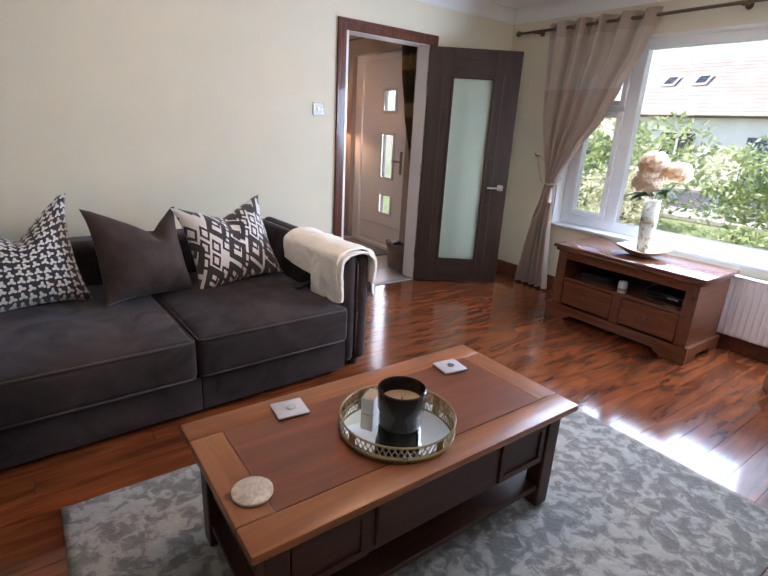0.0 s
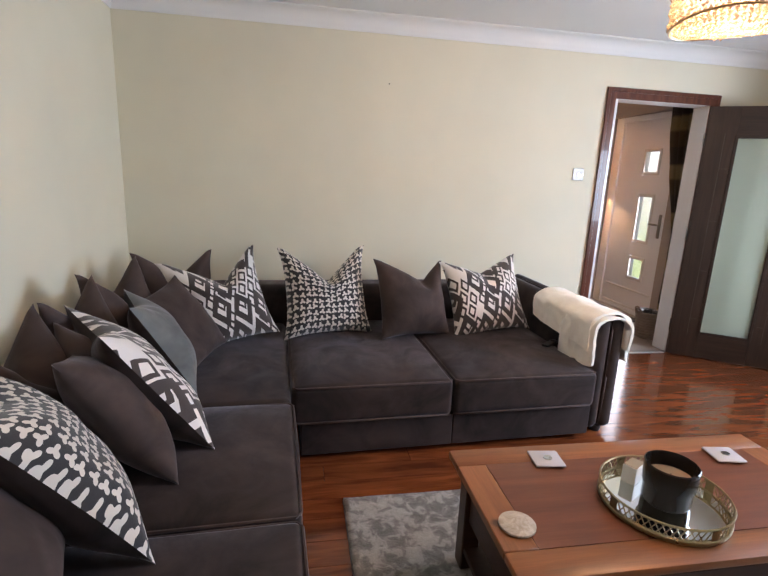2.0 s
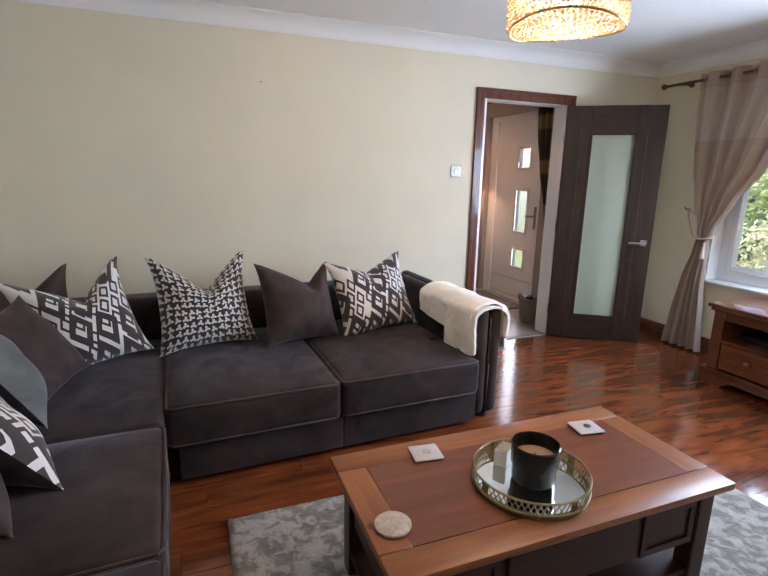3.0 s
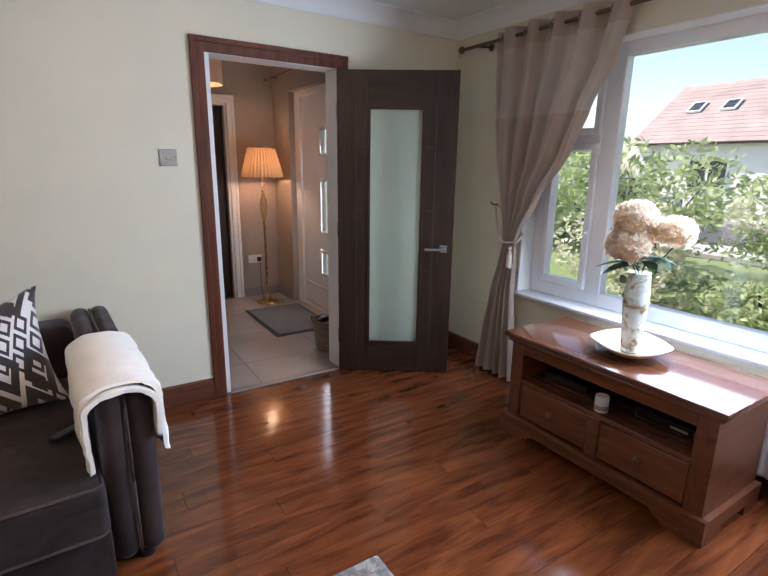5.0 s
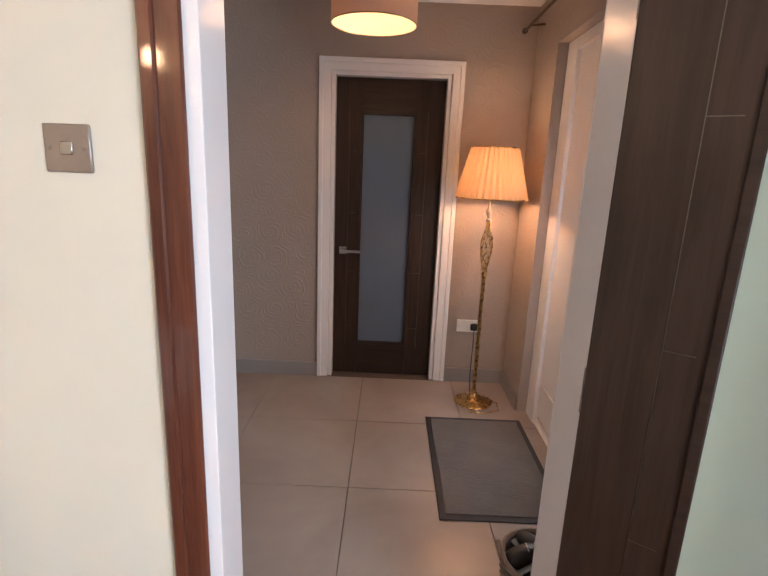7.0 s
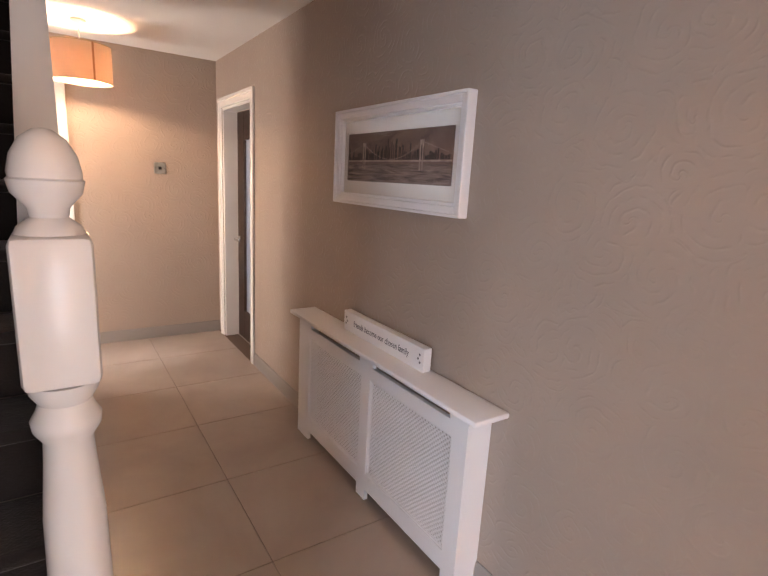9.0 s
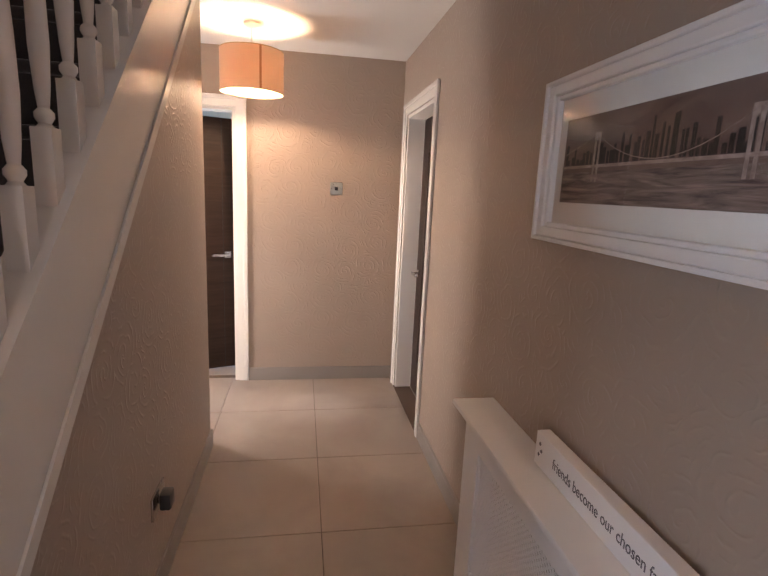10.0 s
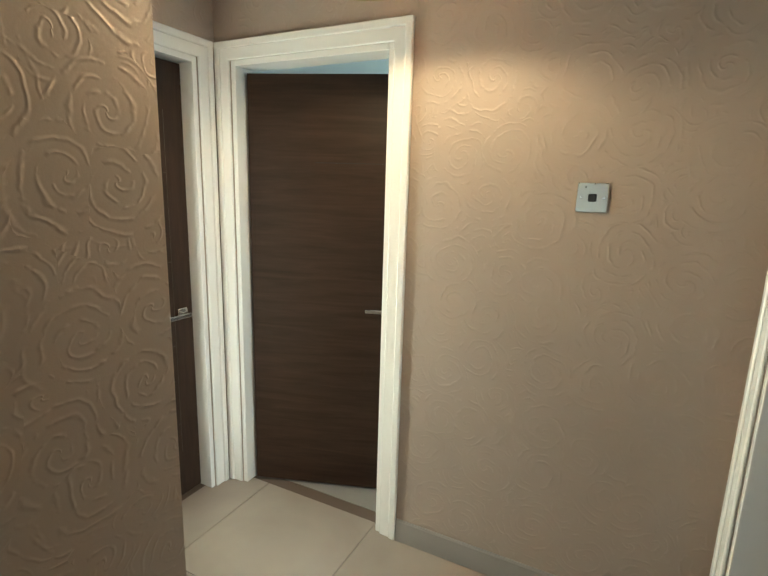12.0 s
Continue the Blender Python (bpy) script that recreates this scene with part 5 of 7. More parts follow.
# television unit by the window
tv = thing("tv_unit", "red-brown pine low unit with open shelf and drawers", "cabinet")
U = M["unit"]
ty0, ty1, tx0, tx1 = -2.245, -1.235, 3.375, 3.835
part("top", B((tx0 - 0.035, tx1 + 0.01, ty0 - 0.035, ty1 + 0.035, 0.548, 0.575), bevel=0.008, seg=2), M["unit_y"], tv)
part("cornice", B((tx0 - 0.020, tx1, ty0 - 0.020, ty1 + 0.020, 0.522, 0.547), bevel=0.010, seg=2), M["unit_y"], tv)
part("side_panel", B((tx0, tx1, ty0, ty0 + 0.075, 0.10, 0.521), bevel=0.002), U, tv)
part("side_panel", B((tx0, tx1, ty1 - 0.075, ty1, 0.10, 0.521), bevel=0.002), U, tv)
# black instead of pine: the open shelf's deep shade is put into this panel's colour
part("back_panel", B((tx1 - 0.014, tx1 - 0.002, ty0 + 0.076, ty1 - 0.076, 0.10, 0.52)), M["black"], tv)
part("rail", B((tx0, tx0 + 0.03, ty0 + 0.0755, ty1 - 0.0755, 0.468, 0.520), bevel=0.002), M["unit_y"], tv)
part("shelf", B((tx0 + 0.004, tx1 - 0.015, ty0 + 0.0755, ty1 - 0.0755, 0.306, 0.328), bevel=0.002), M["unit_y"], tv)
part("divider", B((tx0 + 0.004, tx0 + 0.05, -1.775, -1.715, 0.105, 0.305), bevel=0.002), U, tv)
for a, b in ((ty0 + 0.079, -1.779), (-1.711, ty1 - 0.079)):
    d = part("drawer_front", B((tx0 + 0.006, tx0 + 0.028, a, b, 0.118, 0.300), bevel=0.004), M["unit_y"], tv)
    part("knob", L([(0.008, 0), (0.007, 0.012), (0.017, 0.018), (0.018, 0.026), (0.010, 0.032), (0.0, 0.033)], 14, pose(tx0 + 0.006, (a + b) / 2, 0.215, 0, -90, 0)), U, d)
part("base_board", B((tx0 + 0.01, tx1 - 0.01, ty0 + 0.01, ty1 - 0.01, 0.095, 0.104)), M["unit_y"], tv)
bm = bmesh.new()
pts = [(ty0 - 0.025, 0.0), (ty0 + 0.13, 0.0), (ty0 + 0.145, 0.02), (ty0 + 0.165, 0.022), (ty0 + 0.19, 0.048), (ty1 - 0.19, 0.048), (ty1 - 0.165, 0.022), (ty1 - 0.145, 0.02), (ty1 - 0.13, 0.0), (ty1 + 0.025, 0.0), (ty1 + 0.025, 0.112), (ty0 - 0.025, 0.112)]
fa = [bm.verts.new((tx0 - 0.025, y, z)) for y, z in pts]
fb = [bm.verts.new((tx0 + 0.0, y, z)) for y, z in pts]
bm.faces.new(fa), bm.faces.new(fb[::-1])
for i in range(len(pts)):
    bm.faces.new((fa[i], fb[i], fb[(i + 1) % len(pts)], fa[(i + 1) % len(pts)]))
part("plinth", bm, M["unit_y"], tv, "shaped bracket plinth", smooth=20)
for ya, yb in ((ty0 - 0.025, ty0 - 0.001), (ty1 + 0.001, ty1 + 0.025)):
    bm = B((tx0 + 0.0005, tx0 + 0.13, ya, yb, 0, 0.112), (tx1 - 0.13, tx1, ya, yb, 0, 0.112), (tx0 + 0.13, tx1 - 0.13, ya, yb, 0.045, 0.112))
    part("plinth", bm, U, tv)
tin = thing("candle", "small pale candle on the unit's shelf front", "candle", pose(3.43, -1.745, 0.328))
part("wax", L([(0.0, 0), (0.030, 0), (0.031, 0.06), (0.029, 0.075), (0.0, 0.074)], 20), M["plastic"], tin)
part("band", L([(0.0315, 0.01), (0.0325, 0.012), (0.0325, 0.03), (0.0315, 0.032), (0.0315, 0.01)], 20), M["wax"], tin)
dv = thing("disc_player", "flat black media box on the unit's shelf", "media player", pose(3.64, -2.0, 0.328))
part("case", B((-0.13, 0.13, -0.12, 0.14, 0.006, 0.05), bevel=0.003), M["black"], dv)
part("front_panel", B((-0.134, -0.1305, -0.11, 0.13, 0.012, 0.044), bevel=0.001), M["black_glass"], dv)
part("display", B((-0.1355, -0.1345, -0.09, -0.02, 0.022, 0.034)), M["steel"], dv)
dv2 = thing("set_top_box", "small black box on the unit's shelf", "media player", pose(3.62, -1.48, 0.328))
part("case", B((-0.11, 0.11, -0.13, 0.13, 0.004, 0.038), bevel=0.004), M["black_glass"], dv2)
part("vent", B((-0.09, 0.09, -0.1, 0.1, 0.0385, 0.0400)), M["black"], dv2)

# bowl, vase and flowers
BX, BY, BZ = 3.595, -1.745, 0.575
bowl = thing("wooden_bowl", "wide shallow pale wooden bowl on the unit", "bowl", pose(BX, BY, BZ))
prof = [(0.0, 0.0), (0.06, 0.0), (0.065, 0.004), (0.11, 0.020), (0.155, 0.043), (0.178, 0.060), (0.174, 0.064), (0.148, 0.050), (0.10, 0.026), (0.05, 0.014), (0.0, 0.013)]
bm = L(prof, 48)
for v in bm.verts:
    r = math.hypot(v.co.x, v.co.y)
    v.co.z += 0.008 * (r / 0.178) ** 2 * math.sin(3 * math.atan2(v.co.y, v.co.x))
part("bowl_body", bm, M["pale_wood"], bowl)
vase = thing("glass_vase", "tall mottled glass vase standing in the bowl", "vase", pose(BX, BY, BZ + 0.016))
prof = [(0.0, 0.0), (0.036, 0.0), (0.040, 0.006), (0.048, 0.13), (0.055, 0.23), (0.053, 0.30), (0.045, 0.355), (0.049, 0.375), (0.046, 0.375), (0.041, 0.355), (0.049, 0.30), (0.051, 0.23), (0.044, 0.13), (0.036, 0.012), (0.0, 0.012)]
part("vase_body", L(prof, 40), M["vase"], vase)
part("band", L([(0.0545, 0.215), (0.0565, 0.222), (0.0565, 0.226), (0.0545, 0.233), (0.0545, 0.215)], 40), M["gold"], vase)

flowers = thing("hydrangea_bouquet", "cream artificial hydrangeas with green leaves in the vase", "flowers", pose(BX, BY, BZ + 0.375))
rngf = random.Random(11)


def bloom(cx, cy, cz, r, count):
    """A mop-head of many small four-petalled florets."""
    bm = bmesh.new()
    for i in range(count):
        z = 1 - 2 * (i + 0.5) / count
        a = i * 2.39996
        if z < -0.75:
            continue
        d = Vector((math.sqrt(1 - z * z) * math.cos(a), math.sqrt(1 - z * z) * math.sin(a), z))
        rr = r * (0.86 + 0.16 * rngf.random())
        p = Vector((cx, cy, cz)) + Vector((d.x * rr, d.y * rr, d.z * rr * 0.86))
        q = d.to_track_quat("Z", "Y").to_matrix().to_4x4()
        tw = Matrix.Rotation(rngf.random() * 6.28, 4, "Z")
        tl = Matrix.Rotation(rngf.uniform(-0.4, 0.4), 4, "X")
        for k in range(4):
            m4 = Matrix.Translation(p) @ q @ tl @ tw @ Matrix.Rotation(k * math.pi / 2, 4, "Z")
            s = r * 0.26 * rngf.uniform(0.8, 1.2)
            pts4 = [(0, 0, -0.002), (s * 0.45, -s * 0.45, 0.004), (s * 1.0, -s * 0.2, 0.006), (s * 1.05, s * 0.25, 0.001), (s * 0.45, s * 0.45, 0.004)]
            f = [bm.verts.new(m4 @ Vector(c)) for c in pts4]
            bm.faces.new(f)
    return bm


for cx, cy, cz, r, nme in ((-0.045, 0.045, 0.140, 0.092, 230), (-0.030, 0.035, 0.255, 0.088, 210), (0.05, -0.105, 0.205, 0.076, 180), (0.085, 0.01, 0.195, 0.070, 140)):
    part("flower_head", bloom(cx, cy, cz, r, nme), M["petal"], flowers, smooth=None)
for i, (cx, cy, cz) in enumerate(((-0.045, 0.045, 0.10), (-0.03, 0.035, 0.22), (0.055, -0.12, 0.17), (0.085, 0.01, 0.15))):
    part("stem", TB([(0.004 * i, 0.004 * i, -0.33), (0.0, 0.0, -0.02), (cx * 0.5, cy * 0.5, cz * 0.4), (cx, cy, cz)], 0.0035, 6), M["stem"], flowers)


def leaf_bm(length, width, m):
    bm = bmesh.new()
    prev = None
    for i in range(9):
        f = i / 8
        w = width * math.sin(math.pi * min(1, f * 0.96 + 0.03)) ** 0.8 * (1 - 0.25 * f)
        bend = -0.35 * length * f * f
        row = [bm.verts.new((length * f, s * w / 2, bend + abs(s) * 0.18 * w)) for s in (-1, 0, 1)]
        if prev:
            for k in range(2):
                bm.faces.new((prev[k], prev[k + 1], row[k + 1], row[k]))
        prev = row
    bmesh.ops.solidify(bm, geom=bm.faces, thickness=0.0012)
    bmesh.ops.transform(bm, matrix=m, verts=bm.verts)
    return bm


for a, z, ln in ((105, 0.05, 0.19), (150, 0.04, 0.17), (60, 0.06, 0.14), (-60, 0.08, 0.15), (-105, 0.08, 0.17), (230, 0.07, 0.15)):
    part("leaf", leaf_bm(ln, ln * 0.55, pose(0, 0, z, 0, -8, a)), M["leaf"], flowers)
bm = TB([(0, 0, 0.02), (-0.02, 0.09, 0.10), (-0.03, 0.14, 0.19)], 0.002, 5)
for k in range(7):
    f = k / 6
    p = Vector((-0.012 - 0.018 * f, 0.05 + 0.09 * f, 0.06 + 0.13 * f))
    b2 = leaf_bm(0.032, 0.026, Matrix.Translation(p) @ pose(0, 0, 0, 0, -30, 90 + (60 if k % 2 else -60)))
    me2 = bpy.data.meshes.new("tmp")
    b2.to_mesh(me2), b2.free()
    bm.from_mesh(me2)
    bpy.data.meshes.remove(me2)
part("sprig", bm, M["leaf_dark"], flowers, "small round-leaved sprig")

# radiator below the window
rad = thing("radiator", "white ribbed panel radiator below the window", "radiator")
bm = bmesh.new()
ry0, ry1 = -2.62, -1.30
n_r = 34
prev = None
for i in range(n_r * 4 + 1):
    f = i / (n_r * 4)
    y = ry0 + (ry1 - ry0) * f
    x = 3.872 + (0.009 if (i % 4) in (1, 2) else 0.0)
    row = [bm.verts.new((x + dx, y, z)) for dx, z in ((0.012, 0.11), (0.0, 0.125), (0.0, 0.505), (0.012, 0.52))]
    if prev:
        for k in range(3):
            bm.faces.new((prev[k], prev[k + 1], row[k + 1], row[k]))
    prev = row
part("front_panel", bm, M["white_satin"], rad, smooth=25)
part("body", B((3.884, 3.935, ry0, ry1, 0.115, 0.515), bevel=0.004), M["white_satin"], rad)
part("top_grille", B((3.872, 3.936, ry0 + 0.002, ry1 - 0.002, 0.516, 0.526), bevel=0.002), M["white_satin"], rad)
bm = TB([(3.90, ry0 - 0.03, -0.005), (3.90, ry0 - 0.03, 0.12), (3.90, ry0 + 0.02, 0.13)], 0.0075, 8)
part("pipe", bm, M["plastic"], rad)
part("valve", L([(0.014, 0.0), (0.017, 0.004), (0.017, 0.05), (0.012, 0.06), (0.0, 0.06)], 14, pose(3.90, ry0 - 0.03, 0.09)), M["plastic"], rad)
for y in (ry0 + 0.15, ry1 - 0.15):
    part("bracket", B((3.934, 3.949, y - 0.02, y + 0.02, 0.15, 0.48)), M["white_satin"], rad)

# curtain on its pole
pole = thing("curtain_pole", "slim bronze curtain pole with ball ends", "curtain pole")
part("pole", TB([(3.845, -0.19, 2.185), (3.845, -3.75, 2.185)], 0.011, 12), M["bronze"], pole)
for y in (-0.17, -3.77):
    part("finial", L([(0.011, -0.02), (0.014, -0.012), (0.022, 0.0), (0.024, 0.010), (0.018, 0.024), (0.0, 0.030)], 16, pose(3.845, y, 2.185, -90 if y > -1 else 90, 0, 0)), M["bronze"], pole)
for y in (-0.34, -1.90, -3.6):
    bm = TB([(XW - 0.001, y, 2.185), (3.86, y, 2.178), (3.845, y, 2.172)], 0.007, 8)
    lathe(bm, [(0.024, 0), (0.024, 0.006)], 16, pose(XW - 0.001, y, 2.185, 0, -90, 0))
    part("bracket", bm, M["bronze"], pole)


def curtain_sheet(rows_spec, folds, depth, x_mid, phase=0.0, n=120, split=None):
    """A pleated cloth; rows_spec gives z, y at the outer edge, y at the inner edge and pleat depth factor."""
    bm = bmesh.new()
    prev = None
    for z, ya, yb, k, xo in rows_spec:
        row = []
        for i in range(n + 1):
            f = i / n
            y = ya + (yb - ya) * f
            w = math.sin(2 * math.pi * folds * f + phase) + 0.25 * math.sin(2 * math.pi * folds * 2.3 * f + 1.3 + z)
            row.append(bm.verts.new((x_mid + xo * f + depth * k * w, y, z)))
        if prev:
            for i in range(n):
                bm.faces.new((prev[i], prev[i + 1], row[i + 1], row[i]))
        prev = row
    bmesh.ops.solidify(bm, geom=bm.faces, thickness=0.003)
    return bm


def smooth_rows(keys, step=0.04):
    out = []
    z = keys[0][0]
    zs = []
    while z > keys[-1][0]:
        zs.append(z)
        z -= step
    zs.append(keys[-1][0])
    for z in zs:
        for a, b in zip(keys, keys[1:]):
            if a[0] >= z >= b[0]:
                f = (a[0] - z) / (a[0] - b[0])
                f = f * f * (3 - 2 * f) * 0.5 + f * 0.5
                out.append((z, *[p + (q - p) * f for p, q in zip(a[1:], b[1:])]))
                break
    return out


cur = thing("curtain", "taupe eyelet curtain with paler top band, tied back", "curtain")
full = smooth_rows([(2.235, -0.48, -1.40, 1.0, 0), (1.98, -0.49, -1.33, 1.0, 0), (1.72, -0.51, -1.205, 1.0, 0), (1.52, -0.53, -1.12, 0.85, 0), (1.23, -0.59, -0.925, 0.6, 0), (1.03, -0.65, -0.80, 0.42, 0), (0.96, -0.662, -0.775, 0.36, 0),
                    (0.84, -0.64, -0.785, 0.45, 0), (0.6, -0.57, -0.79, 0.6, 0), (0.3, -0.51, -0.82, 0.75, 0), (0.02, -0.47, -0.85, 0.9, 0)])
part("heading", curtain_sheet([r for r in full if r[0] > 2.10], 5, 0.040, 3.845, 0.4), M["curtain"], cur, smooth=70)
part("top_band", curtain_sheet([r for r in full if 1.70 < r[0] < 2.13], 5, 0.040, 3.846, 0.4), M["curtain_top"], cur, "paler satin band", smooth=70)
part("main_drop", curtain_sheet([r for r in full if r[0] < 1.74], 5, 0.040, 3.846, 0.4), M["curtain"], cur, smooth=70)
for k in range(5):
    f = (k + 0.5) / 5
    y = -0.48 - 0.92 * (f - 0.02)
    bm = TB([(3.845 + 0.024 * math.cos(a), y + 0.012 * math.sin(a) * 0, 2.185 + 0.024 * math.sin(a)) for a in [2 * math.pi * i / 20 for i in range(20)]], 0.005, 6, True)
    part("eyelet", bm, M["chrome"], cur)
tie = thing("curtain_tieback", "taupe rope tieback with tassel on a wall hook", "tieback")
bm = TB([(3.93, -0.49, 1.165), (3.90, -0.53, 1.09), (3.83, -0.635, 0.965), (3.80, -0.72, 0.945), (3.82, -0.80, 0.955), (3.88, -0.80, 1.0), (3.93, -0.66, 1.08), (3.938, -0.50, 1.16)], 0.007, 7)
part("rope", bm, M["curtain"], tie)
part("hook", TB([(XW - 0.001, -0.49, 1.17), (3.90, -0.49, 1.17), (3.885, -0.49, 1.19)], 0.005, 7), M["bronze"], tie)
bm = L([(0.004, 0.0), (0.012, -0.012), (0.012, -0.022), (0.008, -0.028), (0.016, -0.06), (0.020, -0.135), (0.0, -0.14)], 14, pose(3.795, -0.775, 0.93))
part("tassel", bm, M["curtain"], tie)

# corner cabinet beyond the window, seen at its edge
cab = thing("corner_cabinet", "red-brown pine cabinet set across the corner", "cabinet", pose(3.50, -2.665, 0, 0, 0, 180 + 28.5))
part("plinth", B((-0.01, 1.12, -0.012, 0.40, 0.0, 0.11), bevel=0.01, seg=2), U, cab)
part("body", B((0.01, 1.10, 0.012, 0.39, 0.11, 0.80), bevel=0.003), M["unit_up"], cab)
part("top", B((-0.02, 1.13, -0.02, 0.40, 0.80, 0.83), bevel=0.008, seg=2), U, cab)
for a, b in ((0.05, 0.54), (0.57, 1.06)):
    d = part("door", B((a, b, -0.002, 0.0115, 0.15, 0.76), bevel=0.004), M["unit_up"], cab)
    part("knob", L([(0.008, 0), (0.007, 0.012), (0.017, 0.02), (0.0, 0.032)], 12, pose(b - 0.05 if a < 0.3 else a + 0.05, -0.002, 0.5, 90, 0, 0)), U, d)


# switches and sockets
def wall_plate(name, label, m, size, material, rocker, w2=None):
    t = thing(name, label, "switch" if "switch" in name else "socket", m)
    s2 = (w2 or size) / 2
    part("plate", B((-s2, s2, -0.008, 0, -size / 2, size / 2), bevel=0.0025), material, t)
    part("rocker", B((-0.012, 0.012, -0.013, -0.0082, -0.012, 0.012), bevel=0.002), rocker, t)
    for x in (-s2 + 0.012, s2 - 0.012):
        part("screw", L([(0.0035, 0), (0.003, 0.0012), (0.0, 0.0012)], 10, pose(x, -0.0082, 0, 90, 0, 0)), M["chrome"], t)
    return t


wall_plate("light_switch", "square brushed steel toggle switch on the cream wall", pose(1.945, -0.0005, 1.443), 0.088, M["steel"], M["chrome"])
wall_plate("light_switch", "chrome light switch with black rocker on rose wallpaper", pose(XE + 0.0005, 1.785, 1.475, 0, 0, 90), 0.092, M["satin_steel"], M["black"])
sk = wall_plate("wall_socket", "white double socket with plug near the floor lamp", pose(3.115, YH - 0.0005, 0.41), 0.086, M["plastic"], M["plastic"], 0.146)
part("plug", B((0.018, 0.064, -0.04, -0.0135, -0.024, 0.024), bevel=0.006), M["black"], sk, "black plug")
so = wall_plate("wall_socket", "chrome socket with black plug under the stairs", pose(-0.42, 1.0405, 0.36, 0, 0, 180), 0.086, M["chrome"], M["black"], 0.146)
part("plug", B((-0.03, 0.03, -0.055, -0.0135, -0.032, 0.032), bevel=0.010, seg=2), M["black"], so, "chunky black plug")
nl = solid("picture_nail", L([(0.0025, 0.0), (0.0025, 0.012), (0.0045, 0.0125), (0.0045, 0.014)], 8, pose(0.468, -0.0005, 1.98, 90, 0, 0)), M["black"], "small bare nail in the cream wall", "nail")

# beaded ceiling light
PX, PY, PZ0, PZ1, PR = 1.17, -2.08, 1.875, 2.075, 0.18
pl = thing("pendant_light", "amber glass bead drum ceiling light, lit", "ceiling light")
for z in (PZ0, PZ1):
    bm = bmesh.new()
    tube(bm, [(PX + PR * math.cos(a), PY + PR * math.sin(a), z + 0.010 * math.sin(2 * a)) for a in [2 * math.pi * i / 48 for i in range(48)]], 0.004, 6, True)
    part("ring", bm, M["gold"], pl)
bm = bmesh.new()
for k in range(3):
    a = 2 * math.pi * k / 3
    tube(bm, [(PX, PY, PZ1 + 0.02), (PX + PR * math.cos(a), PY + PR * math.sin(a), PZ1)], 0.003, 5)
tube(bm, [(PX, PY, PZ1 + 0.02), (PX, PY, CEIL - 0.02)], 0.004, 6)
part("frame", bm, M["gold"], pl)
part("ceiling_rose", L([(0.055, CEIL - 0.001), (0.055, CEIL - 0.012), (0.02, CEIL - 0.03), (0.0, CEIL - 0.03)], 24, pose(PX, PY, 0)), M["gold"], pl)
bm = bmesh.new()
rngb = random.Random(3)
verts_, faces_ = [], []


def bead(c, r):
    b0 = len(verts_)
    verts_.extend([(c[0] + r, c[1], c[2]), (c[0] - r, c[1], c[2]), (c[0], c[1] + r, c[2]), (c[0], c[1] - r, c[2]), (c[0], c[1], c[2] + r), (c[0], c[1], c[2] - r)])
    for a, b, d in ((0, 2, 4), (2, 1, 4), (1, 3, 4), (3, 0, 4), (2, 0, 5), (1, 2, 5), (3, 1, 5), (0, 3, 5)):
        faces_.append((b0 + a, b0 + b, b0 + d))


for i in range(74):
    for j in range(15):
        a = 2 * math.pi * (i + 0.5 * (j % 2)) / 74
        rr = PR + rngb.uniform(-0.006, 0.006)
        z = PZ0 + (PZ1 - PZ0) * (j + 0.5) / 15 + 0.010 * math.sin(2 * a)
        bead((PX + rr * math.cos(a), PY + rr * math.sin(a), z), rngb.uniform(0.006, 0.0092))
for ring in range(1, 12):
    r0 = PR * ring / 12
    cnt = int(2 * math.pi * r0 / 0.0175)
    for i in range(cnt):
        a = 2 * math.pi * i / cnt
        bead((PX + r0 * math.cos(a), PY + r0 * math.sin(a), PZ0 + 0.008 * math.sin(2 * a) * r0 / PR + rngb.uniform(-0.004, 0.004)), rngb.uniform(0.006, 0.009))
me = bpy.data.meshes.new("bead_strand")
me.from_pydata(verts_, [], faces_)
me.materials.append(M["bead"])
bd = new("bead_strand", me)
bd.parent = pl
tagged(bd, "sparkling amber glass beads", "", "", "stuff")
for k in range(3):
    a = 2 * math.pi * k / 3 + 0.5
    part("bulb", L([(0.0, -0.03), (0.014, -0.022), (0.016, 0.0), (0.008, 0.025), (0.008, 0.04), (0.0, 0.04)], 12, pose(PX + 0.09 * math.cos(a), PY + 0.09 * math.sin(a), 1.99)), M["bulb"], pl)

# ---- hall: stairs ----
st = thing("staircase", "staircase with dark carpet and white painted balustrade", "staircase")
for i in range(1, 13):
    x = 1.55 - RUN * i
    bm = bmesh.new()
    rounded(bm, x - RUN - 0.012, x + 0.022, 0.152, 0.978, RISE * i - 0.038, RISE * i, 0.016, n=3)
    box(bm, x - 0.03, x - 0.002, 0.153, 0.977, RISE * (i - 1) + 0.0005, RISE * i - 0.02)
    part("step", bm, M["carpet"], st)
part("outer_string", slope_prism(1.20, 1.615, -1.44, 1.255, 0.986, 1.046), M["white"], st, "white gloss string board")
bm = slope_prism(1.60, 1.66, -1.44, 1.25, 0.975, 1.058)
part("base_rail", bm, M["white"], st, "white gloss base rail")
bm = slope_prism(1.20, 1.255, -1.40, 1.245, 1.047, 1.054)
part("string_bead", bm, M["white"], st)
part("inner_string", slope_prism(1.40, 1.72, -1.44, 1.30, 0.151, 0.168), M["white"], st)
bm = slope_prism(2.695, 2.752, -1.2, 1.26, 0.985, 1.047)
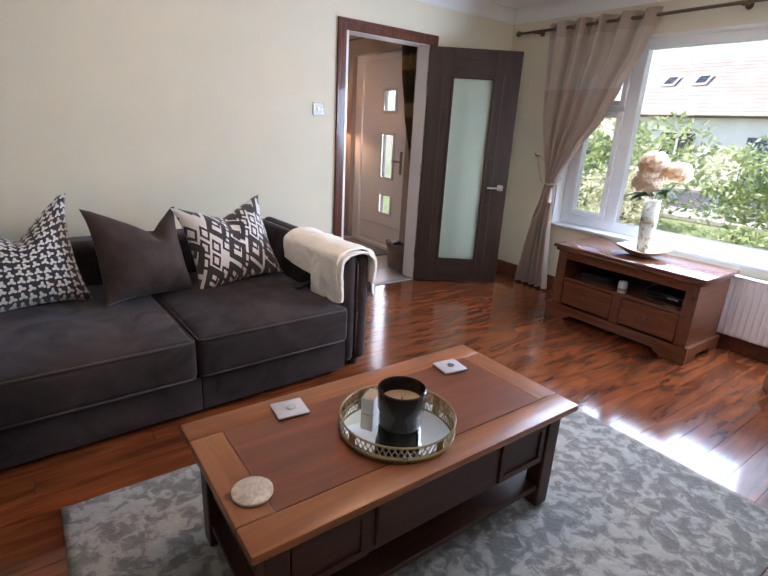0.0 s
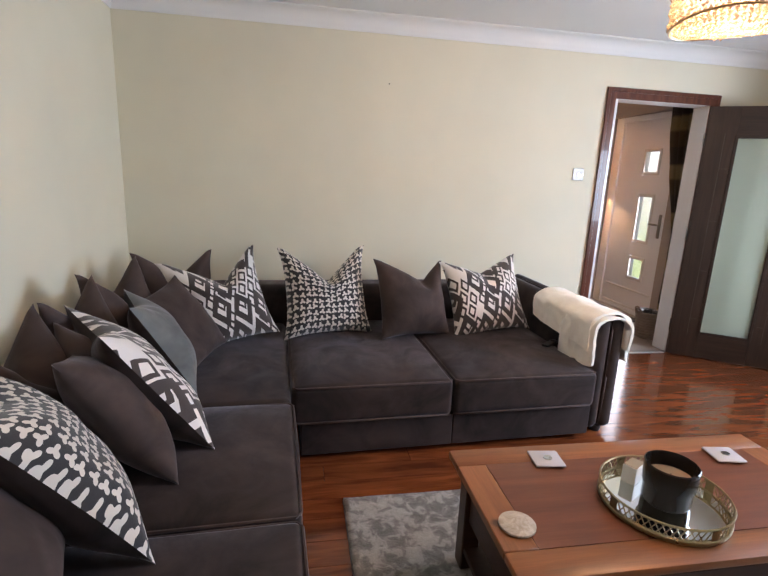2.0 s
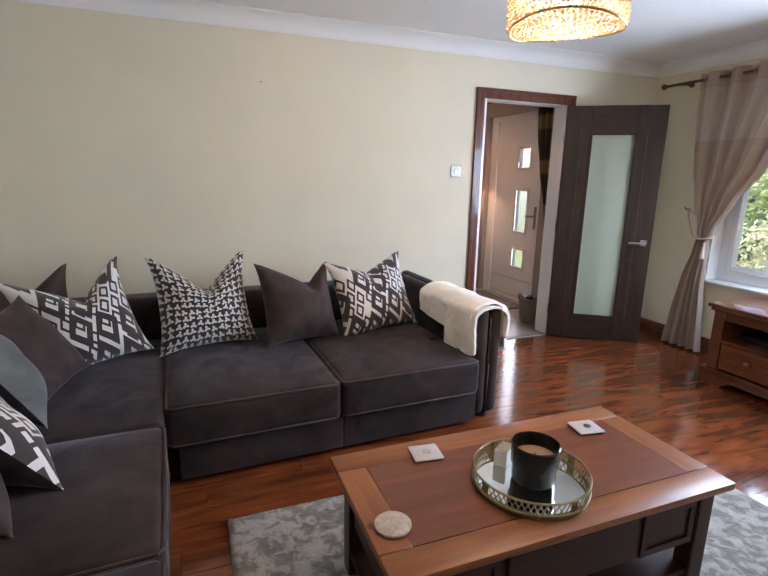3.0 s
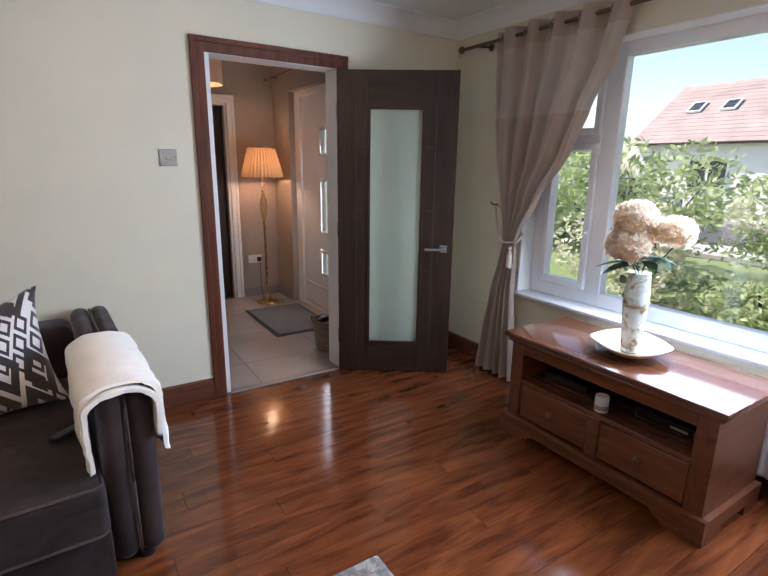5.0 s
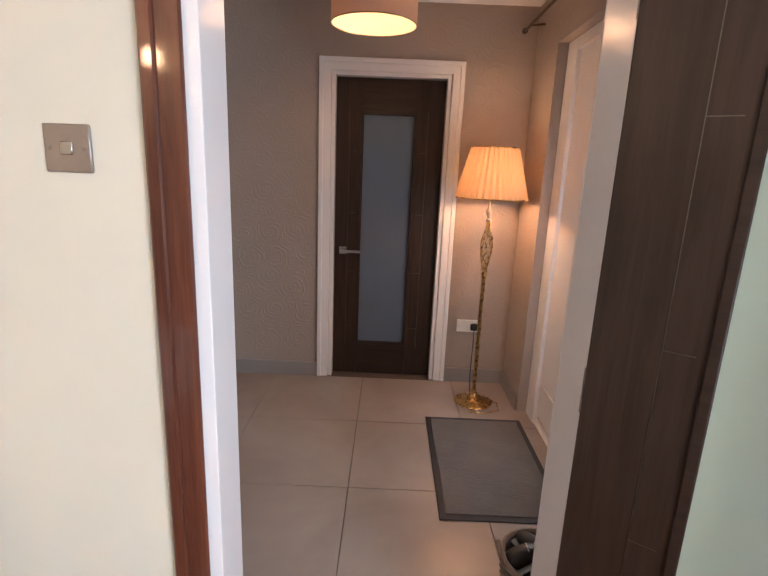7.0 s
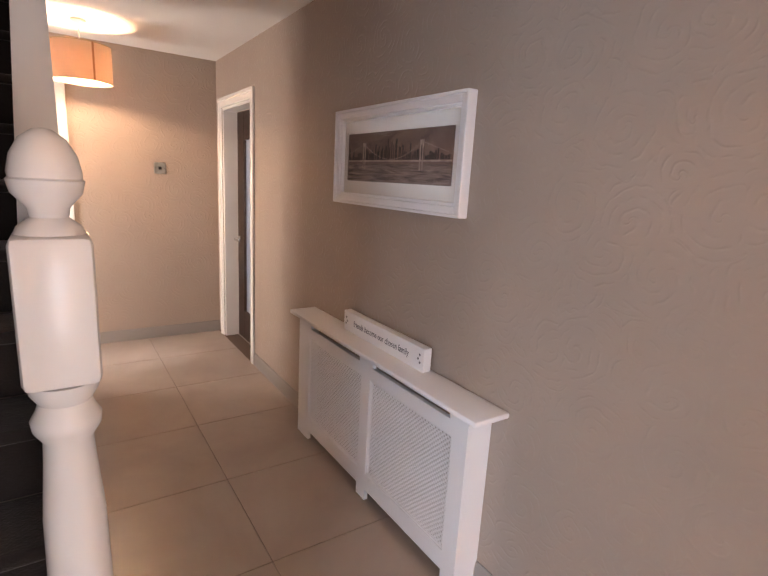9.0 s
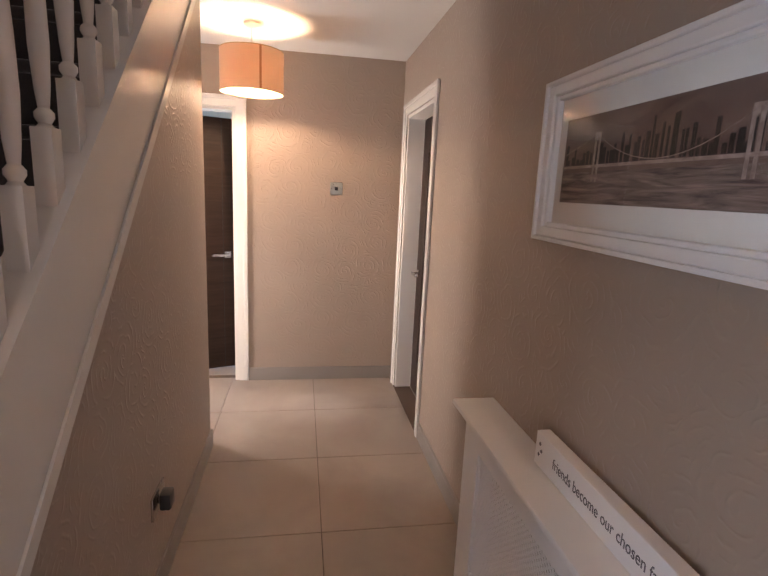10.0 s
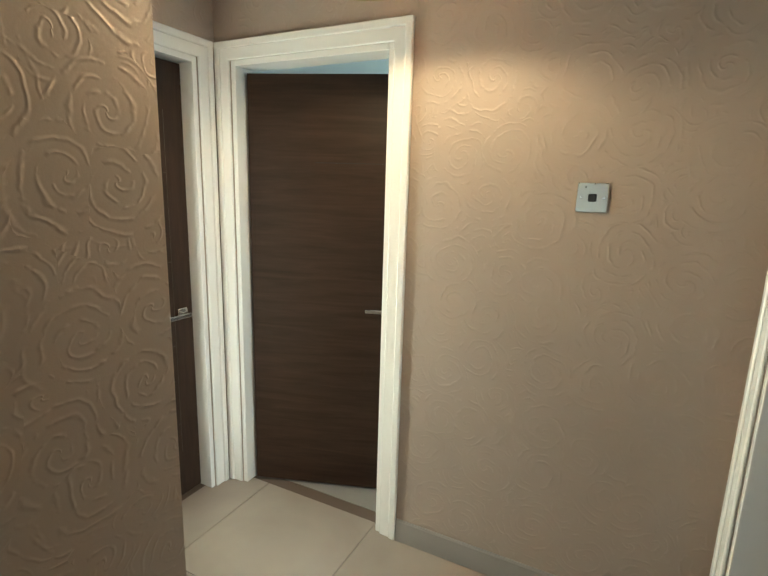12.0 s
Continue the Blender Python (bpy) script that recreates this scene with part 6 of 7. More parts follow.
part("handrail", bm, M["white"], st, "white painted handrail")
part("handrail_cap", slope_prism(2.7525, 2.775, -1.2, 1.26, 0.992, 1.040), M["white"], st)


def spindle_bm(h):
    bm = bmesh.new()
    s = 0.0205
    box(bm, -s, s, -s, s, 0, 0.17)
    box(bm, -s, s, -s, s, h - 0.17, h)
    z0, z1 = 0.17, h - 0.17
    d = z1 - z0
    prof = [(0.018, 0), (0.012, 0.012), (0.019, 0.03), (0.019, 0.045), (0.011, 0.06), (0.015, 0.12), (0.0195, 0.25), (0.0185, 0.42), (0.013, 0.62), (0.0115, 0.80), (0.0165, 0.90), (0.0165, 0.93), (0.011, 0.955), (0.018, 1.0)]
    lathe(bm, [(r, z0 + d * f) for r, f in prof], 14)
    return bm


sp_h = SLOPE * (2.70 - 1.66) + 0.03
sp_mesh = mesh_of("spindle", spindle_bm(sp_h), M["white"], 40)
for k in range(19):
    x = 1.125 - 0.128 * k
    ob = new("spindle", sp_mesh)
    ob.parent = st
    ob.matrix_basis = pose(x, 1.016, SLOPE * (1.66 - x) - 0.03)
nw = part("newel_post", B((1.25, 1.35, 0.975, 1.075, 0, 0.47), bevel=0.004), M["white"], st, "white turned newel post")
bm = L([(0.049, 0.47), (0.046, 0.50), (0.038, 0.525), (0.041, 0.56), (0.047, 0.72), (0.044, 0.92), (0.036, 1.02), (0.034, 1.055), (0.046, 1.075), (0.048, 1.09), (0.040, 1.105), (0.036, 1.118), (0.046, 1.135), (0.047, 1.15)], 28, pose(1.30, 1.025, 0))
part("turned_shaft", bm, M["white"], nw)
part("block", B((1.25, 1.35, 0.975, 1.075, 1.150, 1.372), bevel=0.012, seg=2), M["white"], nw)
part("acorn_cap", L([(0.044, 1.372), (0.040, 1.382), (0.024, 1.395), (0.026, 1.408), (0.043, 1.428), (0.047, 1.446), (0.044, 1.449), (0.045, 1.456), (0.040, 1.480), (0.028, 1.502), (0.012, 1.514), (0.0, 1.516)], 28, pose(1.30, 1.025, 0)), M["white"], nw)

# ---- hall: radiator cover ----
rcv = thing("radiator_cover", "white painted radiator cover with lattice panels", "radiator cover")
W = M["white_satin"]
cx0, cx1, cy0, cz = -0.345, 1.05, 2.145, 0.735
part("top", B((cx0 - 0.035, cx1 + 0.075, 2.098, YH - 0.002, cz - 0.022, cz), bevel=0.007, seg=2), W, rcv)
part("side_panel", B((cx0, cx0 + 0.018, cy0 + 0.02, YH - 0.003, 0, cz - 0.023)), W, rcv)
part("side_panel", B((cx1 - 0.018, cx1, cy0 + 0.02, YH - 0.003, 0, cz - 0.023)), W, rcv)
lat = [(-0.21, 0.345), (0.42, 0.975)]


def front_board():
    bm = bmesh.new()
    y0, y1 = cy0, cy0 + 0.0195
    def bb(a, b, z0, z1):
        box(bm, a, b, y0, y1, z0, z1)
    bb(cx0, -0.21, 0.0, cz - 0.023)
    bb(0.345, 0.42, 0.0, cz - 0.023)
    bb(0.975, cx1, 0.0, cz - 0.023)
    for a, b in lat:
        bb(a, b, 0.055, 0.135)
        bb(a, b, 0.604, 0.662)
        bb(a, b, 0.690, cz - 0.023)
        bb(a, a + 0.02, 0.662, 0.690)
        bb(b - 0.02, b, 0.662, 0.690)
    return bm


part("front_frame", front_board(), W, rcv)
for a, b in lat:
    bm = bmesh.new()
    for u0, u1, w0, w1 in ((a, a + 0.008, 0.135, 0.604), (b - 0.008, b, 0.135, 0.604), (a, b, 0.135, 0.143), (a, b, 0.596, 0.604)):
        box(bm, u0, u1, cy0 + 0.004, cy0 + 0.014, w0, w1, 0.002)
    lp = part("panel_bead", bm, W, rcv)
    bm = bmesh.new()
    step, s = 0.0205, 0.0034
    a0, b0, z0, z1 = a + 0.006, b - 0.006, 0.141, 0.598

    def strip(p, q, y0, y1):
        d = (Vector((q[0], 0, q[1])) - Vector((p[0], 0, p[1]))).normalized()
        nrm = Vector((-d.z, 0, d.x)) * s
        P, Q = Vector((p[0], 0, p[1])), Vector((q[0], 0, q[1]))
        vs4 = [P + nrm, P - nrm, Q - nrm, Q + nrm]
        lo = [bm.verts.new((v.x, y0, v.z)) for v in vs4]
        hi = [bm.verts.new((v.x, y1, v.z)) for v in vs4]
        bm.faces.new(lo), bm.faces.new(hi[::-1])
        for i in range(4):
            bm.faces.new((lo[i], hi[i], hi[(i + 1) % 4], lo[(i + 1) % 4]))
    span = (b0 - a0) + (z1 - z0)
    k = step
    while k < span:
        p = (a0 + k, z0) if k < b0 - a0 else (b0, z0 + k - (b0 - a0))
        q = (a0, z0 + k) if k < z1 - z0 else (a0 + k - (z1 - z0), z1)
        strip(p, q, cy0 + 0.009, cy0 + 0.0115)
        p = (b0 - k, z0) if k < b0 - a0 else (a0, z0 + k - (b0 - a0))
        q = (b0, z0 + k) if k < z1 - z0 else (b0 - k + (z1 - z0), z1)
        strip(p, q, cy0 + 0.012, cy0 + 0.0145)
        k += step
    lt = part("lattice", bm, W, lp, "fine white diagonal lattice", smooth=None)
# grey instead of white: shade inside the cover put into the core's colour
part("radiator_core", B((cx0 + 0.10, cx1 - 0.10, YH - 0.030, YH - 0.008, 0.12, 0.52), bevel=0.004), M["steel"], rcv, "unseen radiator panel, greyed to imitate the cover's inner shade")

sign = thing("sign_block", "white wooden sign block with grey script on the cover", "sign", pose(0.39, 2.222, cz))
part("block", B((-0.325, 0.325, -0.020, 0.020, 0, 0.098), bevel=0.002), W, sign)
fc = bpy.data.curves.new("lettering", "FONT")
fc.body = "friends become our chosen family"
fc.size, fc.align_x, fc.align_y, fc.extrude = 0.036, "CENTER", "CENTER", 0.0004
tx = new("lettering", fc)
tx.matrix_basis = pose(0, -0.0206, 0.05, 90, 0, 0) @ Matrix.Diagonal((0.92, 1.15, 1.0, 1.0))
tx.parent = sign
fc.materials.append(M["grey_ink"])
bm = bmesh.new()
for sx in (-1, 1):
    for dx, dz in ((0.0, 0.0), (0.012, 0.018), (0.016, -0.014)):
        lathe(bm, [(0.0, 0.0), (0.0055, 0.0), (0.0055, 0.0008), (0.0, 0.0008)], 6, pose(sx * (0.290 + dx * 0.8), -0.0202, 0.05 + dz, 90, 0, 0))
part("star_motif", bm, M["grey_ink"], sign)

# ---- hall: framed print ----
pic = thing("framed_picture", "white framed sepia print of a bridge and skyline", "picture", pose(0.352, YH, 1.573))
pw, ph = 0.478, 0.218
bm = bmesh.new()
for s0, s1, d in ((0.0, 0.012, 0.045), (0.012, 0.040, 0.036), (0.040, 0.052, 0.028)):
    box(bm, -pw + s0, -pw + s1, -d, -0.001, -ph + s0, ph - s0, 0.003)
    box(bm, pw - s1, pw - s0, -d, -0.001, -ph + s0, ph - s0, 0.003)
    box(bm, -pw + s1, pw - s1, -d, -0.001, ph - s1, ph - s0, 0.003)
    box(bm, -pw + s1, pw - s1, -d, -0.001, -ph + s0, -ph + s1, 0.003)
part("frame", bm, M["white_satin"], pic)
part("mount", B((-pw + 0.05, pw - 0.05, -0.010, -0.004, -ph + 0.05, ph - 0.05)), M["mount"], pic, "off-white card mount")
iw, ih = 0.388, 0.108
part("print", B((-iw, iw, -0.0118, -0.0104, -ih, ih)), M["print_sky"], pic, "dim brown sky and water")
bm = bmesh.new()
rngp = random.Random(8)
for i in range(54):
    x = -iw + 0.012 + (2 * iw - 0.03) * i / 54 + rngp.uniform(-0.004, 0.004)
    hgt = 0.012 + 0.045 * rngp.random() ** 2 + 0.055 * rngp.uniform(0.5, 1.0) * math.exp(-((x + 0.03) / 0.12) ** 2)
    box(bm, x, x + rngp.uniform(0.006, 0.014), -0.0124 - 0.0002 * (i % 3), -0.0119, -0.012, -0.012 + hgt)
part("skyline", bm, M["print_dark"], pic, "dark tower silhouettes")
bm = bmesh.new()
for x in (-0.235, 0.20):
    box(bm, x - 0.012, x - 0.004, -0.0136, -0.0130, -0.055, 0.062)
    box(bm, x + 0.004, x + 0.012, -0.0136, -0.0130, -0.055, 0.062)
    box(bm, x - 0.013, x + 0.013, -0.0137, -0.0130, 0.045, 0.064)
box(bm, -iw, iw, -0.0140, -0.0137, -0.020, -0.013)
for a, b in ((-iw - 0.1, -0.235), (-0.235, 0.20), (0.20, iw + 0.1)):
    pts_ = []
    for i in range(13):
        f = i / 12
        x = a + (b - a) * f
        z = 0.058 - 0.068 * (1 - (2 * f - 1) ** 2) if a > -0.3 and b < 0.3 else (0.058 - 0.075 * ((1 - f) if b < 0 else f))
        if -iw <= x <= iw:
            pts_.append((x, -0.0139, z))
    if len(pts_) > 1:
        tube(bm, pts_, 0.0008, 4)
part("bridge", bm, M["print_bridge"], pic, "pale bridge deck and cables")
part("water", B((-iw, iw, -0.0129, -0.0122, -ih, -0.030)), M["print_water"], pic, "streaked pale water")
gl = part("glazing", B((-pw + 0.05, pw - 0.05, -0.0205, -0.0190, -ph + 0.05, ph - 0.05)), M["picture_glass"], pic)
gl.visible_shadow = False


# ---- hall: lamps ----
def drum(x, y, z0, z1, r, label):
    t = thing("pendant_light", label, "ceiling light", group="drum shades in the hall")
    part("shade", L([(r, z0), (r, z1), (r - 0.003, z1), (r - 0.003, z0), (r, z0)], 56, pose(x, y, 0)), M["shade"], t, "peach fabric drum shade")
    for z in (z0, z1):
        bm = bmesh.new()
        tube(bm, [(x + (r - 0.001) * math.cos(a), y + (r - 0.001) * math.sin(a), z) for a in [2 * math.pi * i / 56 for i in range(56)]], 0.0028, 6, True)
        part("ring", bm, M["gold"], t)
    bm = bmesh.new()
    for k in range(3):
        a = 2 * math.pi * k / 3
        tube(bm, [(x + 0.02 * math.cos(a), y + 0.02 * math.sin(a), z1 - 0.03), (x + r * math.cos(a), y + r * math.sin(a), z1 - 0.005)], 0.002, 5)
    part("spoke", bm, M["gold"], t)
    part("seam", B((-0.006, 0.006, -0.001, 0.001, z0, z1)), M["seam"], t, m=pose(x + (r + 0.001) * math.cos(0.35), y + (r + 0.001) * math.sin(0.35), 0, 0, 0, 90 + 20))
    part("cord", TB([(x, y, z1 - 0.04), (x, y, CEIL - 0.02)], 0.0035, 6), M["plastic"], t)
    part("ceiling_rose", L([(0.045, CEIL - 0.001), (0.045, CEIL - 0.014), (0.018, CEIL - 0.03), (0.0, CEIL - 0.03)], 20, pose(x, y, 0)), M["plastic"], t)
    part("bulb", L([(0.0, -0.05), (0.02, -0.045), (0.03, -0.02), (0.022, 0.01), (0.012, 0.03), (0.012, 0.06), (0.0, 0.06)], 14, pose(x, y, z1 - 0.09)), M["bulb"], t)


drum(-1.90, 1.24, 2.005, 2.235, 0.182, "peach drum shade hanging at the hall's end, lit")
drum(2.45, 1.38, 2.03, 2.25, 0.185, "peach drum shade hanging near the front door, lit")

fl = thing("floor_lamp", "antique brass floor lamp with pleated shade, lit", "floor lamp", pose(3.135, 1.950, 0))
part("base", L([(0.0, 0.0), (0.115, 0.0), (0.120, 0.006), (0.116, 0.014), (0.085, 0.024), (0.040, 0.040), (0.022, 0.062), (0.016, 0.085), (0.0, 0.085)], 40), M["brass"], fl)
part("pole", L([(0.012, 0.08), (0.012, 0.82), (0.018, 0.83), (0.018, 0.845), (0.010, 0.855)], 16), M["brass"], fl)
bm = bmesh.new()
for k in range(6):
    for s in (-1, 1):
        tube(bm, [((0.012 + 0.024 * math.sin(math.pi * min(1, f * 1.15) ** 1.3)) * math.cos(2 * math.pi * k / 6 + s * 3.4 * f), (0.012 + 0.024 * math.sin(math.pi * min(1, f * 1.15) ** 1.3)) * math.sin(2 * math.pi * k / 6 + s * 3.4 * f), 0.855 + 0.295 * f) for f in [i / 14 for i in range(15)]], 0.0026, 5)
part("twisted_cage", bm, M["brass"], fl, "open twisted brass cage")
part("finial", L([(0.018, 1.15), (0.018, 1.163), (0.009, 1.172), (0.022, 1.20), (0.024, 1.215), (0.008, 1.24), (0.008, 1.30), (0.0, 1.30)], 18), M["glass_bead"], fl)
bm = bmesh.new()
nP = 68
ra = [bm.verts.new(((0.204 + (0.007 if i % 2 else -0.007)) * math.cos(2 * math.pi * i / nP), (0.204 + (0.007 if i % 2 else -0.007)) * math.sin(2 * math.pi * i / nP), 1.288)) for i in range(nP)]
rb = [bm.verts.new(((0.131 + (0.0045 if i % 2 else -0.0045)) * math.cos(2 * math.pi * i / nP), (0.131 + (0.0045 if i % 2 else -0.0045)) * math.sin(2 * math.pi * i / nP), 1.568)) for i in range(nP)]
for i in range(nP):
    bm.faces.new((ra[i], ra[(i + 1) % nP], rb[(i + 1) % nP], rb[i]))
part("shade", bm, M["pleat"], fl, "pleated cream shade", smooth=10)
bm = bmesh.new()
for r, z in ((0.206, 1.288), (0.132, 1.568)):
    tube(bm, [(r * math.cos(a), r * math.sin(a), z) for a in [2 * math.pi * i / 60 for i in range(60)]], 0.004, 6, True)
part("trim_band", bm, M["brass"], fl)
part("bulb", L([(0.0, -0.05), (0.02, -0.045), (0.03, -0.02), (0.022, 0.01), (0.012, 0.03), (0.012, 0.06), (0.0, 0.06)], 14, pose(0, 0, 1.50, 180, 0, 0)), M["bulb"], fl)
part("flex", TB([(0.0, 0.11, 0.006), (0.04, 0.14, 0.006), (0.10, 0.06, 0.005), (0.15, -0.02, 0.005), (0.14, -0.12, 0.005), (0.04, -0.16, 0.005), (-0.06, -0.15, 0.005)], 0.0032, 6), M["brass"], fl, "loose gold flex")
part("plug_lead", TB([(0.02, 0.262, 0.39), (0.02, 0.255, 0.30), (0.01, 0.22, 0.12), (0.0, 0.14, 0.008)], 0.003, 6), M["black"], fl)

# ---- hall: mat, basket, door curtain ----
mt = thing("door_mat", "dark grey door mat with black rubber edge", "mat", pose(2.815, 0.833, 0.0))
part("rubber_edge", B((0, 0.560, 0, 0.885, 0.0008, 0.006), bevel=0.002), M["mat_rubber"], mt)
part("mat_surface", B((0.03, 0.530, 0.03, 0.855, 0.0062, 0.011), bevel=0.003), M["mat_pile"], mt)

bk = thing("wicker_basket", "round woven basket with dark things inside", "basket", pose(3.075, 0.375, 0.0))
bm = L([(0.0, 0.002), (0.085, 0.002), (0.095, 0.02), (0.108, 0.12), (0.118, 0.24), (0.112, 0.24), (0.102, 0.12), (0.09, 0.03), (0.0, 0.02)], 36)
part("basket_body", bm, M["wicker"], bk)
bm = bmesh.new()
for i in range(9):
    z = 0.02 + 0.025 * i
    r = 0.0965 + 0.0225 * (z / 0.24)
    tube(bm, [((r + 0.003 * (1 if j % 2 else -1)) * math.cos(2 * math.pi * j / 40), (r + 0.003 * (1 if j % 2 else -1)) * math.sin(2 * math.pi * j / 40), z) for j in range(40)], 0.006, 5, True)
part("weave", bm, M["wicker"], bk)
part("rim", TB([(0.119 * math.cos(a), 0.119 * math.sin(a), 0.246) for a in [2 * math.pi * i / 36 for i in range(36)]], 0.010, 7, True), M["wicker"], bk)
for s in (-1, 1):
    part("handle", TB([(s * 0.118, -0.04, 0.24), (s * 0.135, -0.03, 0.285), (s * 0.138, 0.0, 0.30), (s * 0.135, 0.03, 0.285), (s * 0.118, 0.04, 0.24)], 0.008, 6), M["wicker"], bk)
for x, y, a in ((-0.03, 0.02, 20), (0.04, -0.02, 70), (0.0, 0.05, 130)):
    sh = thing("shoe", "black shoe lying in the woven basket", "shoe", pose(3.075 + x, 0.375 + y, 0.205, 0, -14, a))
    bmh = R(-0.075, 0.075, -0.03, 0.03, 0.012, 0.07, 0.026, n=3)
    for v in bmh.verts:
        if v.co.x > 0.0:
            v.co.z -= (v.co.z - 0.012) * 0.45 * min(1, v.co.x / 0.06)
    part("upper", bmh, M["black"], sh)
    part("sole", B((-0.078, 0.08, -0.032, 0.032, 0.0, 0.0115), bevel=0.005), M["plastic"], sh)
    part("laces", TB([(0.0, -0.018, 0.066), (0.012, 0.016, 0.062), (0.022, -0.016, 0.056), (0.032, 0.014, 0.05)], 0.0025, 5), M["plastic"], sh)

hp = thing("curtain_pole", "slim dark curtain pole above the front door", "curtain pole")
part("pole", TB([(3.30, 2.20, 2.245), (3.30, 0.30, 2.245)], 0.008, 10), M["bronze"], hp)
part("finial", L([(0.008, 0), (0.016, 0.008), (0.016, 0.02), (0.0, 0.026)], 12, pose(3.30, 2.20, 2.245, -90, 0, 0)), M["bronze"], hp)
for y in (2.12, 0.36):
    part("bracket", TB([(XF - 0.001, y, 2.26), (3.30, y, 2.25), (3.30, y, 2.235)], 0.006, 7), M["bronze"], hp)
hc = thing("curtain", "gold and brown striped curtain beside the front door", "curtain")
hrows = smooth_rows([(2.23, 0.82, 0.40, 1.0, 0), (1.9, 0.80, 0.42, 1.0, 0), (1.5, 0.72, 0.45, 0.8, 0), (1.1, 0.60, 0.46, 0.5, 0), (0.95, 0.555, 0.46, 0.4, 0), (0.6, 0.56, 0.44, 0.5, 0), (0.03, 0.58, 0.42, 0.6, 0)])
part("drop", curtain_sheet(hrows, 4, 0.030, 3.30, 0.2, 80), M["stripe"], hc, smooth=70)

# ---- outside ----
bm = B((-200, 400, -300, 300, -0.35, -0.30))
structure("ground", bm, M["grass"], "mown green lawn reaching far away")
structure("path_front", B((3.66, 5.0, 0.15, 2.4, -0.29, -0.14), bevel=0.01), M["paving"], "pale concrete front step and path")
structure("road", B((13.5, 19.5, -80, 80, -0.299, -0.27)), M["asphalt"], "grey asphalt road")
structure("pavement", B((12.0, 13.5, -80, 80, -0.299, -0.18), (19.5, 21.0, -80, 80, -0.299, -0.18), bevel=0.02), M["paving"], "pale concrete pavement with kerb")


def shrub_crown(name, sx, sy, sz, count, size, seed):
    r = random.Random(seed)
    vv, ff = [], []
    lumps = [(r.uniform(-0.6, 0.6), r.uniform(-0.6, 0.6), r.uniform(0.2, 0.75), r.uniform(0.30, 0.5)) for _ in range(11)]
    for i in range(count):
        lx, ly, lz, lr = lumps[i % len(lumps)]
        d = Vector((r.gauss(0, 1), r.gauss(0, 1), r.gauss(0, 1))).normalized()
        q = lr * (0.75 + 0.3 * r.random())
        p = Vector(((lx + d.x * q) * sx, (ly + d.y * q) * sy, max(0.02, (lz + d.z * q * 0.7)) * sz))
        a = Vector((r.gauss(0, 1), r.gauss(0, 1), r.gauss(0, 0.7))).normalized() * size * r.uniform(0.6, 1.3)
        b = a.cross(Vector((r.gauss(0, 1), r.gauss(0, 1), r.gauss(0, 1)))).normalized() * size * r.uniform(0.3, 0.5)
        k = len(vv)
        vv += [tuple(p - a), tuple(p + b), tuple(p + a), tuple(p - b)]
        ff.append((k, k + 1, k + 2, k + 3))
    me_ = bpy.data.meshes.new(name)
    me_.from_pydata(vv, [], ff)
    return me_


def shrub(label, x, y, sx, sy, sz, material, count=2600, size=0.07, seed=0):
    t = thing("shrub", label, "shrub", pose(x, y, -0.30))
    me_ = shrub_crown("crown", sx, sy, sz, count, size, seed)
    me_.materials.append(material)
    c = new("crown", me_)
    c.parent = t
    r = random.Random(seed + 50)
    for k in range(5):
        a = r.uniform(0, 6.28)
        part("branch", TB([(0, 0, 0), (0.15 * sx * math.cos(a), 0.15 * sy * math.sin(a), sz * 0.35), (0.45 * sx * math.cos(a), 0.45 * sy * math.sin(a), sz * 0.75)], [0.035, 0.022, 0.008], 6), M["bark"], t)


shrub("sunlit dense green garden shrub", 9.6, 1.6, 1.8, 1.8, 2.25, M["foliage"], 4200, 0.075, 1)
shrub("sunlit dense green garden shrub", 10.0, -1.2, 1.7, 1.9, 2.1, M["foliage"], 4200, 0.075, 2)
shrub("sunlit dense green garden shrub", 10.2, -4.2, 1.7, 2.1, 2.2, M["foliage"], 4200, 0.075, 3)
shrub("pale flowering garden shrub in sun", 8.0, -2.6, 1.0, 1.2, 1.2, M["foliage_pale"], 2600, 0.055, 4)
shrub("pale flowering garden shrub in sun", 7.6, 0.7, 0.8, 0.9, 1.3, M["foliage_pale"], 2200, 0.055, 5)
shrub("low clipped green shrub by the lawn", 8.4, -5.2, 1.0, 1.2, 0.9, M["foliage"], 2600, 0.06, 6)
shrub("low clipped green shrub by the lawn", 7.6, -0.9, 0.8, 1.0, 0.72, M["foliage"], 2200, 0.055, 7)
shrub("sunlit tall green shrub near the road", 11.0, 5.0, 1.5, 1.8, 1.9, M["foliage"], 3200, 0.08, 8)


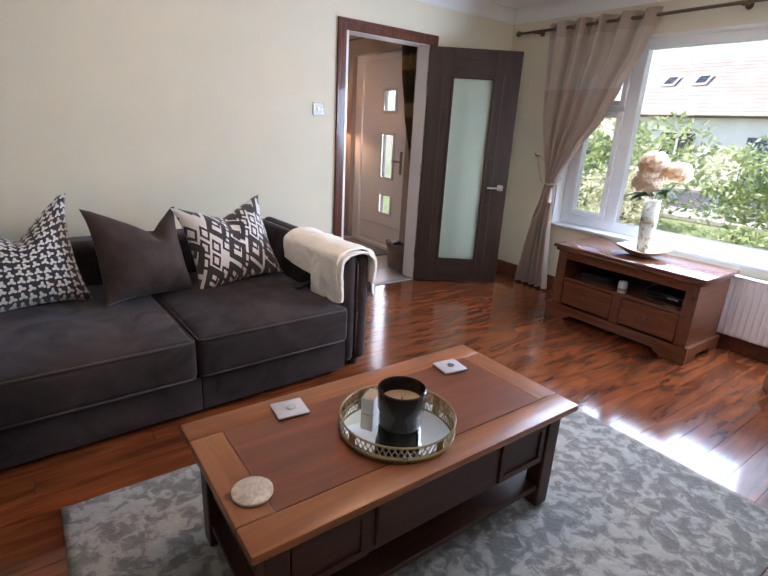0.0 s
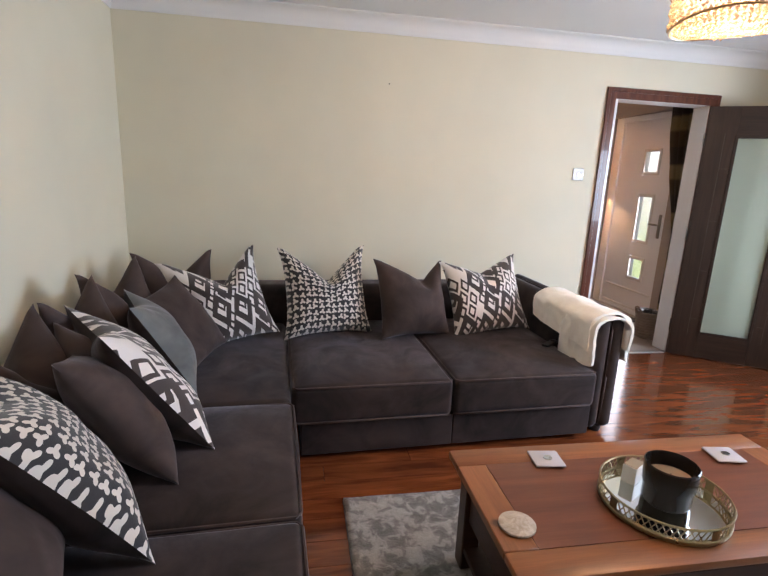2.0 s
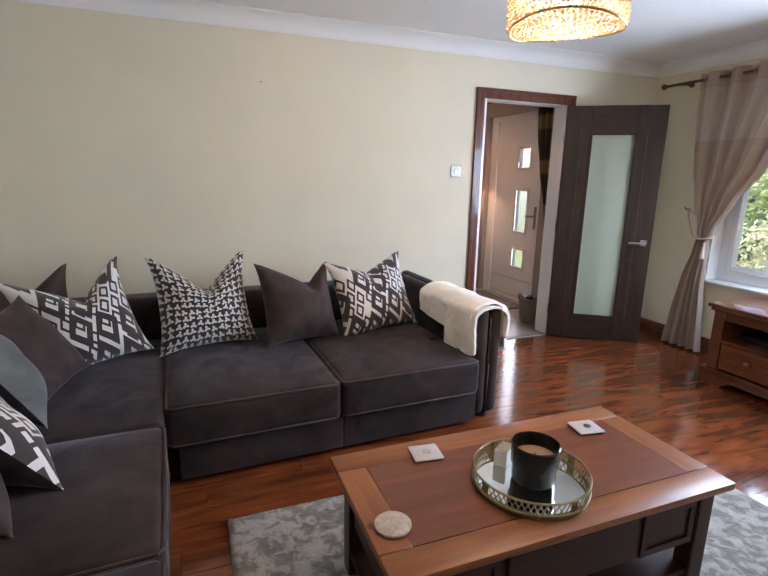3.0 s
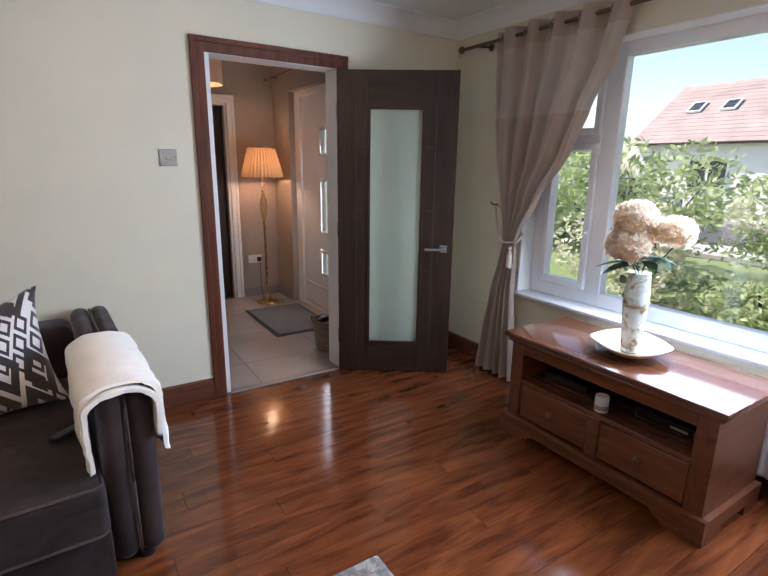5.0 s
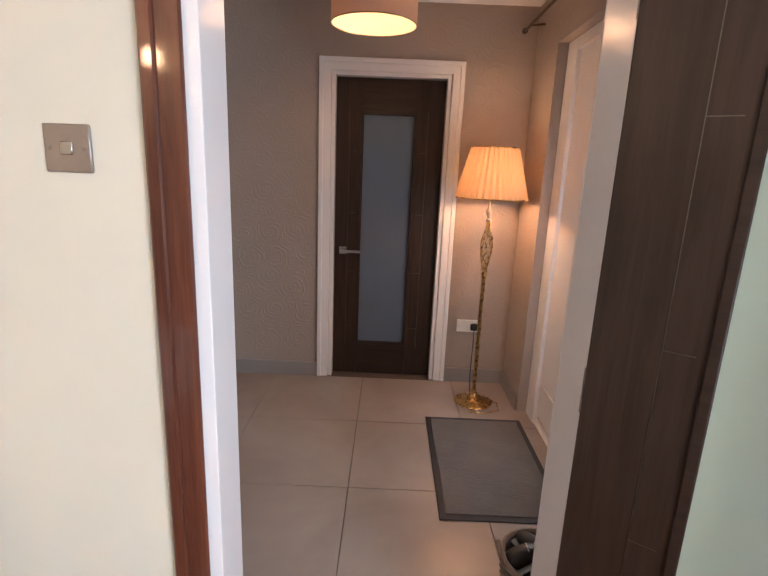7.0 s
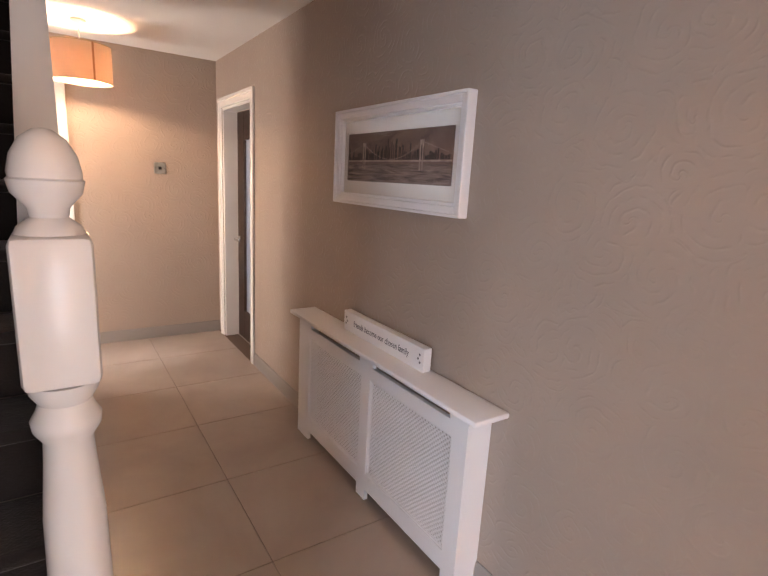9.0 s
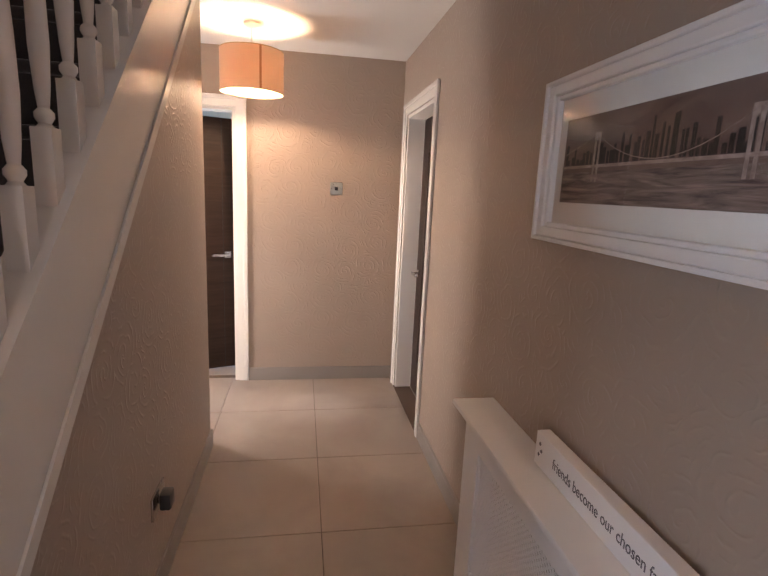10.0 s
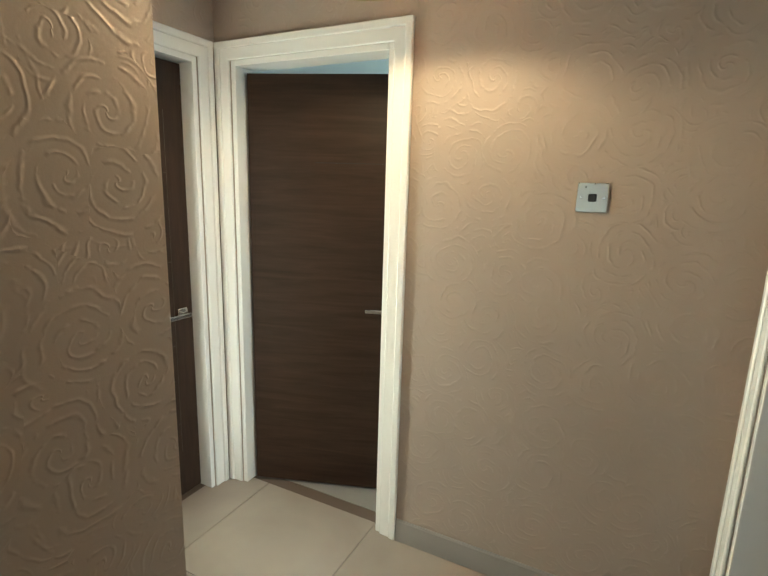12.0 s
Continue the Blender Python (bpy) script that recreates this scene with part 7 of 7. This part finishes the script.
def house(x, y, w, d, h, ridge, label, turn=0.0, skylights=0):
    t = thing("house", label, "house", pose(x, y, -0.3, 0, 0, turn))
    part("wall", B((0, d, -w / 2, w / 2, 0, h)), M["render_white"], t)
    for s, xx in ((0, -0.35), (1, d + 0.35)):
        bm = bmesh.new()
        a = [bm.verts.new(c) for c in ((xx, -w / 2 - 0.3, h - 0.12), (xx, w / 2 + 0.3, h - 0.12), (d / 2, w / 2 + 0.3, ridge), (d / 2, -w / 2 - 0.3, ridge))]
        bm.faces.new(a)
        bmesh.ops.solidify(bm, geom=bm.faces, thickness=0.12)
        rf = part("roof_slope", bm, M["roof"], t, "red-brown clay tile roof")
    for s in (-1, 1):
        bm = bmesh.new()
        a = [bm.verts.new(c) for c in ((0, s * w / 2, h), (d, s * w / 2, h), (d / 2, s * w / 2, ridge - 0.1))]
        bm.faces.new(a)
        bmesh.ops.solidify(bm, geom=bm.faces, thickness=0.1)
        part("gable", bm, M["render_white"], t)
    slope_len = math.hypot(d / 2 + 0.35, ridge - h + 0.12)
    pitch = math.degrees(math.atan2(ridge - h + 0.12, d / 2 + 0.35))
    n = 16
    for i in range(n):
        f = (i + 0.5) / n
        bx_ = -0.35 + (d / 2 + 0.35) * f
        bz_ = h - 0.12 + (ridge - h + 0.12) * f
        part("tile_course", B((-0.02, slope_len / n * 0.96, -w / 2 - 0.3, w / 2 + 0.3, 0.0, 0.035)), M["roof"], t, m=pose(bx_ - (d / 2 + 0.35) / n / 2, 0, bz_ - (ridge - h + 0.12) / n / 2 + 0.09, 0, -pitch + 1.5, 0))
    for k in range(skylights):
        yy = 3.63 + 1.46 * k
        f = 0.54
        m_ = pose(-0.35 + (d / 2 + 0.35) * f, yy, h - 0.12 + (ridge - h + 0.12) * f + 0.16, 0, -pitch, 0)
        sk_ = part("skylight", B((-0.42, 0.42, -0.32, 0.32, 0, 0.08)), M["upvc"], t, m=m_)
        part("pane", B((-0.34, 0.34, -0.24, 0.24, 0.081, 0.09)), M["dark_pane"], sk_)
    for yy in (-w / 4, w / 4):
        wn_ = part("window", B((-0.06, 0.02, yy - 0.8, yy + 0.8, 0.9, 2.2)), M["upvc"], t)
        for q in (-1, 1):
            part("pane", B((-0.075, -0.061, yy + q * 0.4 - 0.34, yy + q * 0.4 + 0.34, 0.98, 2.12)), M["dark_pane"], wn_)
    dr = part("door", B((-0.05, 0.02, -0.45, 0.45, 0, 2.05)), M["blue_paint"], t)


house(25, 4.7, 13, 8, 2.9, 5.75, "white bungalow with red tiled roof across the road", 0, 2)
house(25, -14, 12, 8, 2.6, 6.2, "white bungalow with red tiled roof across the road", 0, 2)
house(27, 27.5, 12, 8, 2.6, 6.0, "white bungalow with red tiled roof further along", 0, 0)
house(42, -3, 16, 9, 4.5, 8.6, "pale two-storey house with red roof beyond", 0, 0)

car = thing("car", "dark blue parked car on the road", "car", pose(17.4, 7.4, -0.27, 0, 0, 90))
bm = R(-2.05, 2.05, -0.85, 0.85, 0.28, 0.85, 0.16, n=4)
part("body", bm, M["blue_paint"], car)
bm = R(-1.35, 0.95, -0.74, 0.74, 0.80, 1.42, 0.2, n=4)
for v in bm.verts:
    if v.co.z > 1.0:
        v.co.x *= 0.80
        v.co.y *= 0.88
part("cabin", bm, M["dark_pane"], car)
for x in (-1.3, 1.3):
    for s in (-1, 1):
        wl = part("wheel", L([(0.20, -0.10), (0.31, -0.09), (0.32, 0.0), (0.31, 0.09), (0.20, 0.10)], 24, pose(x, s * 0.78, 0.32, 90, 0, 0)), M["mat_rubber"], car)
        part("rim", L([(0.0, -0.11), (0.2, -0.105), (0.2, 0.105), (0.0, 0.11)], 16, pose(x, s * 0.78, 0.32, 90, 0, 0)), M["chrome"], wl)
for s in (-1, 1):
    part("headlight", R(1.95, 2.06, s * 0.62 - 0.14, s * 0.62 + 0.14, 0.58, 0.72, 0.03, n=2), M["upvc"], car)
fence = thing("garden_fence", "low blue-green painted board fence by the path", "fence", pose(11.6, 0, -0.30))
for k in range(46):
    part("board", B((0, 0.02, 3.2 + k * 0.125, 3.2 + k * 0.125 + 0.115, 0.05, 0.85 + 0.01 * (k % 3)), bevel=0.003), M["green_paint"], fence)
for k in range(4):
    part("post", B((0.021, 0.09, 3.2 + k * 1.85, 3.28 + k * 1.85, 0, 0.95), bevel=0.004), M["green_paint"], fence)
part("rail", B((0.021, 0.055, 3.2, 8.9, 0.25, 0.32)), M["green_paint"], fence)
part("rail", B((0.021, 0.055, 3.2, 8.9, 0.62, 0.69)), M["green_paint"], fence)

# ---- floor pieces, last ----
lam = thing("floor_laminate", "glossy red-brown wood laminate floor", "floor", kind="structure")
PW, PL = 0.1255, 1.21
plank_meshes = {}


def plank_mesh(n):
    n = round(n, 3)
    if n not in plank_meshes:
        bm = bmesh.new()
        z = [(0.0, 0.0015), (0.0015, 0.0)]
        x0, x1, y0, y1 = 0.0006, n - 0.0006, 0.0006, PW - 0.0006
        lo = [bm.verts.new(c) for c in ((x0, y0, -0.009), (x1, y0, -0.009), (x1, y1, -0.009), (x0, y1, -0.009))]
        mi = [bm.verts.new(c) for c in ((x0, y0, -0.0012), (x1, y0, -0.0012), (x1, y1, -0.0012), (x0, y1, -0.0012))]
        b = 0.0005
        hi = [bm.verts.new(c) for c in ((x0 + b, y0 + b, 0), (x1 - b, y0 + b, 0), (x1 - b, y1 - b, 0), (x0 + b, y1 - b, 0))]
        for p, q in ((lo, mi), (mi, hi)):
            for i in range(4):
                bm.faces.new((p[i], p[(i + 1) % 4], q[(i + 1) % 4], q[i]))
        bm.faces.new(hi)
        plank_meshes[n] = mesh_of("plank", bm, M["laminate"])
    return plank_meshes[n]


rng = random.Random(5)
rows = int(4.6 / PW) + 1
for r in range(rows):
    y = -0.002 - (r + 1) * PW
    x = XL - (r * 0.437) % PL
    while x < XW:
        x0, x1 = max(x, XL), min(x + PL, XW)
        if x1 - x0 > 0.02:
            ob = new("plank", plank_mesh(x1 - x0))
            ob.parent = lam
            ob.matrix_basis = pose(x0, y, 0)
        x += PL

tiles = thing("floor_tiles", "large beige stone-look hall floor tiles", "floor", kind="structure")
TS = 0.613
tile_meshes = {}


def tile_mesh(w, d):
    key = (round(w, 3), round(d, 3))
    if key not in tile_meshes:
        bm = B((0.0018, w - 0.0018, 0.0018, d - 0.0018, -0.008, 0.0), bevel=0.0012)
        tile_meshes[key] = mesh_of("tile", bm, M["tile"])
    return tile_meshes[key]


for i in range(-10, 5):
    for j in range(-4, 4):
        x0, y0 = 2.413 + i * TS, 1.640 + j * TS
        a, b, c, d = max(x0, XE - 0.05), min(x0 + TS, XF + 0.08), max(y0, 0.032), min(y0 + TS, YH)
        if b - a < 0.03 or d - c < 0.03:
            continue
        if d <= 0.15 or c < 0.15:
            if not (a < 2.96 and b > 2.2) and c < 0.15:
                c = 0.15
            if d - c < 0.03:
                continue
        ob = new("tile", tile_mesh(b - a, d - c))
        ob.parent = tiles
        ob.matrix_basis = pose(a, c, 0)
